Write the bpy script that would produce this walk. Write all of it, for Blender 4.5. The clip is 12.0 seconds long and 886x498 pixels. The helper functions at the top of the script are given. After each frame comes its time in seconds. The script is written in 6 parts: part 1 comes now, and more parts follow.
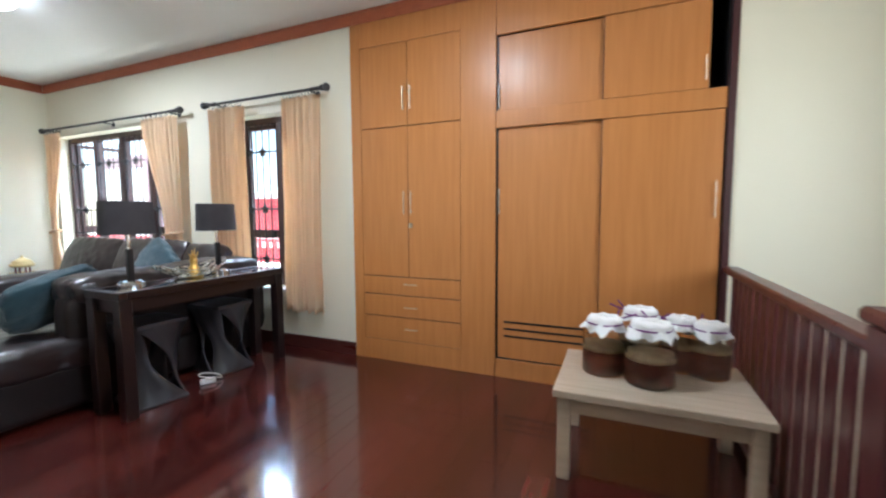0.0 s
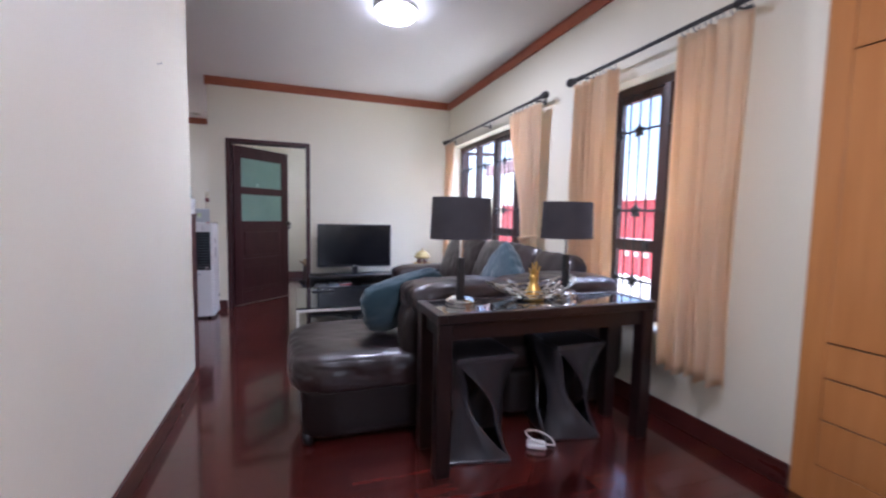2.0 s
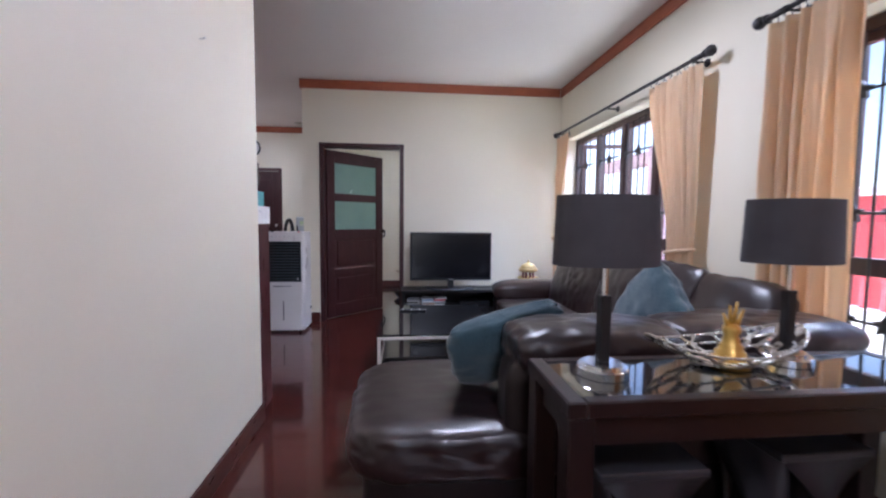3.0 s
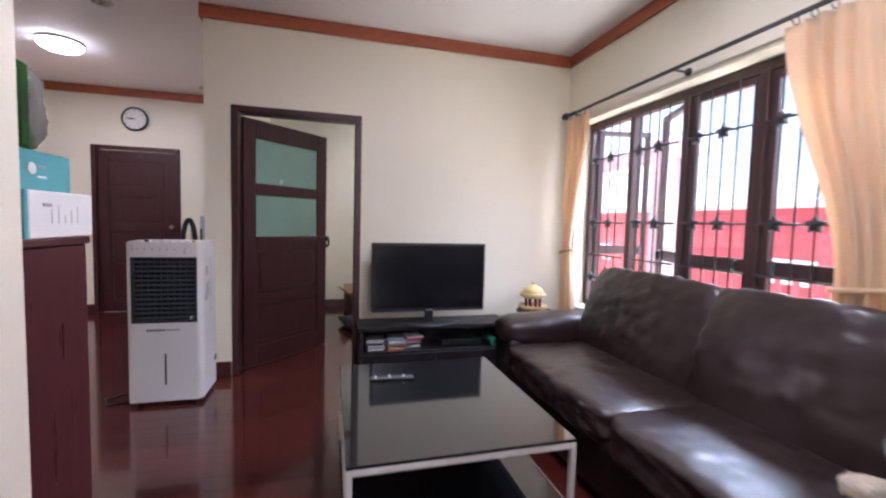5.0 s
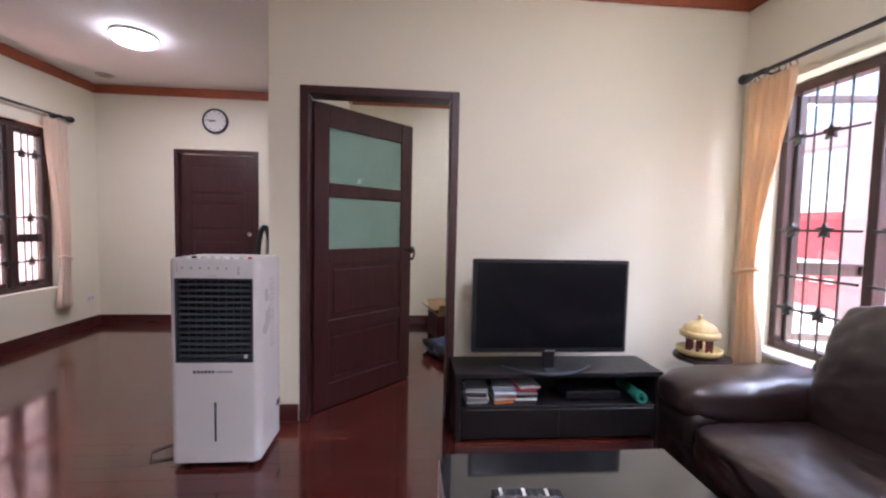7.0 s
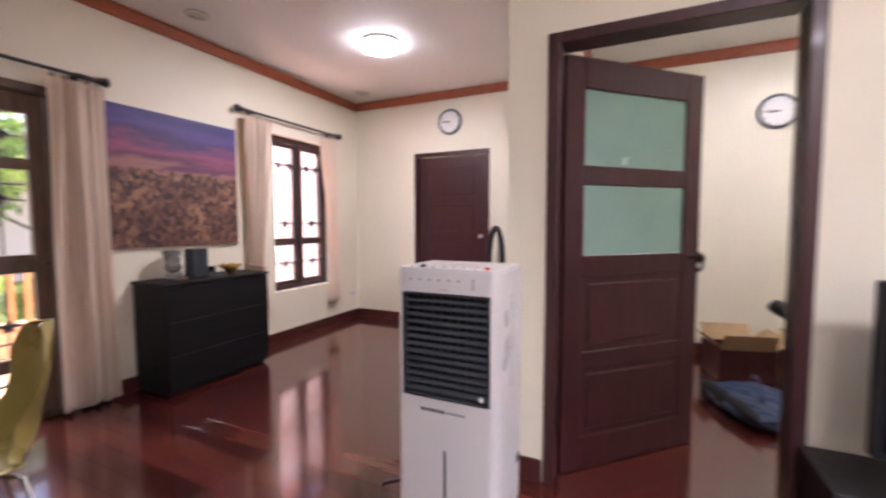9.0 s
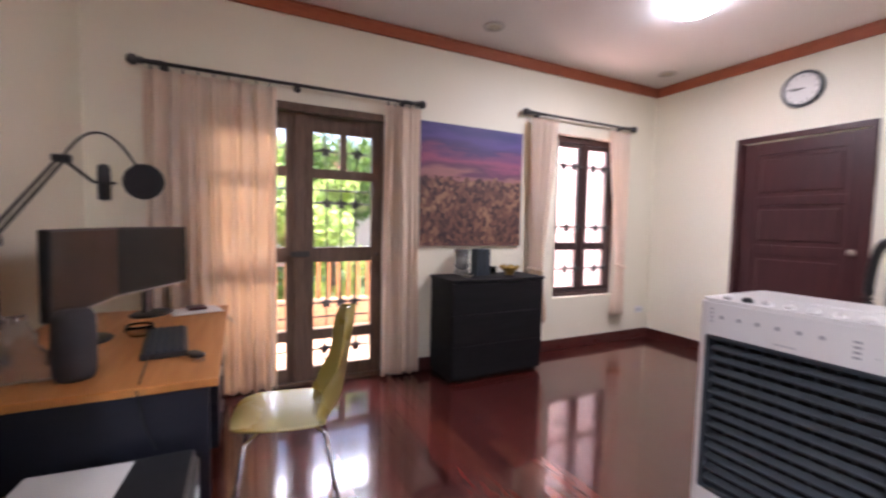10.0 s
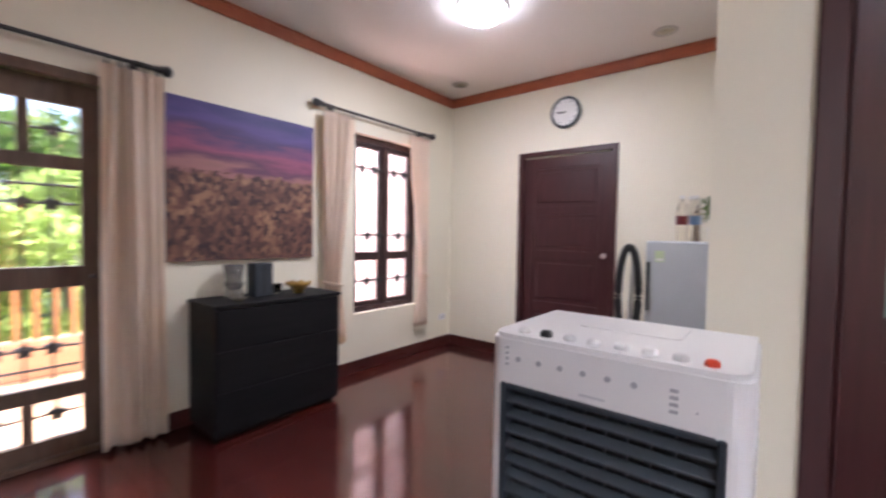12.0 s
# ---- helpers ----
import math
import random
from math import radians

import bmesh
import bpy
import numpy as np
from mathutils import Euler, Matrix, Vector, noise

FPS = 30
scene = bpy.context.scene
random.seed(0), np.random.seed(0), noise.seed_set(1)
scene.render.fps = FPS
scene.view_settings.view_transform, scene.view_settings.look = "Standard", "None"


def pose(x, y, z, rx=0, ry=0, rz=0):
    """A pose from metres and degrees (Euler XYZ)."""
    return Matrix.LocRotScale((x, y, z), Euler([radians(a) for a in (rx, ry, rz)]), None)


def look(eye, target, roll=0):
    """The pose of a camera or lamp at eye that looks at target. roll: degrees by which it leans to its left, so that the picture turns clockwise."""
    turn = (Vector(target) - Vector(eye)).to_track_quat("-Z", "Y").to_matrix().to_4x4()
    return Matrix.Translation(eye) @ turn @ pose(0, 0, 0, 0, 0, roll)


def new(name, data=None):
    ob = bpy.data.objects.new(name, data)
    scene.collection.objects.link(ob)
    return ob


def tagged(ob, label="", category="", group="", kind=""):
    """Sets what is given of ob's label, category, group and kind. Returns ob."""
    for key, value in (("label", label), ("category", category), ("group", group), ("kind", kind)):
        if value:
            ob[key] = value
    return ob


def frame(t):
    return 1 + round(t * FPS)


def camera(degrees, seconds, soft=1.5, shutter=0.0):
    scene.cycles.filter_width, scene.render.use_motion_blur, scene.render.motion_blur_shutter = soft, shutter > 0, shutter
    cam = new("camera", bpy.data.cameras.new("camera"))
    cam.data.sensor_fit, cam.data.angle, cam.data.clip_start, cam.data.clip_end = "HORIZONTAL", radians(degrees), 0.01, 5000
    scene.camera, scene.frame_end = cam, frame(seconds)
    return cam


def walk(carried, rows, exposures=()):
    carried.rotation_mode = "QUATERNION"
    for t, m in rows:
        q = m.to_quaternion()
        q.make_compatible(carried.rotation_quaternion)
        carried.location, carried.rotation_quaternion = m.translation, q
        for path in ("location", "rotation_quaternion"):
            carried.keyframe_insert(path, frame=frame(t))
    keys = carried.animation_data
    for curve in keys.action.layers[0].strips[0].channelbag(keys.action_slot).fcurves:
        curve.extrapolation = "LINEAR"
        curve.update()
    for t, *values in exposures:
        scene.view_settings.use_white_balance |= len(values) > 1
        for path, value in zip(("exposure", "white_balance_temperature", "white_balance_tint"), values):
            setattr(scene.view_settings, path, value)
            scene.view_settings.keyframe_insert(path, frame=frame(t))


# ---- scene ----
cam = camera(94.0, 12.0, soft=2.2, shutter=0.4)
PATH = [
    (0, (0.391, 0.461, 1.193), (-0.393, 2.294, 1.03), -0.3),
    (0.5, (0.182, 0.693, 1.193), (-0.801, 2.431, 1.081), -1.3),
    (1, (-0.008, 0.937, 1.215), (-1.381, 2.387, 1.1), -0.7),
    (1.5, (-0.244, 1.112, 1.207), (-1.954, 2.138, 1.049), 0.5),
    (2, (-0.512, 1.27, 1.193), (-2.391, 1.939, 1.038), 1.1),
    (2.5, (-0.837, 1.403, 1.204), (-2.801, 1.755, 1.075), 1.2),
    (3, (-1.229, 1.44, 1.212), (-3.215, 1.632, 1.074), 0.5),
    (3.2, (-1.404, 1.433, 1.2), (-3.383, 1.685, 1.046), 1.7),
    (4.8, (-2.539, 1.224, 1.222), (-4.455, 1.781, 1.093), 1.3),
    (5, (-2.687, 1.213, 1.24), (-4.614, 1.735, 1.116), 1.5),
    (5.5, (-3.005, 1.171, 1.25), (-4.946, 1.641, 1.143), 1.8),
    (6, (-3.214, 1.13, 1.265), (-5.171, 1.533, 1.165), 1.5),
    (6.5, (-3.403, 1.144, 1.256), (-5.382, 1.412, 1.158), 1.5),
    (6.7, (-3.478, 1.158, 1.27), (-5.463, 1.377, 1.163), 1.5),
    (8.3, (-3.923, 0.94, 1.246), (-5.912, 0.773, 1.121), -0.6),
    (8.5, (-4.019, 0.931, 1.256), (-5.991, 0.62, 1.132), -0.3),
    (9, (-4.256, 0.847, 1.251), (-6.064, 0.002, 1.126), -0.1),
    (9.5, (-4.465, 0.71, 1.245), (-5.882, -0.696, 1.124), 0.5),
    (10, (-4.561, 0.666, 1.26), (-5.446, -1.124, 1.137), 1.2),
    (10.5, (-4.621, 0.708, 1.257), (-5.145, -1.217, 1.122), 1.7),
    (11, (-4.694, 0.723, 1.253), (-5.3, -1.178, 1.115), 1.8),
    (11.5, (-4.82, 0.571, 1.253), (-5.883, -1.12, 1.142), 1.9),
    (12, (-4.985, 0.408, 1.268), (-6.545, -0.842, 1.198), 1.0),
]
walk(cam, [(t, look(eye, target, roll)) for t, eye, target, roll in PATH],
     exposures=[(0.0, 1.78, 5800, 8), (0.5, 1.62, 5400, 30), (1.5, 1.55, 5600, 27), (3.0, 1.38, 5750, 25), (5.0, 1.63, 6250, 29), (8.5, 1.82, 6600, 30), (9.0, 2.22, 6750, 31), (9.5, 2.15, 6650, 30), (10.5, 2.36, 6250, 26), (12.0, 2.12, 6300, 24)])

# ---- world, sun, large lights ----
world = bpy.data.worlds.new("sky")
scene.world = world
world.use_nodes = True
wn = world.node_tree.nodes
sky = wn.new("ShaderNodeTexSky")
sky.sky_type, sky.sun_disc = "NISHITA", False
sky.sun_elevation, sky.sun_rotation = radians(62), radians(254)
wn["Background"].inputs["Strength"].default_value = 0.15
world.node_tree.links.new(sky.outputs[0], wn["Background"].inputs["Color"])
sun = new("sun", bpy.data.lights.new("sun", "SUN"))
sun.data.energy, sun.data.angle, sun.data.color = 5.0, radians(0.5), (1.0, 0.95, 0.87)
sun.matrix_world = look((0, 0, 0), (0.72, 0.21, -1.42))


def area(name, eye, target, w, h, watts, colour):
    lamp = new(name, bpy.data.lights.new(name, "AREA"))
    lamp.data.shape, lamp.data.size, lamp.data.size_y = "RECTANGLE", w, h
    lamp.data.energy, lamp.data.color = watts, colour
    lamp.matrix_world = look(eye, target)
    return lamp


# sky light above the heads of the openings
area("sky_light_window_1", (-4.95, 4.6, 3.3), (-4.95, 2.2, 0.6), 2.6, 1.2, 300, (0.64, 0.81, 1.0))
area("sky_light_window_2", (-2.55, 4.6, 3.3), (-2.55, 2.2, 0.6), 1.6, 1.2, 140, (0.72, 0.86, 1.0))
area("sky_light_terrace", (-5.3, -6.6, 4.5), (-5.2, -2.0, 0.9), 5.0, 2.4, 205, (0.90, 0.97, 1.0))
# extra lamp aimed at the neighbour's wall, which the sun leaves dark
area("neighbour_wall_fill", (-7.9, -3.6, 3.3), (-7.9, -4.3, 0.9), 1.8, 0.5, 65, (1.0, 0.90, 0.88))
# unseen lamp added to brighten the wall behind the stair rail
area("stair_wall_fill", (2.3, 1.75, 1.6), (1.45, 2.9, 1.4), 1.0, 1.1, 9.5, (1.0, 0.99, 0.88))
# added lamps hidden below the sills, imitating daylight thrown up by sunlit ground
area("ground_fill_window_1", (-4.97, 3.98, 0.1), (-4.97, 1.6, 2.9), 2.1, 0.5, 33, (0.97, 1.0, 0.86))
area("ground_fill_window_2", (-2.55, 3.98, 0.1), (-2.55, 1.6, 2.9), 0.95, 0.5, 8, (0.97, 1.0, 0.86))
area("ground_fill_window_3", (-7.8, -3.05, 0.1), (-7.6, -1.0, 2.9), 0.85, 0.4, 15, (1.0, 0.60, 0.52))

# ---- materials ----


def material(name, c1, c2=None, rough=0.5, scale=6.0, stretch=(1, 1, 1), bump=0.0, bump_scale=60.0, metal=0.0, coat=0.0, rnd=0.0,
             rough_var=0.08, spec=0.5, transmission=0.0, sheen=0.0, island=False):
    """A surface with a broad and a fine variation of colour, roughness and relief, in the object's own metres."""
    m = bpy.data.materials.new(name)
    m.use_nodes = True
    n, l = m.node_tree.nodes, m.node_tree.links
    b = n["Principled BSDF"]
    c2 = c2 or tuple(v * 0.82 for v in c1)
    tc = n.new("ShaderNodeTexCoord")
    mp = n.new("ShaderNodeMapping")
    mp.inputs["Scale"].default_value = stretch
    l.new(tc.outputs["Object"], mp.inputs["Vector"])
    big, fine = n.new("ShaderNodeTexNoise"), n.new("ShaderNodeTexNoise")
    big.inputs["Scale"].default_value, big.inputs["Detail"].default_value = scale, 5
    fine.inputs["Scale"].default_value, fine.inputs["Detail"].default_value = bump_scale, 3
    l.new(mp.outputs[0], big.inputs["Vector"])
    l.new(mp.outputs[0], fine.inputs["Vector"])
    ramp = n.new("ShaderNodeMapRange")
    ramp.inputs["From Min"].default_value, ramp.inputs["From Max"].default_value = 0.3, 0.7
    l.new(big.outputs["Fac"], ramp.inputs["Value"])
    mix = n.new("ShaderNodeMix")
    mix.data_type = "RGBA"
    mix.inputs["A"].default_value, mix.inputs["B"].default_value = (*c1, 1), (*c2, 1)
    l.new(ramp.outputs[0], mix.inputs["Factor"])
    colour = mix.outputs["Result"]
    if rnd:
        info, hsv, mr = n.new("ShaderNodeNewGeometry" if island else "ShaderNodeObjectInfo"), n.new("ShaderNodeHueSaturation"), n.new("ShaderNodeMapRange")
        mr.inputs["To Min"].default_value, mr.inputs["To Max"].default_value = 1 - rnd, 1 + rnd
        l.new(info.outputs["Random Per Island" if island else "Random"], mr.inputs["Value"])
        l.new(mr.outputs[0], hsv.inputs["Value"])
        l.new(colour, hsv.inputs["Color"])
        colour = hsv.outputs[0]
    l.new(colour, b.inputs["Base Color"])
    rr = n.new("ShaderNodeMapRange")
    rr.inputs["To Min"].default_value, rr.inputs["To Max"].default_value = max(rough - rough_var, 0.02), min(rough + rough_var, 1)
    l.new(big.outputs["Fac"], rr.inputs["Value"])
    l.new(rr.outputs[0], b.inputs["Roughness"])
    b.inputs["Metallic"].default_value, b.inputs["Coat Weight"].default_value = metal, coat
    b.inputs["Coat Roughness"].default_value = 0.06
    b.inputs["Specular IOR Level"].default_value = spec
    b.inputs["Transmission Weight"].default_value = transmission
    b.inputs["Sheen Weight"].default_value = sheen
    if bump:
        bp = n.new("ShaderNodeBump")
        bp.inputs["Strength"].default_value, bp.inputs["Distance"].default_value = bump, 0.01
        l.new(fine.outputs["Fac"], bp.inputs["Height"])
        l.new(bp.outputs[0], b.inputs["Normal"])
    return m


def glass(name, colour=(1, 1, 1), rough=0.0):
    m = bpy.data.materials.new(name)
    m.use_nodes = True
    b = m.node_tree.nodes["Principled BSDF"]
    b.inputs["Base Color"].default_value = (*colour, 1)
    b.inputs["Roughness"].default_value, b.inputs["Transmission Weight"].default_value = rough, 1.0
    b.inputs["IOR"].default_value = 1.45
    return m


def glow(name, colour, strength):
    m = bpy.data.materials.new(name)
    m.use_nodes = True
    b = m.node_tree.nodes["Principled BSDF"]
    b.inputs["Base Color"].default_value = (0.9, 0.9, 0.9, 1)
    b.inputs["Emission Color"].default_value, b.inputs["Emission Strength"].default_value = (*colour, 1), strength
    return m


def cloth(name, c1, c2, through_light, lit=None):
    """Woven cloth that lets part of the light through."""
    m = material(name, c1, c2, rough=0.9, scale=3, bump=0.25, bump_scale=400, sheen=0.2)
    n, l = m.node_tree.nodes, m.node_tree.links
    tr, mx = n.new("ShaderNodeBsdfTranslucent"), n.new("ShaderNodeMixShader")
    tr.inputs["Color"].default_value = (*(lit or c1), 1)
    mx.inputs["Fac"].default_value = through_light
    l.new(n["Principled BSDF"].outputs[0], mx.inputs[1])
    l.new(tr.outputs[0], mx.inputs[2])
    l.new(mx.outputs[0], n["Material Output"].inputs["Surface"])
    return m


def sunset_print():
    """A printed canvas: evening clouds over a brown city, by height on the canvas."""
    m = bpy.data.materials.new("sunset_print")
    m.use_nodes = True
    n, l = m.node_tree.nodes, m.node_tree.links
    b = n["Principled BSDF"]
    b.inputs["Roughness"].default_value = 0.55
    tc, sep = n.new("ShaderNodeTexCoord"), n.new("ShaderNodeSeparateXYZ")
    l.new(tc.outputs["Generated"], sep.inputs[0])
    mp = n.new("ShaderNodeMapping")
    mp.inputs["Scale"].default_value = (1.6, 1, 7)
    mp.inputs["Rotation"].default_value = (0, radians(8), 0)
    l.new(tc.outputs["Generated"], mp.inputs[0])
    cloud = n.new("ShaderNodeTexNoise")
    cloud.inputs["Scale"].default_value, cloud.inputs["Detail"].default_value = 1.6, 8
    l.new(mp.outputs[0], cloud.inputs["Vector"])
    add = n.new("ShaderNodeMath")
    add.operation = "MULTIPLY_ADD"
    add.inputs[1].default_value = 0.30
    l.new(cloud.outputs["Fac"], add.inputs[0])
    sub = n.new("ShaderNodeMath")
    sub.operation = "SUBTRACT"
    sub.inputs[1].default_value = 0.15
    l.new(sep.outputs["Z"], sub.inputs[0])
    l.new(sub.outputs[0], add.inputs[2])
    ramp = n.new("ShaderNodeValToRGB")
    stops = [(0.50, (0.24, 0.11, 0.10)), (0.60, (0.34, 0.15, 0.15)), (0.66, (0.13, 0.05, 0.10)), (0.72, (0.30, 0.08, 0.15)),
             (0.80, (0.07, 0.04, 0.14)), (0.88, (0.09, 0.06, 0.22)), (1.0, (0.04, 0.035, 0.15))]
    for k, (p, c) in enumerate(stops):
        e = ramp.color_ramp.elements[k] if k < 2 else ramp.color_ramp.elements.new(p)
        e.position, e.color = p, (*c, 1)
    l.new(add.outputs[0], ramp.inputs[0])
    mp2 = n.new("ShaderNodeMapping")
    mp2.inputs["Scale"].default_value = (40, 1, 28)
    l.new(tc.outputs["Generated"], mp2.inputs[0])
    vor = n.new("ShaderNodeTexVoronoi")
    vor.distance, vor.inputs["Scale"].default_value = "CHEBYCHEV", 1.0
    l.new(mp2.outputs[0], vor.inputs["Vector"])
    blob = n.new("ShaderNodeTexNoise")
    blob.inputs["Scale"].default_value, blob.inputs["Detail"].default_value = 4, 6
    l.new(tc.outputs["Generated"], blob.inputs["Vector"])
    sepc = n.new("ShaderNodeSeparateColor")
    l.new(vor.outputs["Color"], sepc.inputs[0])
    mul = n.new("ShaderNodeMath")
    mul.operation = "MULTIPLY"
    l.new(sepc.outputs[0], mul.inputs[0])
    l.new(blob.outputs["Fac"], mul.inputs[1])
    city = n.new("ShaderNodeValToRGB")
    for k, (p, c) in enumerate([(0.05, (0.05, 0.024, 0.03)), (0.2, (0.115, 0.052, 0.045)), (0.36, (0.20, 0.092, 0.060)), (0.60, (0.38, 0.21, 0.125))]):
        e = city.color_ramp.elements[k] if k < 2 else city.color_ramp.elements.new(p)
        e.position, e.color = p, (*c, 1)
    l.new(mul.outputs[0], city.inputs[0])
    edge = n.new("ShaderNodeMath")
    edge.operation = "MULTIPLY_ADD"
    edge.inputs[1].default_value, edge.inputs[2].default_value = 0.06, 0.53
    l.new(sepc.outputs[1], edge.inputs[0])
    gt = n.new("ShaderNodeMath")
    gt.operation = "GREATER_THAN"
    l.new(sep.outputs["Z"], gt.inputs[0])
    l.new(edge.outputs[0], gt.inputs[1])
    mix = n.new("ShaderNodeMix")
    mix.data_type = "RGBA"
    l.new(gt.outputs[0], mix.inputs["Factor"])
    l.new(city.outputs[0], mix.inputs["A"])
    l.new(ramp.outputs[0], mix.inputs["B"])
    l.new(mix.outputs["Result"], b.inputs["Base Color"])
    return m


WALL = material("cream_wall_paint", (0.82, 0.775, 0.635), (0.795, 0.75, 0.61), rough=0.55, scale=1.3, bump=0.08, bump_scale=90)
CEILING = material("white_ceiling_paint", (0.80, 0.78, 0.76), (0.77, 0.75, 0.73), rough=0.7, scale=0.8, bump=0.05, bump_scale=80)
CORNICE = material("red_brown_wood", (0.40, 0.115, 0.05), (0.33, 0.088, 0.04), rough=0.4, scale=4, stretch=(3, 3, 12), bump=0.1)
PLANK = material("red_floor_wood", (0.085, 0.016, 0.012), (0.052, 0.010, 0.008), rough=0.15, scale=3, stretch=(9, 1.2, 1), bump=0.025, bump_scale=35,
                 coat=0.62, rnd=0.42, rough_var=0.05)
PLANK_LIGHT = material("orange_floor_wood", (0.13, 0.028, 0.016), (0.092, 0.019, 0.012), rough=0.15, scale=3, stretch=(9, 1.2, 1), bump=0.025, bump_scale=35,
                       coat=0.62, rnd=0.2, rough_var=0.05)
PLANK_FIELD = material("red_floor_field", (0.085, 0.016, 0.012), (0.052, 0.010, 0.008), rough=0.15, scale=3, stretch=(9, 1.2, 1), bump=0.025, bump_scale=35,
                       coat=0.62, rnd=0.36, rough_var=0.05, island=True)
PLANK_FIELD_LIGHT = material("orange_floor_field", (0.13, 0.028, 0.016), (0.092, 0.019, 0.012), rough=0.15, scale=3, stretch=(9, 1.2, 1), bump=0.025, bump_scale=35,
                             coat=0.62, rnd=0.2, rough_var=0.05, island=True)
SUBFLOOR = material("dark_joint", (0.02, 0.008, 0.007), rough=0.6)
SKIRT = material("dark_red_skirting", (0.085, 0.02, 0.016), (0.06, 0.014, 0.012), rough=0.3, scale=5, stretch=(1, 1, 6), coat=0.2)
BEECH = material("beech_laminate", (0.53, 0.215, 0.063), (0.46, 0.178, 0.048), rough=0.34, scale=2.2, stretch=(14, 14, 0.9), bump=0.03, bump_scale=60)
MAHOGANY = material("dark_mahogany", (0.062, 0.016, 0.017), (0.042, 0.011, 0.012), rough=0.40, scale=3, stretch=(12, 12, 1), bump=0.05, coat=0.03)
WINWOOD = material("dark_window_wood", (0.072, 0.037, 0.034), (0.048, 0.025, 0.024), rough=0.42, scale=4, stretch=(8, 8, 1), bump=0.08)
OLDWOOD = material("worn_brown_wood", (0.16, 0.10, 0.066), (0.085, 0.05, 0.034), rough=0.55, scale=5, stretch=(10, 10, 1), bump=0.2)
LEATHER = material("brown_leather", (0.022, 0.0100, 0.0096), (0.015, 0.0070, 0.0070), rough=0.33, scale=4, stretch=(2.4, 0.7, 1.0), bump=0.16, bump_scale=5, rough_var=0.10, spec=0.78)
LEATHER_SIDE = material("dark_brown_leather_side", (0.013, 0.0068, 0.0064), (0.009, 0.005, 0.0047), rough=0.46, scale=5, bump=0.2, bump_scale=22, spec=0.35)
BLACKWOOD = material("black_brown_wood", (0.011, 0.009, 0.010), (0.007, 0.006, 0.007), rough=0.42, scale=4, stretch=(8, 8, 1), bump=0.04)
REDWOOD = material("red_brown_panel", (0.085, 0.02, 0.022), (0.065, 0.015, 0.017), rough=0.3, scale=3, stretch=(10, 10, 1), bump=0.03)
CONSOLE = material("dark_table_wood", (0.017, 0.0066, 0.0064), (0.011, 0.0046, 0.0044), rough=0.34, scale=4, stretch=(3, 10, 10), bump=0.05, coat=0.12)
BLACKGLASS = material("black_glass", (0.008, 0.009, 0.011), (0.007, 0.008, 0.01), rough=0.045, rough_var=0.015, spec=0.7, coat=0.6)
SCREEN = material("screen_black", (0.006, 0.006, 0.008), (0.005, 0.005, 0.007), rough=0.2, rough_var=0.03)
BLACKPLASTIC = material("black_plastic", (0.012, 0.012, 0.014), (0.009, 0.009, 0.011), rough=0.4, bump=0.05, bump_scale=200)
GREYPLASTIC = material("slate_plastic", (0.035, 0.045, 0.055), (0.028, 0.036, 0.045), rough=0.45)
WHITEPLASTIC = material("white_plastic", (0.80, 0.79, 0.78), (0.77, 0.76, 0.75), rough=0.3, scale=2)
WHITEFRAME = material("white_metal_frame", (0.75, 0.74, 0.71), (0.68, 0.67, 0.64), rough=0.35)
CHROME = material("chrome", (0.75, 0.75, 0.76), (0.68, 0.68, 0.69), rough=0.14, metal=1.0, rough_var=0.06)
STEEL = material("satin_steel", (0.6, 0.59, 0.57), (0.5, 0.49, 0.48), rough=0.3, metal=1.0)
DARKBRONZE = material("dark_bronze", (0.06, 0.045, 0.035), (0.04, 0.03, 0.025), rough=0.3, metal=0.8)
IRON = material("wrought_iron", (0.028, 0.026, 0.028), (0.04, 0.037, 0.036), rough=0.5, scale=20, bump=0.2)
GOLD = material("gold_paint", (0.70, 0.46, 0.13), (0.55, 0.33, 0.08), rough=0.3, scale=20, metal=0.85, bump=0.1)
SILVERWARE = material("old_silver", (0.66, 0.63, 0.55), (0.4, 0.37, 0.3), rough=0.28, scale=30, metal=0.9)
PEACH = cloth("peach_curtain_cloth", (0.76, 0.66, 0.48), (0.68, 0.58, 0.42), 0.45, (0.97, 0.68, 0.42))
PINKISH = cloth("pale_pink_curtain_cloth", (0.84, 0.76, 0.65), (0.80, 0.71, 0.60), 0.36, (0.97, 0.74, 0.54))
FILM = material("clear_plastic_film", (0.86, 0.84, 0.80), (0.78, 0.76, 0.72), rough=0.22, transmission=0.85, bump=0.3, bump_scale=30)
DULLSTEEL = material("dull_steel", (0.74, 0.66, 0.54), (0.66, 0.58, 0.47), rough=0.38, metal=0.75, spec=0.5)
BLACKCHEST = material("black_chest_wood", (0.0065, 0.0062, 0.0075), (0.0045, 0.0043, 0.0055), rough=0.58, scale=4, stretch=(1, 8, 8), bump=0.03, spec=0.28)
CREAMCLOTH = material("cream_towel", (0.58, 0.50, 0.40), (0.48, 0.40, 0.31), rough=0.9, bump=0.6, bump_scale=150)
SLAT = material("slate_slat_plastic", (0.066, 0.080, 0.092), (0.056, 0.068, 0.080), rough=0.42)
FAINT = material("faint_print", (0.60, 0.60, 0.62), rough=0.6)
STICKER = material("pale_sticker", (0.55, 0.66, 0.36), (0.5, 0.6, 0.4), rough=0.5)
TEAL = material("teal_cushion_cloth", (0.025, 0.070, 0.092), (0.017, 0.050, 0.068), rough=0.85, scale=9, bump=0.4, bump_scale=120, sheen=0.4)
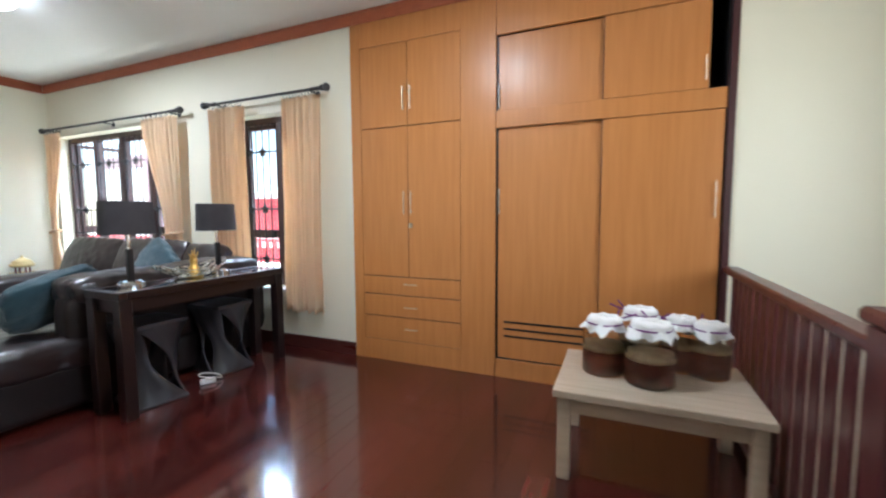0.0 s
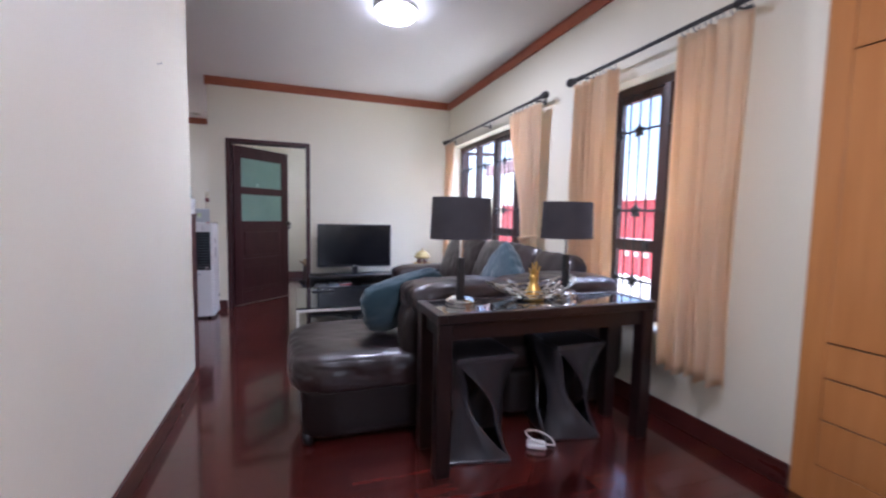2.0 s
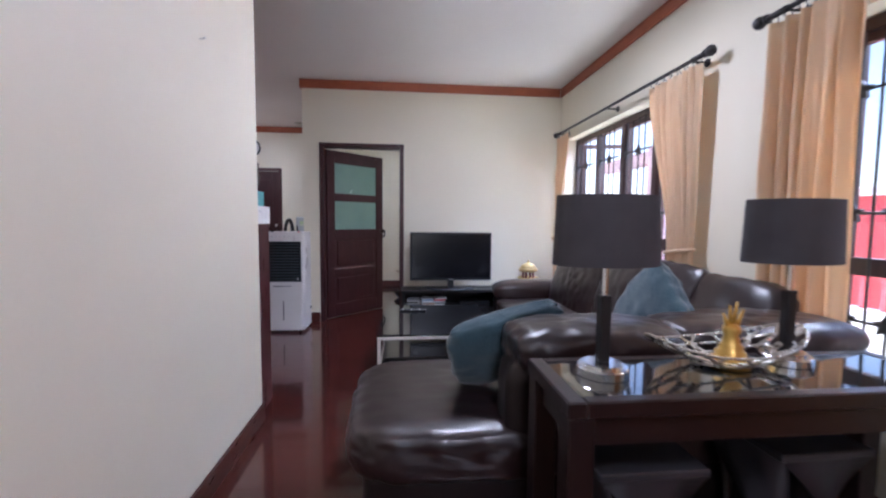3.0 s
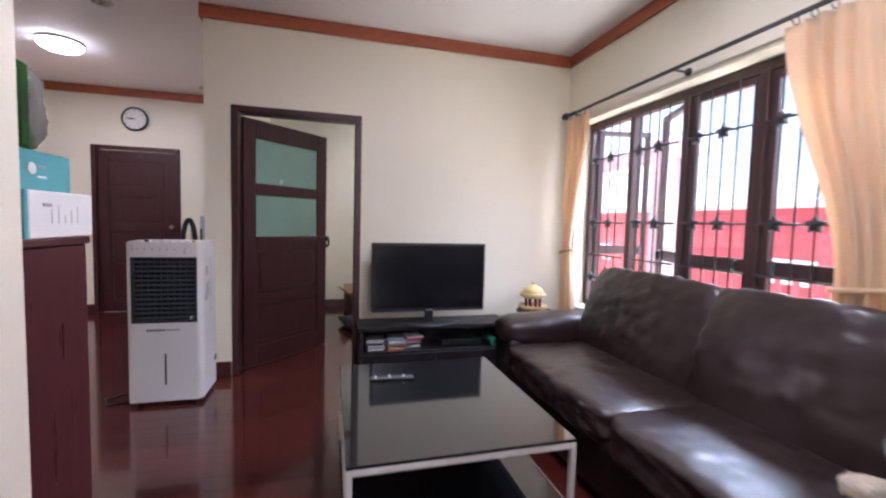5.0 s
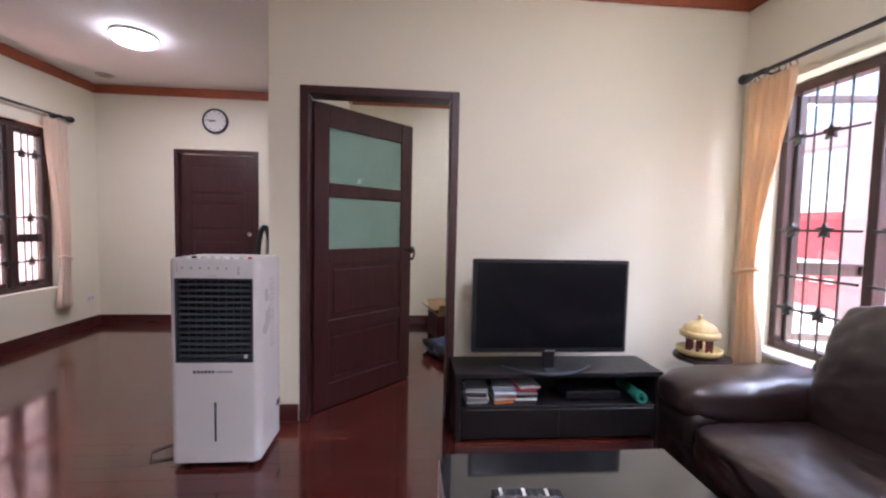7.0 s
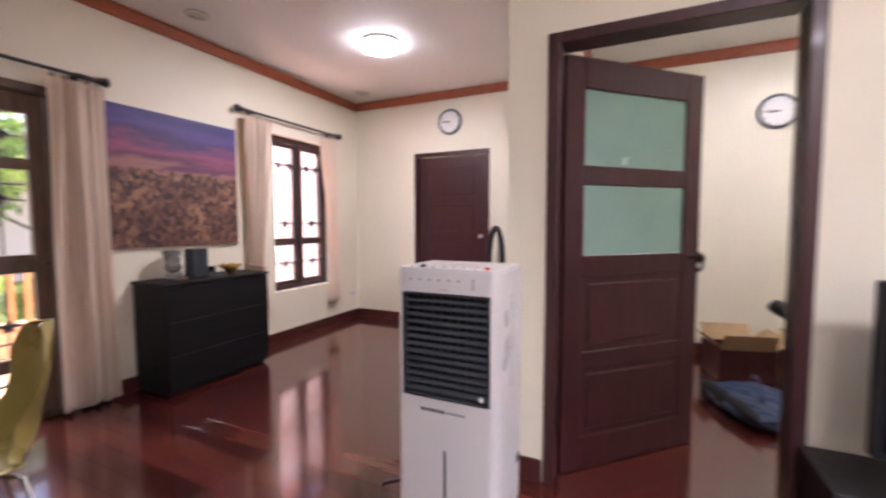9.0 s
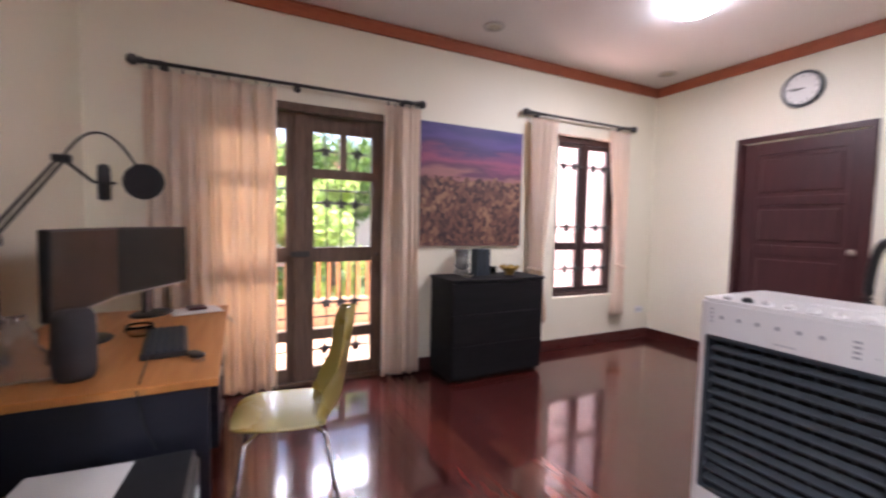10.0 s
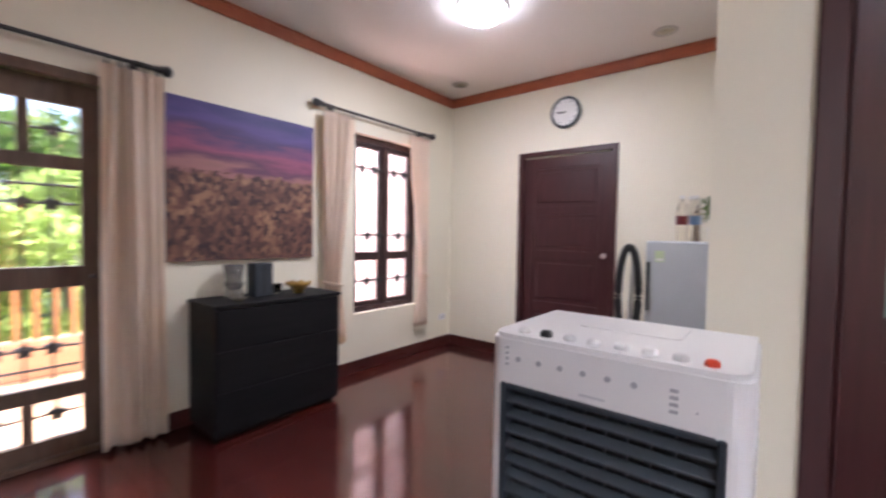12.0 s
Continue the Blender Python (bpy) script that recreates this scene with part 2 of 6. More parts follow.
SHADE = material("dark_grey_lampshade", (0.045, 0.04, 0.045), (0.035, 0.031, 0.036), rough=0.75, scale=8, bump=0.3, bump_scale=300)
STOOLBLACK = material("black_lacquer", (0.040, 0.037, 0.042), (0.030, 0.028, 0.032), rough=0.33, spec=0.7, rough_var=0.06)
PALEWOOD = material("pale_ash_wood", (0.52, 0.42, 0.31), (0.44, 0.35, 0.25), rough=0.45, scale=3, stretch=(1.2, 12, 12), bump=0.06)
CLEAR = glass("clear_glass", (0.97, 0.99, 0.98))
JARGLASS = glass("jar_glass", (0.97, 0.95, 0.90))
FROSTED = material("frosted_green_glass", (0.34, 0.55, 0.46), (0.30, 0.50, 0.43), rough=0.25, scale=4, bump=0.3, bump_scale=90, transmission=0.25)
VASEGLASS = material("grey_vase_glass", (0.80, 0.80, 0.78), (0.70, 0.70, 0.68), rough=0.08, transmission=0.85, rough_var=0.04, spec=0.8)
FERMENT = material("dark_red_ferment", (0.30, 0.070, 0.035), (0.22, 0.05, 0.03), rough=0.15, scale=30, transmission=0.55)
FOAM = material("pale_ferment_skin", (0.40, 0.30, 0.17), (0.24, 0.15, 0.08), rough=0.5, scale=25)
PAPER = material("white_paper", (0.80, 0.79, 0.77), (0.76, 0.75, 0.73), rough=0.8, scale=6)
INK = material("grey_print", (0.42, 0.42, 0.45), rough=0.7)
PURPLE = material("purple_band", (0.16, 0.03, 0.17), rough=0.6)
DESKTOP = material("orange_desk_laminate", (0.55, 0.22, 0.06), (0.47, 0.18, 0.05), rough=0.35, scale=2.5, stretch=(12, 1, 1))
DESKBLACK = material("blue_black_panel", (0.014, 0.015, 0.024), (0.011, 0.012, 0.019), rough=0.4)
YELLOWSHELL = material("yellow_green_shell", (0.36, 0.29, 0.085), (0.31, 0.25, 0.07), rough=0.28, scale=3, coat=0.3)
GREENBOX = material("green_print_card", (0.014, 0.125, 0.012), (0.005, 0.035, 0.005), rough=0.45, spec=0.25, scale=7)
LIMEBOX = material("lime_print_card", (0.30, 0.58, 0.06), (0.25, 0.50, 0.05), rough=0.3)
TEALBOX = material("teal_card", (0.10, 0.42, 0.44), (0.08, 0.36, 0.38), rough=0.5)
ORANGEINK = material("orange_print", (0.70, 0.10, 0.03), rough=0.4)
YELLOW = material("yellow_plush", (0.85, 0.42, 0.03), (0.75, 0.34, 0.02), rough=0.95, bump=0.7, bump_scale=250, sheen=0.5)
REDCLOTH = material("red_cloth", (0.42, 0.02, 0.03), (0.33, 0.015, 0.025), rough=0.85, bump=0.3, bump_scale=200)
CARD = material("brown_cardboard", (0.42, 0.28, 0.15), (0.36, 0.24, 0.13), rough=0.85, bump=0.1)
BLUEBAG = material("blue_bag_cloth", (0.022, 0.055, 0.13), (0.014, 0.034, 0.085), rough=0.45, bump=0.3)
FRIDGE = material("pale_grey_enamel", (0.50, 0.53, 0.55), (0.47, 0.50, 0.52), rough=0.32)
YARD = material("pale_concrete", (0.70, 0.66, 0.56), (0.60, 0.56, 0.48), rough=0.9, scale=0.8, bump=0.2, bump_scale=30)
REDPAINT = material("red_outdoor_paint", (0.62, 0.085, 0.10), (0.54, 0.07, 0.085), rough=0.6, scale=1.5, bump=0.05)
WHITEPAINT = material("white_outdoor_paint", (0.78, 0.77, 0.75), (0.72, 0.71, 0.69), rough=0.6, scale=1.5)
PINKPAINT = material("pink_render", (0.76, 0.60, 0.59), (0.72, 0.56, 0.55), rough=0.8, scale=1.5, bump=0.1)
LILAC = material("lilac_post_paint", (0.42, 0.30, 0.34), (0.38, 0.27, 0.31), rough=0.6)
TILE = material("peach_terrace_tile", (0.62, 0.38, 0.24), (0.55, 0.33, 0.2), rough=0.4, scale=3)
TANWOOD = material("tan_rail_wood", (0.48, 0.24, 0.11), (0.40, 0.19, 0.08), rough=0.6, stretch=(8, 8, 1), bump=0.1)
LEAF = cloth("garden_leaf", (0.10, 0.19, 0.03), (0.06, 0.12, 0.02), 0.35)
LEAF2 = cloth("bright_leaf", (0.25, 0.36, 0.09), (0.17, 0.27, 0.06), 0.5, (0.50, 0.64, 0.20))
BARK = material("bark", (0.12, 0.08, 0.055), (0.08, 0.055, 0.04), rough=0.9, bump=0.6, bump_scale=30)
GRASS = material("lawn", (0.08, 0.13, 0.03), (0.055, 0.09, 0.02), rough=0.95, scale=2, bump=0.6, bump_scale=60)
LAMPGLOW = glow("lit_opal_glass", (0.84, 0.93, 1.0), 9.0)
GREENTUBE = material("green_tube", (0.02, 0.22, 0.16), rough=0.4)
ORNRED = material("ornament_red_lacquer", (0.16, 0.02, 0.025), rough=0.35)
ORNCREAM = material("ornament_cream_gold", (0.62, 0.47, 0.22), (0.5, 0.36, 0.14), rough=0.4, scale=40)
REDDOT = material("red_knob", (0.7, 0.06, 0.02), rough=0.35)
PRINT = sunset_print()

# ---- building blocks ----


def thing(name, x=0, y=0, z=0, rz=0, label="", category="", group="", kind=""):
    ob = new(name)
    ob.empty_display_size = 0.1
    ob.matrix_basis = pose(x, y, z, 0, 0, rz)
    return tagged(ob, label, category, group, kind)


def part(name, bm, mat, parent=None, label="", smooth=False):
    me = bpy.data.meshes.new(name)
    bmesh.ops.recalc_face_normals(bm, faces=bm.faces)
    bm.to_mesh(me)
    bm.free()
    return piece(name, me, mat, parent, label, smooth)


def piece(name, me, mat=None, parent=None, label="", smooth=False, m=None):
    if mat and not me.materials:
        me.materials.append(mat)
    if smooth:
        me.polygons.foreach_set("use_smooth", [True] * len(me.polygons))
    ob = new(name, me)
    if parent:
        ob.parent = parent
    if m:
        ob.matrix_basis = m
    if label:
        ob["label"] = label
    return ob


def struct(name, bm, mat, label="", category=""):
    ob = part(name, bm, mat)
    return tagged(ob, label, category, "", "structure")


def box(bm, x0, x1, y0, y1, z0, z1, bevel=0.0, seg=1):
    m = Matrix.LocRotScale(((x0 + x1) / 2, (y0 + y1) / 2, (z0 + z1) / 2), None, (abs(x1 - x0), abs(y1 - y0), abs(z1 - z0)))
    vs = bmesh.ops.create_cube(bm, size=1, matrix=m)["verts"]
    if bevel:
        es = list({e for v in vs for e in v.link_edges})
        bmesh.ops.bevel(bm, geom=es, offset=bevel, segments=seg, affect="EDGES", profile=0.5)
    return bm


def boxes(*rows, bevel=0.0):
    bm = bmesh.new()
    for r in rows:
        box(bm, *r, bevel=bevel)
    return bm


def cyl(bm, p, q, r, r2=None, seg=16):
    p, q = Vector(p), Vector(q)
    d = q - p
    m = Matrix.Translation((p + q) / 2) @ d.to_track_quat("Z", "Y").to_matrix().to_4x4()
    bmesh.ops.create_cone(bm, cap_ends=True, segments=seg, radius1=r, radius2=r if r2 is None else r2, depth=d.length, matrix=m)
    return bm


def ball(bm, c, r, seg=12, sz=1.0):
    bmesh.ops.create_uvsphere(bm, u_segments=seg, v_segments=max(6, seg // 2), radius=r, matrix=Matrix.LocRotScale(c, None, (1, 1, sz)))
    return bm


def lathe(profile, seg=24, c=(0, 0, 0), sx=1.0, sy=1.0):
    """A solid of revolution about z, from (radius, height) pairs."""
    bm = bmesh.new()
    rings = []
    for r, z in profile:
        if r < 1e-5:
            rings.append([bm.verts.new((c[0], c[1], c[2] + z))])
        else:
            rings.append([bm.verts.new((c[0] + sx * r * math.cos(2 * math.pi * k / seg), c[1] + sy * r * math.sin(2 * math.pi * k / seg), c[2] + z))
                          for k in range(seg)])
    for a, b in zip(rings, rings[1:]):
        for k in range(seg):
            j = (k + 1) % seg
            if len(a) == 1 and len(b) == 1:
                continue
            if len(a) == 1:
                bm.faces.new((a[0], b[k], b[j]))
            elif len(b) == 1:
                bm.faces.new((a[k], a[j], b[0]))
            else:
                bm.faces.new((a[k], a[j], b[j], b[k]))
    return bm


def tube(pts, r, seg=8, closed=False):
    bm = bmesh.new()
    pts = [Vector(p) for p in pts]
    rings = []
    n = len(pts)
    for i, p in enumerate(pts):
        a = pts[i - 1] if (i or closed) else p
        b = pts[(i + 1) % n] if (i < n - 1 or closed) else p
        q = (b - a).to_track_quat("Z", "Y")
        rings.append([bm.verts.new(p + q @ Vector((r * math.cos(2 * math.pi * k / seg), r * math.sin(2 * math.pi * k / seg), 0))) for k in range(seg)])
    pairs = list(zip(rings, rings[1:])) + ([(rings[-1], rings[0])] if closed else [])
    for a, b in pairs:
        for k in range(seg):
            bm.faces.new((a[k], a[(k + 1) % seg], b[(k + 1) % seg], b[k]))
    if not closed:
        bm.faces.new(rings[0])
        bm.faces.new(rings[-1])
    return bm


def arc(p, q, rise, n=10):
    """Points from p to q along a bow that rises above the straight line."""
    p, q = Vector(p), Vector(q)
    return [p.lerp(q, k / n) + Vector((0, 0, rise * 4 * (k / n) * (1 - k / n))) for k in range(n + 1)]


def soft(c, size, e=0.35, n=14, wobble=0.012, seed=0, freq=5.0, sag=0.0, pinch=0.0):
    """A stuffed, rounded block: a subdivided cube pulled onto a superellipsoid, with soft creases."""
    bm = bmesh.new()
    bmesh.ops.create_cube(bm, size=2)
    bmesh.ops.subdivide_edges(bm, edges=bm.edges[:], cuts=n, use_grid_fill=True)
    for v in bm.verts:
        p = v.co
        q = Vector((p.x, p.y, p.z))
        big = max(abs(q.x), abs(q.y), abs(q.z))
        pw = 2 / e
        norm = (abs(q.x) ** pw + abs(q.y) ** pw + abs(q.z) ** pw) ** (1 / pw)
        q = q * (big / norm)
        if pinch:
            q.z *= 1 - pinch * (q.x * q.x * q.y * q.y) - 0.35 * pinch * max(q.x * q.x, q.y * q.y)
        d = noise.noise(Vector((q.x * size[0], q.y * size[1], q.z * size[2])) * freq + Vector((seed * 7.3, seed * 3.1, seed)))
        d += 0.5 * noise.noise(Vector((q.x * size[0], q.y * size[1], q.z * size[2])) * freq * 2.7 + Vector((seed, 5, seed * 2)))
        w = Vector((q.x * size[0] / 2, q.y * size[1] / 2, q.z * size[2] / 2))
        w += w.normalized() * d * wobble
        w.z -= sag * (1 - q.x * q.x) * (1 - q.y * q.y) * (1 if q.z > 0 else 0)
        v.co = w + Vector(c)
    return bm


def move(bm, m):
    bmesh.ops.transform(bm, matrix=m, verts=bm.verts[:])
    return bm


def wall_with_holes(axis, a0, a1, b0, b1, z0, z1, holes):
    """A wall along 'x' or 'y' from a0 to a1, thick from b0 to b1, with openings (a, a, z, z) that go through it."""
    bm = bmesh.new()
    cuts = sorted({a0, a1, *[h[0] for h in holes], *[h[1] for h in holes]})
    for p, q in zip(cuts, cuts[1:]):
        spans, mid = [(z0, z1)], (p + q) / 2
        for h in holes:
            if h[0] < mid < h[1]:
                spans = [s for lo, hi in spans for s in ((lo, min(hi, h[2])), (max(lo, h[3]), hi)) if s[1] > s[0] + 1e-6]
        for lo, hi in spans:
            if axis == "x":
                box(bm, p, q, b0, b1, lo, hi)
            else:
                box(bm, b0, b1, p, q, lo, hi)
    bmesh.ops.remove_doubles(bm, verts=bm.verts[:], dist=1e-5)
    seen = {}
    for f in bm.faces[:]:
        seen.setdefault(tuple(round(c, 4) for c in f.calc_center_median()), []).append(f)
    bmesh.ops.delete(bm, geom=[f for fs in seen.values() if len(fs) > 1 for f in fs], context="FACES_ONLY")
    return bm

# ---- the large structure ----
YW, XT, YT, XC, TOP = 3.36, -6.205, -2.535, -8.79, 2.81
W1, W2, W3 = (-6.04, -3.90, 0.53, 2.17), (-3.05, -2.07, 0.53, 2.12), (-8.24, -7.38, 0.53, 2.17)
TD = (-5.66, -4.28, 0.0, 2.11)

struct("wall_north", wall_with_holes("x", XC - 0.15, -1.655, YW, YW + 0.22, 0, TOP, [W1, W2]), WALL, "cream painted plaster wall with two curtained windows", "wall")
struct("wall_stair_back", wall_with_holes("x", 0.985, 2.05, YW, YW + 0.22, -2.2, TOP, []), WALL, "cream painted wall behind the stair rail", "wall")
struct("wall_closet_back", wall_with_holes("x", -1.655, 0.985, YW + 0.62, YW + 0.72, 0, TOP, []), WALL, "plain wall behind the built-in wardrobe", "wall")
struct("wall_television", wall_with_holes("y", 0.28, YW, XT - 0.12, XT, 0, TOP, [(0.505, 1.40, 0.0, 2.05)]), WALL, "cream wall with an open door behind the television", "wall")
struct("wall_bedroom_side", wall_with_holes("x", XC, XT - 0.12, 0.28, 0.40, 0, TOP, []), WALL, "cream side wall of the hall beside the fridge", "wall")
struct("wall_clock", wall_with_holes("y", YT, 3.36, XC - 0.15, XC, 0, TOP, [(-1.622, -0.718, 0.0, 2.066)]), WALL, "cream wall with a closed dark door and a clock", "wall")
struct("wall_terrace", wall_with_holes("x", XC - 0.15, -3.61, YT - 0.2, YT, 0, TOP, [W3, TD]), WALL, "cream wall with the terrace door and a window", "wall")
struct("wall_desk", wall_with_holes("y", YT, 0.48, -3.73, -3.61, 0, TOP, []), WALL, "cream wall behind the desk and bookcase", "wall")
struct("wall_passage", wall_with_holes("x", -3.73, -0.06, 0.48, 0.60, 0, TOP, []), WALL, "smooth white wall along the passage", "wall")
struct("wall_landing_west", wall_with_holes("y", -1.6, 0.48, -0.18, -0.06, 0, TOP, []), WALL, "plain cream wall of the landing", "wall")
struct("wall_landing_south", wall_with_holes("x", -0.18, 2.05, -1.75, -1.6, -2.2, TOP, []), WALL, "plain cream wall of the landing", "wall")
# opening out of view, added to let the stair wall's lamp shine in
struct("wall_stair_east", wall_with_holes("y", -1.6, YW, 1.9, 2.05, -2.2, TOP, [(1.2, 2.4, 0.9, 2.2)]), WALL, "plain cream wall of the stairwell", "wall")
struct("wall_behind_hall_door", boxes((XC - 0.6, XC - 0.5, -2.2, -0.2, 0, 2.6)), WALL, "plain wall behind the closed hall door", "wall")
struct("ceiling", boxes((XC - 0.15, 2.05, YT - 0.2, YW + 0.72, TOP, TOP + 0.14)), CEILING, "white painted flat ceiling", "ceiling")
# eaves out of view, added for shade; terrace side kept short for sun
struct("roof_eaves", boxes((XC - 1.0, 2.6, YW + 0.72, YW + 1.2, TOP + 0.02, TOP + 0.2), (XC - 1.0, 2.6, YT - 0.9, YT - 0.2, TOP + 0.02, TOP + 0.2)), WHITEPAINT, "unseen white roof eaves added to shade the windows", "roof")


def cornice_run(p, q, out):
    """A flat board with a small lip along the top of a wall; out: the way into the room."""
    bm = bmesh.new()
    (x0, y0), (x1, y1) = p, q
    for d, za, zb in ((0.020, TOP - 0.10, TOP - 0.016), (0.026, TOP - 0.016, TOP - 0.001)):
        ex, ey = out[0] * d, out[1] * d
        box(bm, min(x0, x1, x0 + ex), max(x0, x1, x1 + ex), min(y0, y1, y0 + ey), max(y0, y1, y1 + ey), za, zb, bevel=0.004)
    struct("cornice", bm, CORNICE, "red-brown flat wooden cornice under the ceiling", "cornice")


def skirting_run(p, q, out):
    bm = bmesh.new()
    (x0, y0), (x1, y1) = p, q
    ex, ey = out[0] * 0.014, out[1] * 0.014
    box(bm, min(x0, x1, x0 + ex), max(x0, x1, x1 + ex), min(y0, y1, y0 + ey), max(y0, y1, y1 + ey), 0.0, 0.11, bevel=0.003)
    struct("baseboard", bm, SKIRT, "dark red glossy wooden baseboard", "baseboard")


E_ = 0.002
cornice_run((XT, YW - E_), (0.985, YW - E_), (0, -1))
cornice_run((XT + E_, 0.256), (XT + E_, YW - 0.031), (1, 0))
cornice_run((XC + 0.031, 0.28 - E_), (XT - 0.001, 0.28 - E_), (0, -1))
cornice_run((XC + E_, YT + 0.031), (XC + E_, 0.28), (1, 0))
cornice_run((XC, YT + E_), (-3.73, YT + E_), (0, 1))
cornice_run((-3.73 - E_, YT + 0.031), (-3.73 - E_, 0.626), (-1, 0))
cornice_run((-3.728, 0.60 + E_), (-0.034, 0.60 + E_), (0, 1))
cornice_run((XC + E_, 0.43), (XC + E_, 3.35), (1, 0))
cornice_run((XC + 0.031, 0.40 + E_), (XT - 0.125, 0.40 + E_), (0, 1))
skirting_run((XT, YW - E_), (-1.66, YW - E_), (0, -1))
skirting_run((XT + E_, 0.266), (XT + E_, 0.459), (1, 0))
skirting_run((XT + E_, 1.447), (XT + E_, YW - 0.02), (1, 0))
skirting_run((XC + 0.02, 0.28 - E_), (XT - 0.001, 0.28 - E_), (0, -1))
skirting_run((XC + E_, YT + 0.02), (XC + E_, -1.657), (1, 0))
skirting_run((XC + E_, -0.682), (XC + E_, 0.26), (1, 0))
skirting_run((XC, YT + E_), (TD[0] - 0.03, YT + E_), (0, 1))
skirting_run((TD[1] + 0.03, YT + E_), (-3.75, YT + E_), (0, 1))
skirting_run((-3.73 - E_, YT + 0.02), (-3.73 - E_, 0.614), (-1, 0))
skirting_run((-3.728, 0.60 + E_), (-0.046, 0.60 + E_), (0, 1))
skirting_run((XC + E_, 0.42), (XC + E_, 3.35), (1, 0))
skirting_run((-0.06 + E_, -1.6), (-0.06 + E_, 0.598), (1, 0))

# floor: a dark bed with separate boards on it
floor = struct("floor", boxes((XC - 0.5, 1.04, YT - 0.2, YW + 0.62, -0.25, -0.012), (1.04, 1.9, -1.6, 0.6, -0.25, -0.012), (-0.1, 1.04, -1.6, YT - 0.2, -0.25, -0.012)),
               SUBFLOOR, "glossy dark red hardwood plank floor", "floor")

# ---- windows and doors ----


def bar(p, q, r=0.006):
    return cyl(bmesh.new(), p, q, r, seg=6)


def star_mesh(r=0.050, depth=0.018):
    """A small iron flower: five points and a boss."""
    bm = bmesh.new()
    ring = [(r if k % 2 == 0 else r * 0.52) for k in range(10)]
    top = [bm.verts.new((d * math.sin(math.pi * k / 5), -depth / 2, d * math.cos(math.pi * k / 5))) for k, d in enumerate(ring)]
    bot = [bm.verts.new((v.co.x, depth / 2, v.co.z)) for v in top]
    a, b = bm.verts.new((0, -depth, 0)), bm.verts.new((0, depth, 0))
    for k in range(10):
        j = (k + 1) % 10
        bm.faces.new((top[k], top[j], bot[j], bot[k]))
        bm.faces.new((top[k], a, top[j]))
        bm.faces.new((bot[k], bot[j], b))
    bmesh.ops.recalc_face_normals(bm, faces=bm.faces)
    me = bpy.data.meshes.new("star")
    bm.to_mesh(me)
    bm.free()
    me.materials.append(IRON)
    return me


STAR = star_mesh()


def grille(lights, y, rows, bars, label):
    """An iron security grille before each light (x0, x1, z0, z1): upright bars, a cross bar at each row height, stars on them."""
    g = thing("security_grille", (lights[0][0] + lights[-1][1]) / 2, y, lights[0][2], label=label, category="window grille")
    inv = g.matrix_basis.inverted()
    for x0, x1, z0, z1 in lights:
        xs = [x0 + (x1 - x0) * (k + 1) / (bars + 1) for k in range(bars)]
        for x in xs:
            part("bar", move(bar((x, y, z0), (x, y, z1), 0.0062), inv), IRON, g)
        for zr, where in rows:
            if z0 < zr < z1:
                part("cross_bar", move(bar((x0, y, zr), (x1, y, zr), 0.0075), inv), IRON, g)
                for k in where:
                    if k < len(xs):
                        piece("star", STAR, None, g, m=inv @ Matrix.Translation((xs[k], y, zr)))
    return g


def sash(w, inv, p, q, z0, z1, y, transom, hinge, angle):
    """One casement from p to q with a rail at the transom's height, swung outward by angle about its hinge side (-1 or 1)."""
    s, d = 0.042, 0.021
    ox = p if hinge < 0 else q
    turn = inv @ Matrix.Translation((ox, y + (0.02 if angle else 0), 0)) @ pose(0, 0, 0, 0, 0, -hinge * angle) @ Matrix.Translation((-ox, 0, 0))
    bm = boxes((p, p + s, -d, d, z0, z1), (q - s, q, -d, d, z0, z1), (p + s, q - s, -d, d, z0, z0 + s), (p + s, q - s, -d, d, z1 - s, z1),
               (p + s, q - s, -d, d, transom - 0.04, transom + 0.04), bevel=0.004)
    leaf = part("sash", move(bm, turn), WINWOOD, w)
    for lo, hi in ((z0 + s, transom - 0.04), (transom + 0.04, z1 - s)):
        pane = part("pane", move(boxes((p + s - 0.005, q - s + 0.005, -0.002, 0.002, lo - 0.005, hi + 0.005)), turn), CLEAR, leaf)
        pane.visible_shadow = False
    stay = (q - 0.08 if hinge < 0 else p + 0.08)
    part("window_catch", move(boxes((stay - 0.012, stay + 0.012, -0.045, -d, transom - 0.03, transom + 0.03), bevel=0.004), turn), IRON, leaf, "dark iron catch")


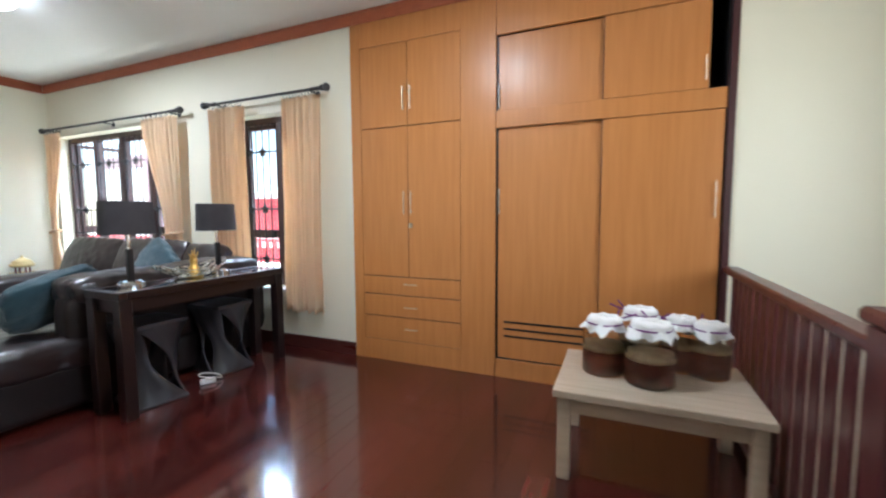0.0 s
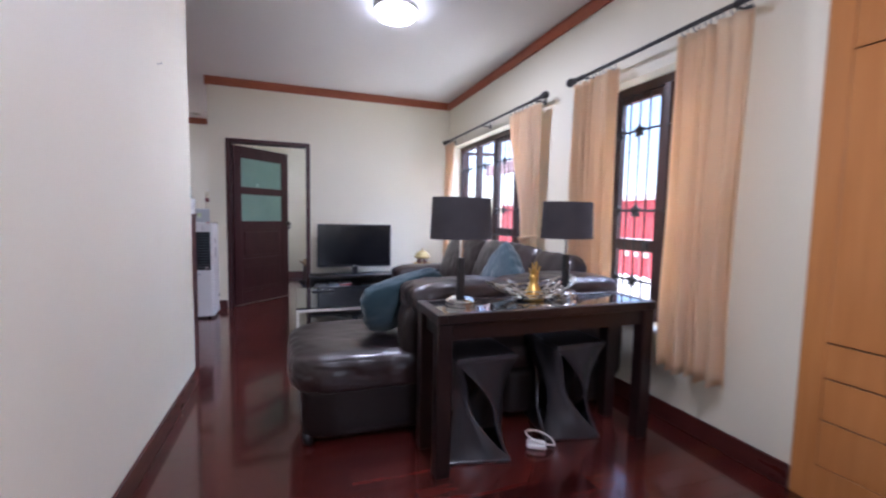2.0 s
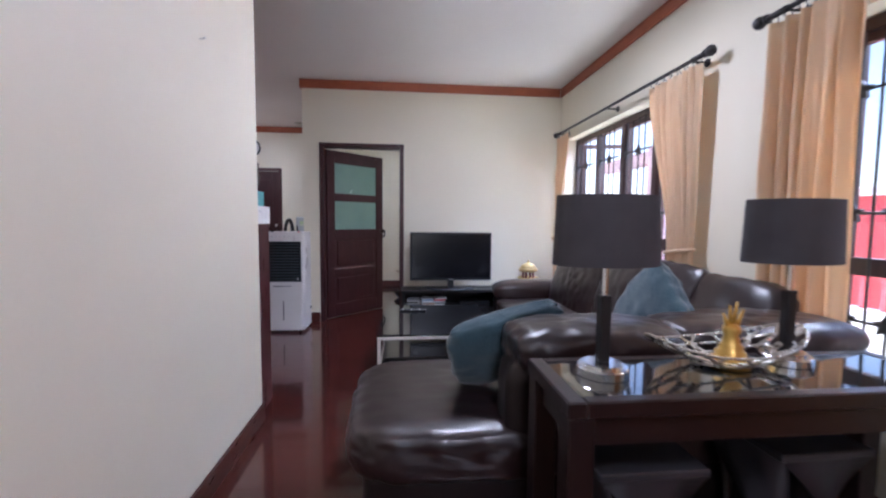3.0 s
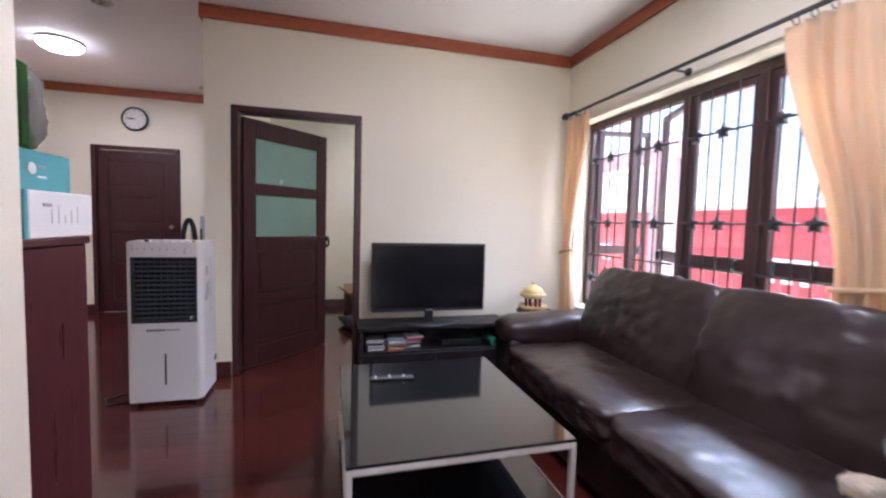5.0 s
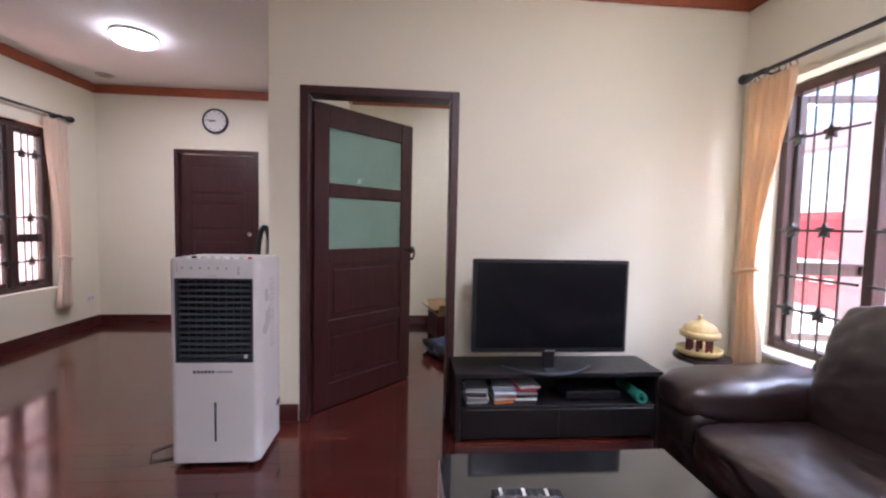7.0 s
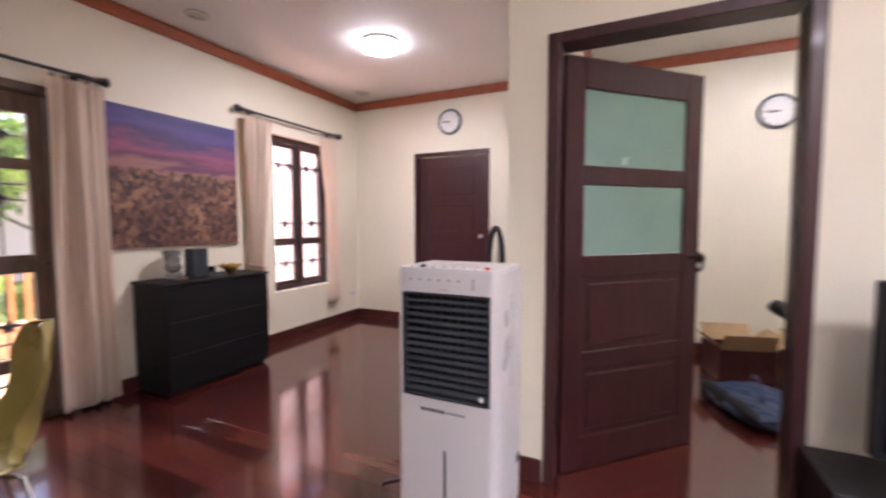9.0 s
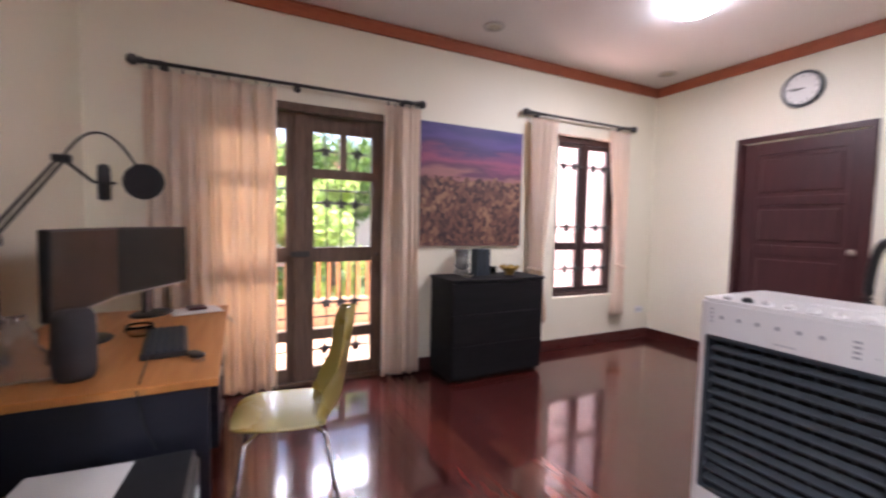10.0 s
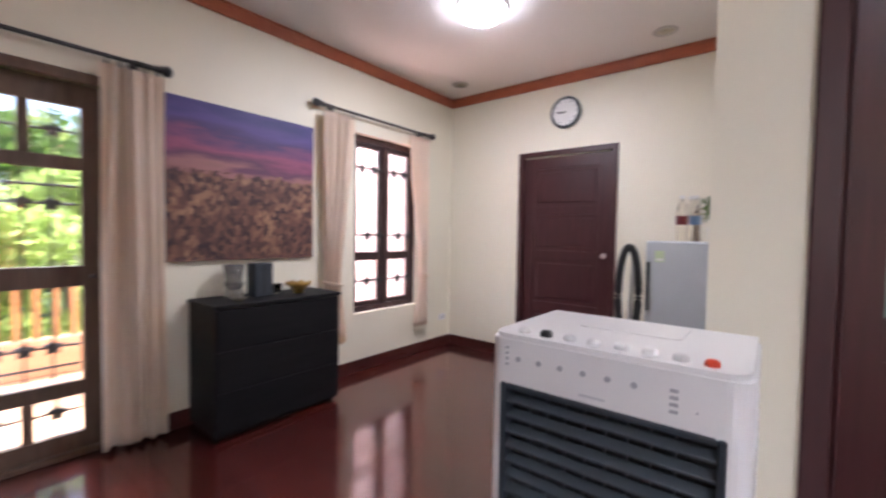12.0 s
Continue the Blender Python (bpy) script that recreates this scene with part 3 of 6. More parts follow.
def window(name, hole, y, lights, transom, depth=0.07, swing=(), out=1, label=""):
    """A wooden window in its opening: an outer frame, mullions, a casement in each light; swing: (hinge side, degrees) of those that stand open."""
    x0, x1, z0, z1 = hole
    w = thing(name, (x0 + x1) / 2, y, z0, label=label, category="window", kind="structure")
    inv = w.matrix_basis.inverted()
    a, b = y - depth / 2, y + depth / 2
    f, h = 0.05, 0.026
    part("window_frame", move(boxes((x0, x0 + f, a, b, z0, z1), (x1 - f, x1, a, b, z0, z1), (x0 + f, x1 - f, a, b, z0, z0 + f), (x0 + f, x1 - f, a, b, z1 - f - 0.01, z1), bevel=0.004), inv), WINWOOD, w)
    xs = [x0 + f + (x1 - x0 - 2 * f) * k / lights for k in range(lights + 1)]
    for x in xs[1:-1]:
        part("mullion", move(boxes((x - h, x + h, a - 0.006, b + 0.006, z0 + f, z1 - f), bevel=0.004), inv), WINWOOD, w)
    cells = []
    for k in range(lights):
        p, q = xs[k] + (h if k else 0), xs[k + 1] - (h if k < lights - 1 else 0)
        hinge, angle = swing[k] if k < len(swing) else (-1 if k % 2 == 0 else 1, 0)
        sash(w, inv, p + 0.002, q - 0.002, z0 + f + 0.002, z1 - f - 0.012, y, transom, hinge, angle * out)
        cells.append((p, q, z0 + f, z1 - f - 0.01))
    return w, cells


w1, cells = window("window_1", W1, YW + 0.16, 4, 1.04, swing=((-1, 78), (1, 24)), label="four-light dark wooden window, two casements standing open")
grille(cells, YW + 0.10, [(1.83, (0, 2)), (1.28, (0, 2)), (1.00, ()), (0.80, (0, 2))], 4, "black iron window grille with small star flowers")
w2, cells = window("window_2", W2, YW + 0.16, 2, 1.02, label="two-light dark wooden window with lower lights")
grille(cells, YW + 0.10, [(1.80, (0, 2)), (1.26, (0, 2)), (0.78, (0, 2))], 4, "black iron window grille with small star flowers")
w3, cells = window("window_3", W3, YT - 0.10, 2, 1.05, out=-1, label="two-light dark wooden window beside the picture")
grille(cells, YT - 0.045, [(1.87, (1, 3)), (1.25, (0, 2)), (0.82, (0, 2))], 4, "black iron window grille with small star flowers")
for nm, hole in (("window_1", W1), ("window_2", W2)):
    struct("window_sill_north", boxes((hole[0], hole[1], YW - 0.025, YW + 0.112, hole[2] - 0.03, hole[2] - 0.002), bevel=0.004), WHITEPAINT, "white painted window sill", "window sill")

# terrace double door
td = thing("door_terrace", -4.97, YT - 0.07, 0, label="dark worn wooden double glass door to the terrace", category="door", kind="structure")
inv = td.matrix_basis.inverted()
a, b = YT - 0.12, YT - 0.03
part("door_frame", move(boxes((TD[0], TD[0] + 0.05, a, b, 0, TD[3]), (TD[1] - 0.05, TD[1], a, b, 0, TD[3]), (TD[0] + 0.05, TD[1] - 0.05, a, b, TD[3] - 0.055, TD[3]),
                              (TD[0] + 0.05, TD[1] - 0.05, a, b, 0.0, 0.03), bevel=0.004), inv), OLDWOOD, td)
part("lintel_moulding", move(boxes((TD[0], TD[1], YT - 0.03, YT + 0.02, TD[3] - 0.06, TD[3] - 0.005), bevel=0.006), inv), OLDWOOD, td)


def terrace_leaf(x0, x1):
    a, b = YT - 0.10, YT - 0.055
    p, q, m = x0 + 0.085, x1 - 0.085, (x0 + x1) / 2
    leaf = part("leaf", move(boxes((x0, p, a, b, 0.035, 2.05), (q, x1, a, b, 0.035, 2.05), (p, q, a, b, 0.035, 0.13), (p, q, a, b, 1.93, 2.05), bevel=0.004), inv), OLDWOOD, td)
    for z0, z1 in ((0.34, 0.42), (0.945, 1.06), (1.585, 1.655)):
        part("rail", move(boxes((p, q, a, b, z0, z1), bevel=0.004), inv), OLDWOOD, leaf)
    for z0, z1 in ((0.13, 0.34), (1.655, 1.93)):
        part("glazing_bar", move(boxes((m - 0.025, m + 0.025, a, b, z0, z1), bevel=0.004), inv), OLDWOOD, leaf)
    yb = a - 0.02
    cells = [(p, q, 0.42, 0.945), (p, q, 1.06, 1.585), (p, m - 0.025, 1.655, 1.93), (m + 0.025, q, 1.655, 1.93), (p, m - 0.025, 0.13, 0.34), (m + 0.025, q, 0.13, 0.34)]
    for c in cells:
        g = part("pane", move(boxes((c[0] - 0.004, c[1] + 0.004, a + 0.02, a + 0.024, c[2] - 0.004, c[3] + 0.004)), inv), CLEAR, leaf)
        g.visible_shadow = False
    part("lever", move(cyl(bmesh.new(), (x0 + 0.04, b, 1.0), (x0 + 0.04, b + 0.04, 1.0), 0.012, seg=10), inv), IRON, leaf)
    return cells


cells_r = terrace_leaf(-5.605, -4.985)
cells_l = terrace_leaf(-4.955, -4.335)
part("astragal", move(boxes((-5.01, -4.93, YT - 0.052, YT - 0.03, 0.035, 2.05), bevel=0.006), inv), OLDWOOD, td)
part("bolt", move(boxes((-5.035, -4.90, YT - 0.03, YT - 0.012, 0.99, 1.03), bevel=0.004), inv), IRON, td)
for cells in (cells_r, cells_l):
    grille(cells[:2], YT - 0.14, [(1.50, ()), (1.40, (0, 1, 2)), (0.61, (0, 1, 2)), (0.50, ())], 3, "black iron door grille with rows of star flowers")
    grille(cells[2:], YT - 0.14, [(1.80, (0,)), (0.24, (0,))], 1, "small black iron door grille with single star flowers")


def casing(name, x, y0, y1, z, side, label):
    """A dark door casing standing on a wall face at x; side: +1 or -1, the way it stands proud."""
    d = thing(name, x, (y0 + y1) / 2, 0, label=label, category="door", kind="structure")
    h = (y1 - y0) / 2
    bm = boxes((-0.122, 0.016, -h, -h + 0.05, 0, z), (-0.122, 0.016, h - 0.05, h, 0, z), (-0.122, 0.016, -h + 0.05, h - 0.05, z - 0.05, z), bevel=0.004)
    part("door_frame", bm, MAHOGANY, d)
    return d


d1 = casing("door_1", XT, 0.468, 1.446, 2.10, 1, "open dark mahogany door with two frosted panes")
leaf_at = Matrix.Translation((-0.105, -0.435, 0)) @ pose(0, 0, 0, 0, 0, 135 - 0)


def panel_leaf(d, m, width, glazed, panels, handle_x, handle_z=1.03, metal=STEEL):
    """A framed door leaf from its hinge along +x; glazed and panels: spans of height."""
    t = 0.02
    s, e = 0.112, width - 0.112
    spans = sorted(glazed + panels)
    rows = [(0, s, -t, t, 0.008, 2.04), (e, width, -t, t, 0.008, 2.04)]
    z = 0.008
    for lo, hi in spans:
        rows.append((s, e, -t, t, z, lo))
        z = hi
    rows.append((s, e, -t, t, z, 2.04))
    leaf = part("leaf", move(boxes(*rows, bevel=0.003), m), MAHOGANY, d)
    for lo, hi in glazed:
        part("pane", move(boxes((s - 0.004, e + 0.004, -0.004, 0.004, lo - 0.004, hi + 0.004)), m), FROSTED, leaf, "frosted mint glass pane")
    for lo, hi in panels:
        bm = boxes((s - 0.003, e + 0.003, -0.009, 0.009, lo - 0.003, hi + 0.003))
        box(bm, s + 0.035, e - 0.035, -0.017, 0.017, lo + 0.035, hi - 0.035, bevel=0.008)
        part("panel", move(bm, m), MAHOGANY, leaf)
    for sgn in (-1, 1):
        h = part("handle", move(cyl(bmesh.new(), (handle_x, sgn * t, handle_z), (handle_x, sgn * (t + 0.045), handle_z), 0.011, seg=12), m), metal, leaf, "round door knob")
        part("knob", move(ball(bmesh.new(), (handle_x, sgn * (t + 0.055), handle_z), 0.026, 14), m), metal, h, smooth=True)
    return leaf


panel_leaf(d1, leaf_at, 0.885, [(1.53, 1.895), (1.09, 1.438)], [(0.605, 0.985), (0.17, 0.525)], 0.83, 1.06, DARKBRONZE)
d2 = casing("door_2", XC, -1.655, -0.684, 2.10, 1, "closed dark mahogany panelled door")
panel_leaf(d2, Matrix.Translation((-0.04, -0.433, 0)) @ pose(0, 0, 0, 0, 0, 90), 0.866, [], [(1.56, 1.93), (1.13, 1.48), (0.62, 1.04), (0.13, 0.53)], 0.822, 1.10)

# ---- built-in wardrobe ----
FY = YW - 0.012
wb = thing("built_in_wardrobe", -0.35, FY, 0, label="built-in beech laminate wardrobe with hinged and sliding doors", category="wardrobe")
inv = wb.matrix_basis.inverted()
part("carcass", move(boxes((-1.652, -1.62, FY + 0.022, YW + 0.60, 0, 2.73), (-0.45, -0.42, FY + 0.03, YW + 0.60, 0, 2.73), (0.94, 0.966, FY + 0.03, YW + 0.60, 0, 2.73),
                           (-1.62, -0.45, YW + 0.57, YW + 0.60, 0, 2.73), (-0.42, 0.94, YW + 0.57, YW + 0.60, 0, 2.73), (-0.42, 0.94, FY + 0.06, YW + 0.57, 1.83, 1.87)), inv), BLACKWOOD, wb)
part("face_frame", move(boxes((-1.655, -1.565, FY, FY + 0.022, 0, 2.76), (-0.70, -0.435, FY, FY + 0.022, 0, 2.76), (-1.565, -0.70, FY, FY + 0.022, 0, 0.17),
                              (-1.565, -0.70, FY, FY + 0.022, 2.52, 2.76), bevel=0.0015), inv), BEECH, wb)
for nm, y0, y1, z0, z1 in (("fascia", 0.0, 0.022, 2.44, 2.76), ("middle_rail", 0.004, 0.03, 1.805, 1.925), ("plinth", 0.0, 0.022, 0.0, 0.135)):
    part(nm, move(boxes((-0.432, 0.945, FY + y0, FY + y1, z0, z1), bevel=0.0015), inv), BEECH, wb)
part("end_trim", move(boxes((0.948, 0.984, FY - 0.012, FY + 0.035, 0, 2.73), bevel=0.003), inv), MAHOGANY, wb, "dark red wooden end trim")


def front(name, x0, x1, z0, z1, off=0.0):
    return part(name, move(boxes((x0 + 0.0025, x1 - 0.0025, FY + 0.002 + off, FY + 0.02 + off, z0 + 0.0035, z1 - 0.0035), bevel=0.0012), inv), BEECH, wb)


def pull(par, x, z0, z1, flat=False, off=0.0):
    y = FY - 0.022 + off
    bm = bmesh.new()
    if flat:
        cyl(bm, (x - z1, y, z0), (x + z1, y, z0), 0.0034, seg=8)
        for s in (-0.8, 0.8):
            cyl(bm, (x + s * z1, y, z0), (x + s * z1, FY + 0.004 + off, z0), 0.004, seg=6)
    else:
        cyl(bm, (x, y, z0), (x, y, z1), 0.0038, seg=8)
        for z in (z0 + 0.02, z1 - 0.02):
            cyl(bm, (x, y, z), (x, FY + 0.004 + off, z), 0.004, seg=6)
    part("handle", move(bm, inv), DULLSTEEL, par, "slim dull steel bar handle")


for x0, x1, hx in ((-1.565, -1.14, -1.17), (-1.14, -0.70, -1.108)):
    pull(front("door", x0, x1, 1.885, 2.52), hx, 2.0, 2.18)
    pull(front("door", x0, x1, 0.70, 1.885), hx, 1.20, 1.38)
part("key", move(boxes((-1.113, -1.103, FY - 0.03, FY + 0.002, 1.10, 1.135), (-1.118, -1.098, FY - 0.034, FY - 0.03, 1.095, 1.13)), inv), SILVERWARE, wb, "small key in its lock")
for z0, z1, hz in ((0.55, 0.70, 0.645), (0.37, 0.55, 0.457), (0.17, 0.37, 0.28)):
    pull(front("drawer", -1.565, -0.70, z0, z1), -1.12, hz, 0.055, flat=True)
pull(front("sliding_door", -0.432, 0.30, 1.925, 2.44, 0.03), -0.41, 1.94, 2.11, off=0.03)
pull(front("sliding_door", 0.27, 0.85, 1.925, 2.44, 0.008), 0.83, 1.97, 2.11, off=0.008)
lower_slide = front("sliding_door", -0.432, 0.30, 0.137, 1.805, 0.03)
pull(lower_slide, -0.41, 1.20, 1.38, off=0.03)
for z in (0.41, 0.358, 0.305):
    part("vent_slot", move(boxes((-0.375, 0.24, FY + 0.030, FY + 0.034, z - 0.007, z + 0.007)), inv), BLACKPLASTIC, lower_slide, "dark ventilation slot")
pull(front("sliding_door", 0.27, 0.94, 0.137, 1.805, 0.008), 0.905, 1.17, 1.39, off=0.008)

for z0, z1 in ((1.93, 2.435), (0.142, 1.80)):
    part("edge_strip", move(boxes((0.268, 0.2722, FY + 0.009, FY + 0.03, z0, z1)), inv), MAHOGANY, wb, "dark door edge")

# ---- nail in the passage wall ----
nail = thing("picture_nail", -3.08, 0.60, 1.95, label="small bare nail in the white passage wall", category="nail")
part("shank", cyl(bmesh.new(), (0, 0, 0), (0, 0.022, 0.006), 0.0022, seg=8), STEEL, nail)
part("head", cyl(bmesh.new(), (0, 0.021, 0.006), (0, 0.024, 0.007), 0.005, seg=10), STEEL, nail)

# ---- stair rail ----
rail = thing("stair_railing", 1.0, 2.5, 0, label="dark red wooden stair railing with flat balusters", category="railing")
part("top_rail", boxes((-0.04, 0.04, -0.73, 0.84, 0.845, 0.885), bevel=0.008), REDWOOD, rail)
part("bottom_rail", boxes((-0.03, 0.03, -0.73, 0.84, 0.04, 0.09), bevel=0.006), REDWOOD, rail)
for k in range(14):
    y = -0.66 + k * 0.108
    part("baluster", boxes((-0.006, 0.006, y - 0.038, y + 0.038, 0.09, 0.845), bevel=0.004), REDWOOD, rail)
bm = boxes((-0.055, 0.055, -0.85, -0.735, 0.0, 0.93), bevel=0.008)
box(bm, -0.068, 0.068, -0.862, -0.722, 0.93, 0.97, bevel=0.01)
part("newel_post", bm, REDWOOD, rail)
stairs = struct("stairs", boxes(*[(1.06, 1.9, 3.30 - 0.27 * (k + 1), 3.30 - 0.27 * k, -2.2, -2.0 + 0.18 * k) for k in range(10)]), REDWOOD, "dark red wooden stairs going down", "stairs")

# ---- outside ----
struct("ground", boxes((-60, 60, -60, 60, -0.45, -0.32)), YARD, "pale sunlit yard around the house", "ground")
struct("terrace", boxes((-7.0, -3.0, -4.75, YT - 0.2, -0.31, -0.03)), TILE, "peach tiled terrace floor", "terrace")
struct("lawn", boxes((-30, 25, -40, -4.9, -0.32, -0.28)), GRASS, "green lawn beyond the terrace", "lawn")
rw = thing("boundary_wall", -5.0, 8.4, -0.32, label="red painted yard wall with a pale coping", category="wall")
part("wall_panel", boxes((-9, 11, -0.1, 0.1, 0, 1.95)), REDPAINT, rw)
part("coping", boxes((-9, 11, -0.16, 0.16, 1.95, 2.08), bevel=0.01), WHITEPAINT, rw)
for k in range(8):
    x = -8 + 2.4 * k
    part("panel_opening", boxes((x, x + 1.0, -0.13, -0.1, 0.72, 1.12), bevel=0.01), WHITEPAINT, rw, "white window panel")
fence = thing("picket_fence", -5.0, 6.4, -0.32, label="white fence with red pickets in the yard", category="fence")
part("plinth", boxes((-8, 9, -0.1, 0.1, 0, 0.62)), WHITEPAINT, fence)
part("rail", boxes((-8, 9, -0.04, 0.04, 1.02, 1.08)), REDPAINT, fence)
picket = boxes((-0.03, 0.03, -0.015, 0.015, 0.62, 1.02))
pm = bpy.data.meshes.new("picket")
picket.to_mesh(pm)
picket.free()
pm.materials.append(REDPAINT)
for k in range(85):
    piece("picket", pm, None, fence, m=Matrix.Translation((-8 + 0.2 * k, 0, 0)))
porch = thing("porch_frame", -6.75, 5.0, -0.32, label="lilac painted porch post and beam outside", category="porch")
part("post", boxes((-0.11, 0.11, -0.11, 0.11, 0, 2.6), bevel=0.01), LILAC, porch)
part("post", boxes((-0.55, -0.40, -1.4, -1.25, 0, 2.6), bevel=0.01), LILAC, porch)
part("beam", boxes((-1.5, 0.5, -0.08, 0.08, 2.36, 2.55), bevel=0.01), LILAC, porch)
neighbour = thing("neighbour_house", -8.2, -4.35, -0.32, label="pale pink rendered house wall outside", category="house")
part("wall_face", boxes((-1.8, 1.05, -0.15, 0.15, 0, 3.4)), PINKPAINT, neighbour)
part("roof_edge", boxes((-1.9, 1.1, -0.3, 0.3, 3.4, 3.55), bevel=0.01), CORNICE, neighbour)
tr = thing("terrace_railing", -5.0, -4.6, -0.03, label="tan wooden balustrade on a low peach wall", category="railing")
part("low_wall", boxes((-2.0, 2.0, -0.08, 0.08, 0, 0.32), bevel=0.01), TILE, tr)
part("handrail", boxes((-2.0, 2.0, -0.05, 0.05, 0.86, 0.93), bevel=0.008), TANWOOD, tr)
bal = boxes((-0.022, 0.022, -0.022, 0.022, 0.32, 0.86))
bmh = bpy.data.meshes.new("baluster")
bal.to_mesh(bmh)
bal.free()
bmh.materials.append(TANWOOD)
for k in range(32):
    piece("baluster", bmh, None, tr, m=Matrix.Translation((-1.94 + 0.125 * k, 0, 0)))


def leaves(c, size, count, leaf, seed):
    """A cloud of small folded leaves, thinner at its edge, with gaps."""
    rng = random.Random(seed)
    verts, faces = [], []
    lobes = [(Vector((rng.uniform(-0.6, 0.6) * size[0], rng.uniform(-0.6, 0.6) * size[1], rng.uniform(-0.6, 0.6) * size[2])), rng.uniform(0.25, 0.5)) for _ in range(9)]
    for _ in range(count):
        lc, lr = rng.choice(lobes)
        d = Vector((rng.gauss(0, 1), rng.gauss(0, 1), rng.gauss(0, 1))).normalized() * lr * rng.uniform(0.5, 1.0)
        p = Vector(c) + lc + Vector((d.x * size[0], d.y * size[1], d.z * size[2]))
        q = Euler((rng.uniform(0, 6.3), rng.uniform(0, 6.3), rng.uniform(0, 6.3))).to_matrix()
        s = leaf * rng.uniform(0.6, 1.3)
        i = len(verts)
        verts += [p + q @ Vector(v) for v in ((-s, 0, 0), (0, -0.4 * s, 0.1 * s), (s, 0, 0), (0, 0.4 * s, 0.1 * s))]
        faces += [(i, i + 1, i + 2), (i, i + 2, i + 3)]
    me = bpy.data.meshes.new("crown")
    me.from_pydata([tuple(v) for v in verts], [], faces)
    return me


def tree(x, y, h, spread, seed, mat, label):
    t = thing("garden_tree", x, y, -0.29, label=label, category="tree", group="garden trees")
    bm = tube([(0, 0, 0), (0.05, 0.03, h * 0.35), (0.0, 0.0, h * 0.7)], 0.07, 8)
    for k in range(5):
        an = k * 1.3 + seed
        cyl(bm, (0, 0, h * (0.35 + 0.06 * k)), (math.cos(an) * spread * 0.6, math.sin(an) * spread * 0.6, h * (0.6 + 0.06 * k)), 0.03, 0.01, seg=6)
    part("trunk", bm, BARK, t)
    piece("crown", leaves((0, 0, h * 0.72), (spread, spread, h * 0.36), 4200, 0.085, seed), mat, t)


for k, (x, y, h, s, m) in enumerate([(-4.6, -7.2, 2.9, 1.4, LEAF2), (-6.4, -8.4, 3.3, 1.7, LEAF), (-3.2, -8.8, 3.3, 1.7, LEAF), (-8.6, -10.5, 3.7, 2.2, LEAF2), (-1.2, -10.0, 3.6, 2.0, LEAF),
                                     (-5.2, -11.5, 3.9, 2.3, LEAF2), (-5.5, -6.6, 2.4, 1.1, LEAF2), (-3.9, -6.4, 2.2, 1.0, LEAF2), (-6.9, -13.5, 4.3, 2.6, LEAF), (-3.0, -14.0, 4.3, 2.8, LEAF)]):
    tree(x, y, h, s, k + 3, m, "leafy green garden tree beyond the terrace")
for k, (x, y) in enumerate([(-5.9, -5.7), (-4.9, -5.9), (-3.9, -5.6), (-6.9, -6.0)]):
    sh = thing("garden_shrub", x, y, -0.29, label="leafy green garden shrub behind the balustrade", category="shrub", group="garden shrubs")
    part("stem", tube([(0, 0, 0), (0.02, 0.01, 0.5)], 0.02, 6), BARK, sh)
    piece("crown", leaves((0, 0, 0.75), (0.6, 0.45, 0.65), 1500, 0.05, k + 40), LEAF if k % 2 else LEAF2, sh)
red_roof = thing("far_house", -9.5, -17, -0.3, label="far house with a red tiled roof", category="house")
part("wall_face", boxes((-4, 4, -3, 3, 0, 2.6)), PINKPAINT, red_roof)
bm = bmesh.new()
box(bm, -4.6, 4.6, -3.6, 3.6, 2.6, 4.4)
for v in bm.verts:
    if v.co.z > 3:
        v.co.y *= 0.05
part("roof", bm, REDPAINT, red_roof)

# ---- ceiling lights ----


def ceiling_light(x, y, watts):
    c = thing("ceiling_light", x, y, TOP, label="round opal glass ceiling light, switched on", category="ceiling light", group="ceiling lights")
    part("base_ring", lathe([(0, 0), (0.168, 0), (0.173, -0.012), (0.168, -0.024), (0.156, -0.028), (0, -0.028)], 32), WHITEPAINT, c, smooth=True)
    part("diffuser", lathe([(0.165, -0.026), (0.161, -0.046), (0.14, -0.07), (0.094, -0.086), (0.034, -0.092), (0, -0.093)], 32), LAMPGLOW, c, smooth=True)
    part("finial", lathe([(0.012, -0.091), (0.014, -0.1), (0.006, -0.108), (0, -0.11)], 12), STEEL, c, smooth=True)
    lamp = new("ceiling_light_bulb", bpy.data.lights.new("ceiling_light_bulb", "AREA"))
    lamp.data.shape, lamp.data.size, lamp.data.energy, lamp.data.color = "DISK", 0.28, watts, (0.88, 0.94, 1.0)
    lamp.matrix_world = pose(x, y, TOP - 0.114)


LAMPS = 15
ceiling_light(-3.82, 2.02, LAMPS * 0.85)
ceiling_light(-0.69, 1.88, LAMPS * 0.65)
ceiling_light(-7.35, -1.19, LAMPS * 0.48)
# never in view: added only to brighten the side room
ceiling_light(-7.6, 2.0, LAMPS * 0.35)
for x, y in ((-8.44, -0.28), (-8.44, -2.17), (-6.37, -2.17), (-6.40, -0.45)):
    d = thing("recessed_downlight", x, y, TOP, label="small recessed ceiling downlight, switched off", category="downlight", group="downlights")
    part("trim_ring", lathe([(0.055, -0.001), (0.085, -0.001), (0.085, -0.006), (0.058, -0.009), (0.055, -0.001)], 24), STEEL, d, smooth=True)
    part("reflector", lathe([(0.056, -0.002), (0.0, -0.0015)], 24), SILVERWARE, d)

# ---- curtains ----


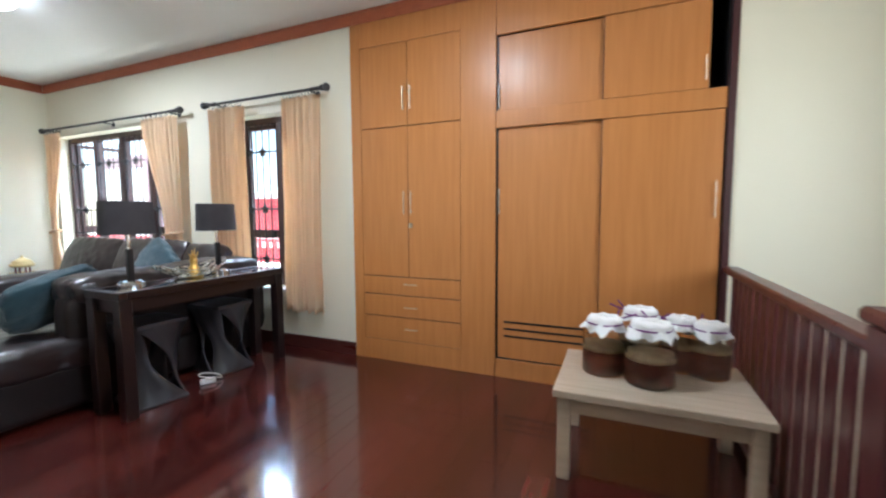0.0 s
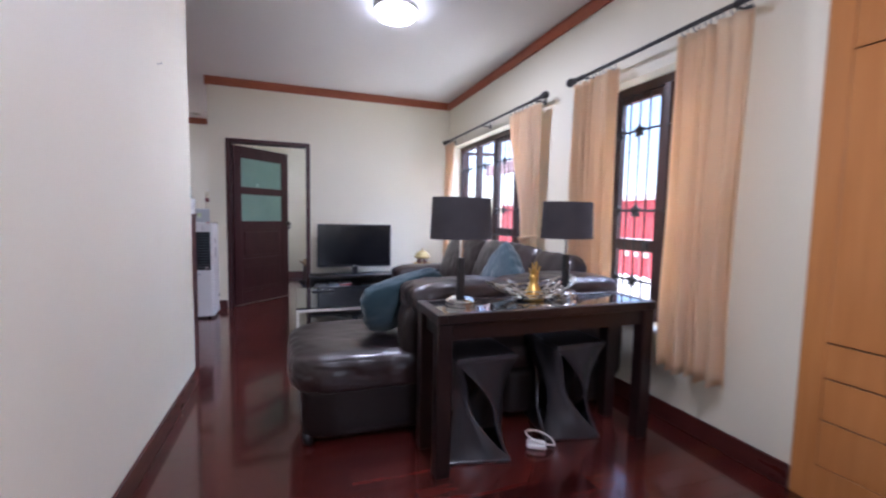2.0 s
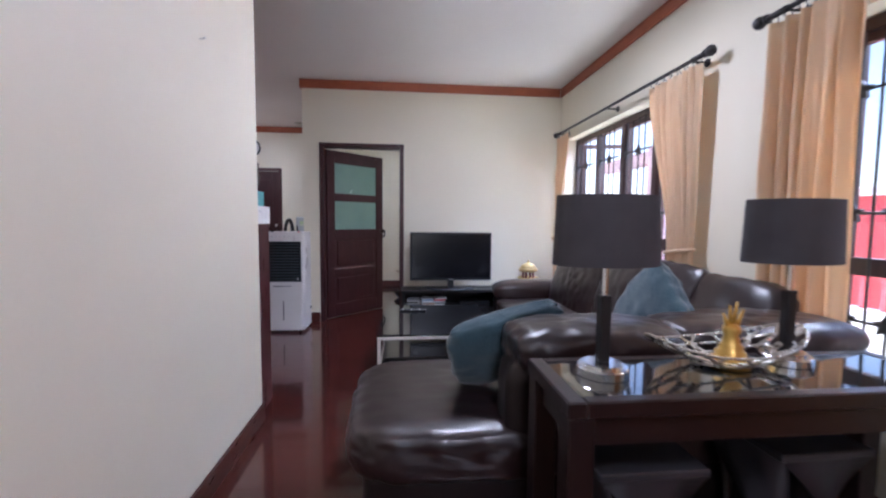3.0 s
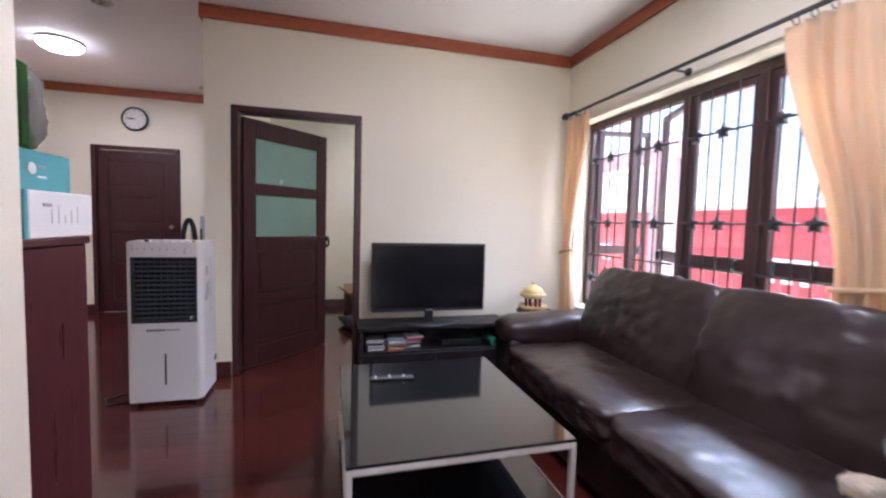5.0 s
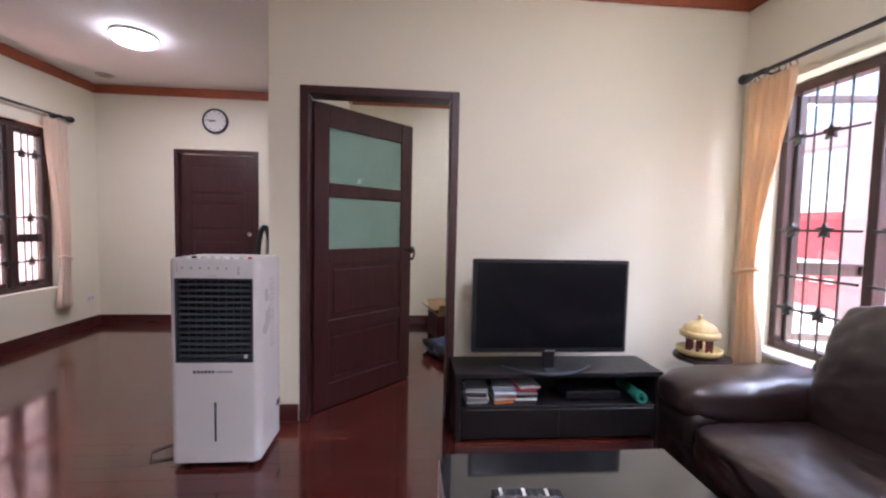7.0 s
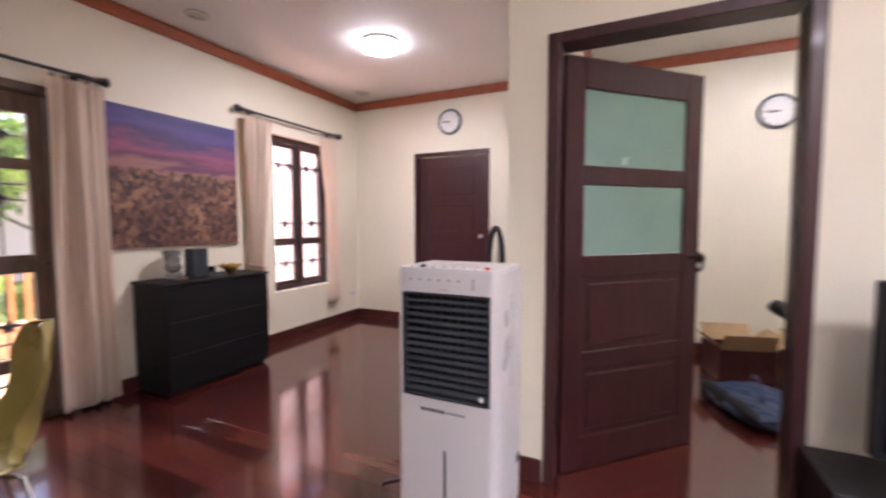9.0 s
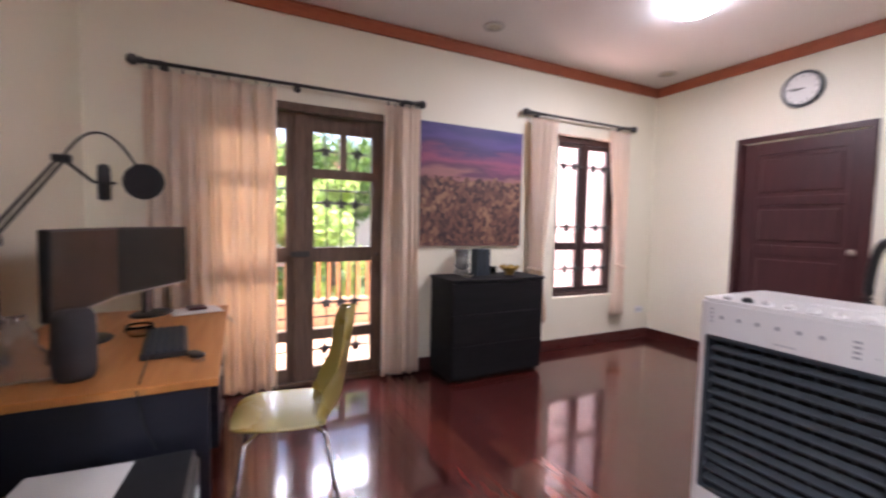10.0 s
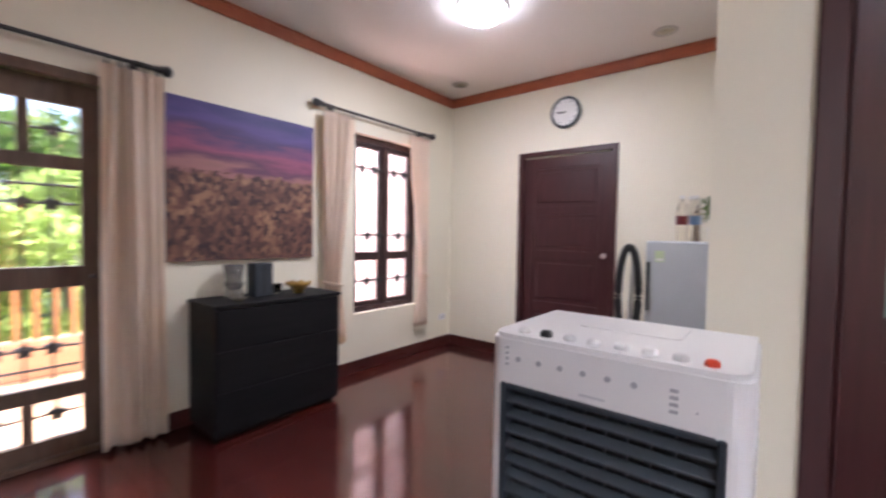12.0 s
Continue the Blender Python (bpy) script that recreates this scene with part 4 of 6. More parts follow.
def curtain(x0, x1, y, z0, z1, mat, folds, label, waist=None, seed=0, depth=0.048):
    """A hanging cloth with pleats; waist: (height, x0, x1) where a tie gathers it."""
    c = thing("curtain", (x0 + x1) / 2, y, z0, label=label, category="curtain", group="curtains")
    nx, nz = folds * 14, 40
    bm = bmesh.new()
    rows = []
    for j in range(nz + 1):
        v = j / nz
        z = (z1 - z0) * v
        a, b = x0, x1
        g = 1.0
        if waist:
            wz, wa, wb = waist
            h = z0 + z
            t = min(1.0, abs(h - wz) / ((z1 - wz) if h > wz else (wz - z0) * 0.9))
            t = t * t * (3 - 2 * t)
            t = t if h > wz else t * 0.35
            a, b = wa + (x0 - wa) * t, wb + (x1 - wb) * t
            g = 0.5 + 0.5 * t
        row = []
        for i in range(nx + 1):
            u = i / nx
            wander = 0.75 * noise.noise((u * 2.6, v * 0.5, seed * 3.7)) + 0.22 * noise.noise((u * 5.0, v * 1.3, seed + 9))
            ph = 2 * math.pi * (folds * u + wander)
            am = depth * g * (0.35 + 0.45 * (1 - v) + 0.65 * noise.noise((u * folds * 0.8, v * 0.9, seed)))
            d = am * (math.sin(ph) + 0.35 * math.sin(1.7 * ph + seed + 1.2 * v)) + 0.012 * noise.noise((u * 14, v * 3.0, seed + 2))
            row.append(bm.verts.new((a + (b - a) * u + 0.006 * noise.noise((u * 9, v * 3, seed + 4)) - (x0 + x1) / 2, d, z + 0.012 * math.sin(ph + 1) * (1 - v))))
        rows.append(row)
    for r, s in zip(rows, rows[1:]):
        for i in range(nx):
            bm.faces.new((r[i], r[i + 1], s[i + 1], s[i]))
    cl = part("drape", bm, mat, c, smooth=True)
    so = cl.modifiers.new("thickness", "SOLIDIFY")
    so.thickness = 0.002
    n = max(3, folds)
    for k in range(n):
        x = x0 + (x1 - x0) * (k + 0.5) / n - (x0 + x1) / 2
        part("ring", tube([(x, 0.022 * math.cos(2 * math.pi * q / 12), z1 - z0 + 0.022 + 0.022 * math.sin(2 * math.pi * q / 12)) for q in range(12)], 0.003, 5, True), IRON, c)
    if waist:
        wz, wa, wb = waist
        m = (wa + wb) / 2 - (x0 + x1) / 2
        w = abs(wb - wa) / 2 + 0.012
        part("tieback", tube([(m + w * math.cos(2 * math.pi * q / 16), 0.04 * math.sin(2 * math.pi * q / 16), wz - z0 + 0.02 * math.cos(2 * math.pi * q / 16)) for q in range(16)], 0.013, 6, True), mat, c, smooth=True)
    return c


def rod(x0, x1, y, z, wall_y, posts, label):
    r = thing("curtain_rod", (x0 + x1) / 2, y, z, label=label, category="curtain rod", group="curtain rods")
    h = (x1 - x0) / 2
    part("pole", cyl(bmesh.new(), (-h + 0.03, 0, 0), (h - 0.03, 0, 0), 0.012, seg=12), IRON, r, smooth=True)
    for s in (-1, 1):
        bm = cyl(bmesh.new(), (s * (h - 0.16), 0, 0), (s * (h - 0.03), 0, 0), 0.017, 0.014, seg=12)
        cyl(bm, (s * (h - 0.05), 0, 0), (s * (h - 0.038), 0, 0), 0.024, seg=12)
        ball(bm, (s * h, 0, 0), 0.033, 12)
        part("finial", bm, IRON, r, smooth=True)
    for p in posts:
        bm = cyl(bmesh.new(), (p, 0, -0.012), (p, wall_y - y, -0.012), 0.007, seg=8)
        cyl(bm, (p, wall_y - y, -0.012), (p, (wall_y - y) * 0.93, -0.012), 0.026, seg=12)
        part("bracket", bm, IRON, r)


CR = "peach cotton curtain hanging from an iron rod"
rod(-6.10, -3.60, 3.26, 2.235, YW, (-1.1, 0.0, 1.1), "black iron curtain rod with ball finials")
rod(-3.26, -1.83, 3.26, 2.235, YW, (-0.55, 0.55), "black iron curtain rod with ball finials")
rod(-5.90, -3.99, -2.475, 2.215, YT, (-0.8, 0.0, 0.8), "black iron curtain rod with ball finials")
rod(-8.37, -6.94, -2.475, 2.305, YT, (-0.55, 0.55), "black iron curtain rod with ball finials")
curtain(-6.07, -5.72, 3.26, 0.42, 2.19, PEACH, 5, "peach curtain tied back beside the window", waist=(1.02, -6.06, -5.92), seed=1)
curtain(-4.20, -3.66, 3.26, 0.42, 2.19, PEACH, 7, "peach curtain tied back beside the sofa window", waist=(1.02, -3.93, -3.68), seed=2)
curtain(-3.21, -2.77, 3.26, 0.36, 2.19, PEACH, 6, CR, seed=3)
curtain(-2.30, -1.90, 3.26, 0.36, 2.19, PEACH, 6, CR, seed=4)
curtain(-4.80, -4.04, -2.465, 0.05, 2.17, PINKISH, 9, "pale pink curtain drawn over half the terrace door", seed=5)
curtain(-5.88, -5.58, -2.465, 0.03, 2.17, PINKISH, 5, "pale pink curtain bunched beside the terrace door", seed=6)
curtain(-7.33, -6.99, -2.465, 0.32, 2.26, PINKISH, 5, "pale curtain tied back beside the hall window", waist=(0.84, -7.18, -7.02), seed=7)
curtain(-8.31, -8.03, -2.465, 0.32, 2.26, PINKISH, 4, "pale curtain tied back beside the hall window", waist=(0.84, -8.30, -8.20), seed=8)

# ---- sofa ----
sofa = thing("corner_sofa", -4.05, 2.4, 0, label="brown leather corner sofa with loose back cushions", category="sofa")
inv = sofa.matrix_basis.inverted()


def sp(name, bm, mat=LEATHER, label=""):
    return part(name, move(bm, inv), mat, sofa, label, smooth=True)


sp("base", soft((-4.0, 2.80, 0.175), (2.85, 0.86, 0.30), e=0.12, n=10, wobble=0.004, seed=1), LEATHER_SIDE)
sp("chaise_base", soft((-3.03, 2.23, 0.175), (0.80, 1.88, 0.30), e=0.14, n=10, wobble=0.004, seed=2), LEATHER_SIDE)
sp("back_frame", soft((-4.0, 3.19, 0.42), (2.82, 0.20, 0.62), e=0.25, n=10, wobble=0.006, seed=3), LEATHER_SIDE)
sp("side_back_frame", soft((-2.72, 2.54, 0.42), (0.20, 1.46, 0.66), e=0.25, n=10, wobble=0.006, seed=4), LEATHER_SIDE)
sp("armrest", soft((-5.37, 2.80, 0.50), (0.34, 0.88, 0.22), e=0.6, n=12, wobble=0.012, seed=5))
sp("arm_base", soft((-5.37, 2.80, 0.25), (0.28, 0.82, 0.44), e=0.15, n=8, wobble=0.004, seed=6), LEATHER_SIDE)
sp("seat_cushion", soft((-4.68, 2.73, 0.36), (1.06, 0.80, 0.19), e=0.26, n=40, wobble=0.014, seed=7, freq=8, sag=-0.015))
sp("seat_cushion", soft((-3.72, 2.73, 0.36), (0.92, 0.80, 0.19), e=0.26, n=40, wobble=0.014, seed=8, freq=8, sag=-0.015))
sp("chaise_cushion", soft((-3.03, 1.735, 0.368), (0.845, 1.03, 0.235), e=0.40, n=36, wobble=0.013, seed=9, freq=6, sag=0.02))
sp("corner_cushion", soft((-3.04, 2.68, 0.37), (0.86, 0.92, 0.20), e=0.34, n=16, wobble=0.014, seed=10, freq=7))
for k, (x, w) in enumerate(((-4.74, 0.95), (-3.80, 0.97))):
    bm = soft((0, 0, 0), (w, 0.60, 0.22), e=0.17, n=40, wobble=0.013, seed=11 + k, freq=7, pinch=0.5)
    sp("back_cushion", move(bm, Matrix.Translation((x, 3.02, 0.675)) @ pose(0, 0, 0, 72, 0, 0)))
for k, (y0, y1) in enumerate(((1.84, 2.50), (2.46, 3.24))):
    bm = soft((0, 0, 0), (0.36, y1 - y0, 0.20), e=0.36, n=28, wobble=0.015, seed=14 + k, freq=6, pinch=0.35)
    sp("side_back_cushion", move(bm, Matrix.Translation((-2.765, (y0 + y1) / 2, 0.735 + 0.01 * k))))
bm = soft((0, 0, 0), (0.56, 0.66, 0.20), e=0.36, n=18, wobble=0.014, seed=16, freq=6, pinch=0.4)
sp("back_cushion", move(bm, Matrix.Translation((-3.10, 3.03, 0.62)) @ pose(0, 0, 0, 72, 0, 0)))
for x, y in ((-5.40, 2.45), (-5.40, 3.18), (-3.40, 1.32), (-2.70, 1.32), (-2.70, 3.18)):
    sp("foot", cyl(bmesh.new(), (x, y, 0), (x, y, 0.05), 0.025, 0.03, seg=10), BLACKPLASTIC)


def cushion(x, y, z, rx, ry, rz, s, seed, label="teal square scatter cushion resting on the sofa"):
    c = thing("scatter_cushion", label=label, category="cushion", group="scatter cushions")
    c.matrix_basis = pose(x, y, z, rx, ry, rz)
    part("cover", soft((0, 0, 0), (s, s, 0.15), e=0.4, n=18, wobble=0.014, seed=seed, freq=8, pinch=0.5), TEAL, c, smooth=True)
    h = s * 0.46
    part("piping", tube([(h * math.cos(a) / max(abs(math.cos(a)), abs(math.sin(a))) * 0.97, h * math.sin(a) / max(abs(math.cos(a)), abs(math.sin(a))) * 0.97, 0.0) for a in [2 * math.pi * k / 40 for k in range(40)]], 0.005, 5, True), TEAL, c)
    return c


ux, vx = Vector((-0.02, 0.96, 0.26)).normalized(), Vector((0.50, -0.19, 0.82)).normalized()
wx = ux.cross(vx).normalized()
vx = wx.cross(ux)
mid = Vector((-2.89, 1.60, 0.75)) + ux * 0.27 - vx * 0.18
slump = cushion(0, 0, 0, 0, 0, 0, 0.52, 21, "teal scatter cushion slumped over the chaise")
slump.matrix_basis = Matrix(((ux.x, 0.7 * vx.x, wx.x, mid.x), (ux.y, 0.7 * vx.y, wx.y, mid.y), (ux.z, 0.7 * vx.z, wx.z, mid.z), (0, 0, 0, 1)))
lean = cushion(0, 0, 0, 0, 0, 0, 0.47, 22, "teal scatter cushion standing tilted in the sofa corner")
lean.matrix_basis = pose(-3.10, 2.63, 0.735, 78, 0, 0) @ pose(0, 0, 0, 0, 0, -38)

towel = thing("folded_blanket", -3.47, 2.72, 0.455, label="small rolled cream blanket on the sofa seat", category="blanket")
part("roll", soft((0, 0, 0.045), (0.11, 0.13, 0.07), e=0.7, n=12, wobble=0.012, seed=30, freq=14), CREAMCLOTH, towel, smooth=True)

# ---- console table behind the sofa ----
con = thing("console_table", -2.36, 2.47, 0, label="dark wooden console table with a black glass top", category="console table")
hx, hy, hz = 0.17, 0.62, 0.762
part("top_frame", boxes((-hx, hx, -hy, -hy + 0.05, hz - 0.045, hz), (-hx, hx, hy - 0.05, hy, hz - 0.045, hz), (-hx, -hx + 0.04, -hy + 0.05, hy - 0.05, hz - 0.045, hz),
                        (hx - 0.04, hx, -hy + 0.05, hy - 0.05, hz - 0.045, hz), bevel=0.004), CONSOLE, con)
part("glass_top", boxes((-hx + 0.038, hx - 0.038, -hy + 0.048, hy - 0.048, hz - 0.012, hz - 0.002)), BLACKGLASS, con, "black glass inset")
part("apron", boxes((hx - 0.05, hx - 0.025, -hy + 0.07, hy - 0.07, hz - 0.125, hz - 0.045), (-hx + 0.025, -hx + 0.05, -hy + 0.07, hy - 0.07, hz - 0.125, hz - 0.045),
                    (-hx + 0.07, hx - 0.07, -hy + 0.03, -hy + 0.055, hz - 0.125, hz - 0.045), (-hx + 0.07, hx - 0.07, hy - 0.055, hy - 0.03, hz - 0.125, hz - 0.045)), CONSOLE, con)
for sx in (-1, 1):
    for sy in (-1, 1):
        part("leg", boxes((sx * hx - sx * 0.075, sx * hx - sx * 0.004, sy * hy - sy * 0.075, sy * hy - sy * 0.004, 0, hz - 0.045), bevel=0.004), CONSOLE, con)


def stool(x, y, rz):
    """A lacquered stool whose body is four strips twisted between a square seat and a square foot."""
    s = thing("twist_stool", x, y, 0, rz, label="black lacquered stool with a twisted body under the console", category="stool", group="twist stools")
    h, H, n = 0.160, 0.53, 24
    part("seat", boxes((-h, h, -h, h, H - 0.024, H), bevel=0.004), STOOLBLACK, s)
    foot = boxes((-h, h, -h, h, 0, 0.018), bevel=0.004)
    part("foot", move(foot, pose(0, 0, 0, 0, 0, 78)), STOOLBLACK, s)
    for side in range(4):
        bm = bmesh.new()
        rows = []
        for k in range(n + 1):
            v = k / n
            e = abs(2 * v - 1)
            wid, off = h * (0.32 + 0.67 * e ** 1.5), h * (0.88 + 0.11 * e ** 2)
            tw = radians(78) * (1 - v) + side * math.pi / 2
            row = []
            for u in (-1, -0.33, 0.33, 1):
                for t in (-0.007, 0.007):
                    px, py = off + t - 0.008, u * wid
                    row.append(bm.verts.new((px * math.cos(tw) - py * math.sin(tw), px * math.sin(tw) + py * math.cos(tw), 0.016 + (H - 0.038) * v)))
            rows.append(row)
        order = (0, 2, 4, 6, 7, 5, 3, 1)
        for a_, b_ in zip(rows, rows[1:]):
            for k in range(8):
                i, j = order[k], order[(k + 1) % 8]
                bm.faces.new((a_[i], a_[j], b_[j], b_[i]))
        part("side_blade", bm, STOOLBLACK, s, smooth=True)
    return s


stool(-2.41, 2.13, 0)
stool(-2.46, 2.705, 2)


def table_lamp(x, y):
    t = thing("table_lamp", x, y, 0.762, label="table lamp with an oval dark grey shade and chrome base", category="table lamp", group="table lamps")
    part("base", lathe([(0, 0), (0.074, 0), (0.074, 0.022), (0.070, 0.026), (0, 0.026)], 28), CHROME, t, smooth=False)
    part("base_step", lathe([(0, 0.026), (0.055, 0.026), (0.055, 0.036), (0, 0.036)], 24), CHROME, t)
    part("column", boxes((-0.016, 0.016, -0.016, 0.016, 0.036, 0.235), bevel=0.003), BLACKWOOD, t, "black wooden column")
    part("stem", cyl(bmesh.new(), (0, 0, 0.235), (0, 0, 0.36), 0.009, seg=12), CHROME, t)
    part("shade", lathe([(0.155, 0.325), (0.158, 0.325), (0.150, 0.525), (0.147, 0.525), (0.155, 0.325)], 40, sx=0.62), SHADE, t, smooth=False)
    part("shade_spider", boxes((-0.085, 0.085, -0.003, 0.003, 0.50, 0.504), (-0.003, 0.003, -0.147, 0.147, 0.50, 0.504), (-0.008, 0.008, -0.008, 0.008, 0.36, 0.50)), CHROME, t)


table_lamp(-2.38, 2.03)
table_lamp(-2.44, 2.685)
bowl = thing("fretwork_bowl", -2.43, 2.47, 0.762, 10, label="long openwork silver bowl on the console", category="bowl")
part("dish", lathe([(0.0, 0.006), (0.05, 0.006), (0.07, 0.012), (0.05, 0.016), (0, 0.016)], 24, sx=1.0, sy=1.7), SILVERWARE, bowl, smooth=True)
for r_, z_ in ((0.075, 0.02), (0.105, 0.045), (0.125, 0.075)):
    part("hoop", tube([(r_ * math.cos(a_), 2.35 * r_ * math.sin(a_), 0.8 * z_ + 0.42 * r_ * abs(math.sin(a_)) ** 3) for a_ in [2 * math.pi * k / 36 for k in range(36)]], 0.004, 6, True), SILVERWARE, bowl, smooth=True)
for k in range(26):
    a_, s_ = 2 * math.pi * k / 26, (1 if k % 2 else -1) * 0.12
    part("fret", tube([(0.07 * math.cos(a_), 2.35 * 0.07 * math.sin(a_), 0.013 + 0.029 * abs(math.sin(a_)) ** 3), (0.105 * math.cos(a_ + s_), 2.35 * 0.105 * math.sin(a_ + s_), 0.036 + 0.044 * abs(math.sin(a_ + s_)) ** 3), (0.126 * math.cos(a_), 2.35 * 0.126 * math.sin(a_), 0.060 + 0.053 * abs(math.sin(a_)) ** 3)], 0.0055, 5), SILVERWARE, bowl)
fig = thing("gilt_ornament", -2.41, 2.465, 0.762, label="small gilt stepped ornament with a raised leaf shape", category="ornament")
prof = [(0, 0), (0.055, 0), (0.058, 0.012), (0.05, 0.018), (0.052, 0.03), (0.042, 0.036), (0.044, 0.048), (0.034, 0.054), (0.034, 0.066), (0.026, 0.074), (0.020, 0.10), (0.026, 0.115), (0.022, 0.13), (0, 0.14)]
fb = lathe(prof, 20)
for k, (dx, dz, ln) in enumerate(((-0.02, 0.12, 0.05), (-0.008, 0.13, 0.065), (0.006, 0.13, 0.075), (0.02, 0.12, 0.06))):
    cyl(fb, (0, dx * 0.6, dz), (0.004, dx * 1.7, dz + ln), 0.008, 0.003, seg=8)
part("figure", fb, GOLD, fig, smooth=True)
adapter = thing("power_adapter", -2.30, 2.445, 0, 60, label="white power adapter with a looped cable on the floor", category="adapter")
part("body", boxes((-0.05, 0.05, -0.03, 0.03, 0, 0.03), bevel=0.008), WHITEPLASTIC, adapter)
part("cable", tube([(0.02 + 0.075 * math.cos(a_), 0.02 + 0.055 * math.sin(a_), 0.012 + 0.05 * abs(math.sin(a_ * 0.5))) for a_ in [2 * math.pi * k / 26 for k in range(27)]], 0.004, 6), WHITEPLASTIC, adapter, smooth=True)

# ---- coffee table ----
ct = thing("coffee_table", -4.54, 1.70, 0, label="low coffee table with a black glass top and white metal frame", category="coffee table")
cx, cy, cz = 0.50, 0.435, 0.42
part("glass_top", boxes((-cx, cx, -cy, cy, cz - 0.01, cz + 0.003), bevel=0.002), BLACKGLASS, ct, "black glass top")
for s in (-1, 1):
    part("rail", boxes((s * cx - s * 0.022, s * cx, -cy, cy, cz - 0.034, cz - 0.0105), bevel=0.002), WHITEFRAME, ct)
    part("rail", boxes((-cx + 0.022, cx - 0.022, s * cy - s * 0.022, s * cy, cz - 0.034, cz - 0.0105), bevel=0.002), WHITEFRAME, ct)
    for q in (-1, 1):
        part("leg", boxes((s * cx - s * 0.022, s * cx, q * cy - q * 0.022, q * cy, 0, cz - 0.034), bevel=0.002), WHITEFRAME, ct)
    part("shelf_rail", boxes((-cx + 0.022, cx - 0.022, s * cy - s * 0.018, s * cy - s * 0.004, 0.13, 0.146)), WHITEFRAME, ct)
part("shelf", boxes((-cx + 0.03, cx - 0.03, -cy + 0.02, cy - 0.02, 0.146, 0.158), bevel=0.002), BLACKGLASS, ct, "dark glass lower shelf")
rem = thing("remote_control", -4.785, 1.525, 0.423, -4, label="black remote control on the coffee table", category="remote control")
part("case", boxes((-0.022, 0.022, -0.112, 0.112, 0, 0.016), bevel=0.006), BLACKPLASTIC, rem)
for k in range(8):
    for j in (-1, 0, 1):
        part("button", boxes((j * 0.012 - 0.004, j * 0.012 + 0.004, -0.09 + k * 0.024, -0.080 + k * 0.024, 0.0155, 0.019)), GREYPLASTIC if k % 3 else WHITEPLASTIC, rem)

# ---- television and its stand ----
st = thing("television_stand", -6.04, 2.06, 0, label="black-brown low television stand with an open shelf", category="television stand")
part("top", boxes((-0.155, 0.16, -0.64, 0.62, 0.385, 0.415), bevel=0.003), BLACKWOOD, st)
part("side", boxes((-0.15, 0.155, -0.63, -0.60, 0, 0.385), bevel=0.002), BLACKWOOD, st)
part("side", boxes((-0.15, 0.155, 0.58, 0.61, 0, 0.385), bevel=0.002), BLACKWOOD, st)
part("back", boxes((-0.15, -0.138, -0.60, 0.58, 0.02, 0.385)), BLACKWOOD, st)
part("shelf", boxes((-0.138, 0.15, -0.60, 0.58, 0.195, 0.215), bevel=0.002), BLACKWOOD, st)
part("drawer_front", boxes((0.132, 0.152, -0.597, -0.012, 0.02, 0.192), bevel=0.003), BLACKWOOD, st)
part("drawer_front", boxes((0.132, 0.152, -0.008, 0.577, 0.02, 0.192), bevel=0.003), BLACKWOOD, st)
tv = thing("television", -5.93, 1.987, 0.415, label="black flat television on a bar stand, switched off", category="television")
part("cabinet", boxes((-0.035, 0.012, -0.468, 0.468, 0.11, 0.66), bevel=0.006), BLACKPLASTIC, tv)
part("screen", boxes((0.012, 0.0145, -0.448, 0.448, 0.138, 0.642)), SCREEN, tv, "dark glossy screen")
part("badge", boxes((0.012, 0.015, -0.03, 0.03, 0.117, 0.126)), STEEL, tv)
part("neck", boxes((-0.03, 0.0, -0.035, 0.035, 0.012, 0.12), bevel=0.004), BLACKPLASTIC, tv)
bm = tube([(0.10 - 0.14 * (k / 12 - 0.5) ** 2 * 4, -0.27 + 0.54 * k / 12, 0.009) for k in range(13)], 0.011, 8)
box(bm, -0.04, 0.11, -0.04, 0.04, 0.0, 0.014, bevel=0.004)
part("foot", bm, GREYPLASTIC, tv, "dark grey curved bar foot")
DISC = [material("disc_case_" + n, c, rough=0.3) for n, c in (("white", (0.7, 0.7, 0.68)), ("grey", (0.3, 0.32, 0.34)), ("red", (0.5, 0.05, 0.06)), ("black", (0.03, 0.03, 0.035)), ("orange", (0.55, 0.2, 0.08)), ("blue", (0.15, 0.25, 0.4)))]
rng = random.Random(5)
for sx_, cols in ((-0.50, (0, 1, 0, 3, 0, 1)), (-0.34, (4, 0, 4, 1, 0, 5, 1)), (-0.20, (3, 0, 3, 1, 2, 2, 0))):
    z = 0.215
    for k in cols:
        h_ = rng.choice((0.012, 0.014, 0.018))
        cs = thing("disc_case", -6.04 + rng.uniform(0.03, 0.06), 2.06 + sx_ + rng.uniform(-0.012, 0.012), z, rng.uniform(-9, 9), label="plastic disc case stacked on the stand's shelf", category="disc case", group="disc cases")
        part("case", boxes((-0.075, 0.075, -0.065, 0.065, 0.0, h_ - 0.001), bevel=0.002), DISC[k], cs)
        z += h_
tubeob = thing("rolled_mat", -6.02, 2.56, 0.215, label="rolled green mat on the stand's shelf", category="mat")
part("roll", move(lathe([(0.016, -0.13), (0.034, -0.13), (0.034, 0.13), (0.016, 0.13), (0.016, -0.13)], 20), Matrix.Translation((0, 0, 0.034)) @ pose(0, 0, 0, 0, 90, 0)), GREENTUBE, tubeob, smooth=False)
player = thing("media_box", -6.05, 2.28, 0.215, label="black media player box on the stand's shelf", category="media player")
part("case", boxes((-0.09, 0.10, -0.17, 0.17, 0.008, 0.055), bevel=0.003), BLACKPLASTIC, player)
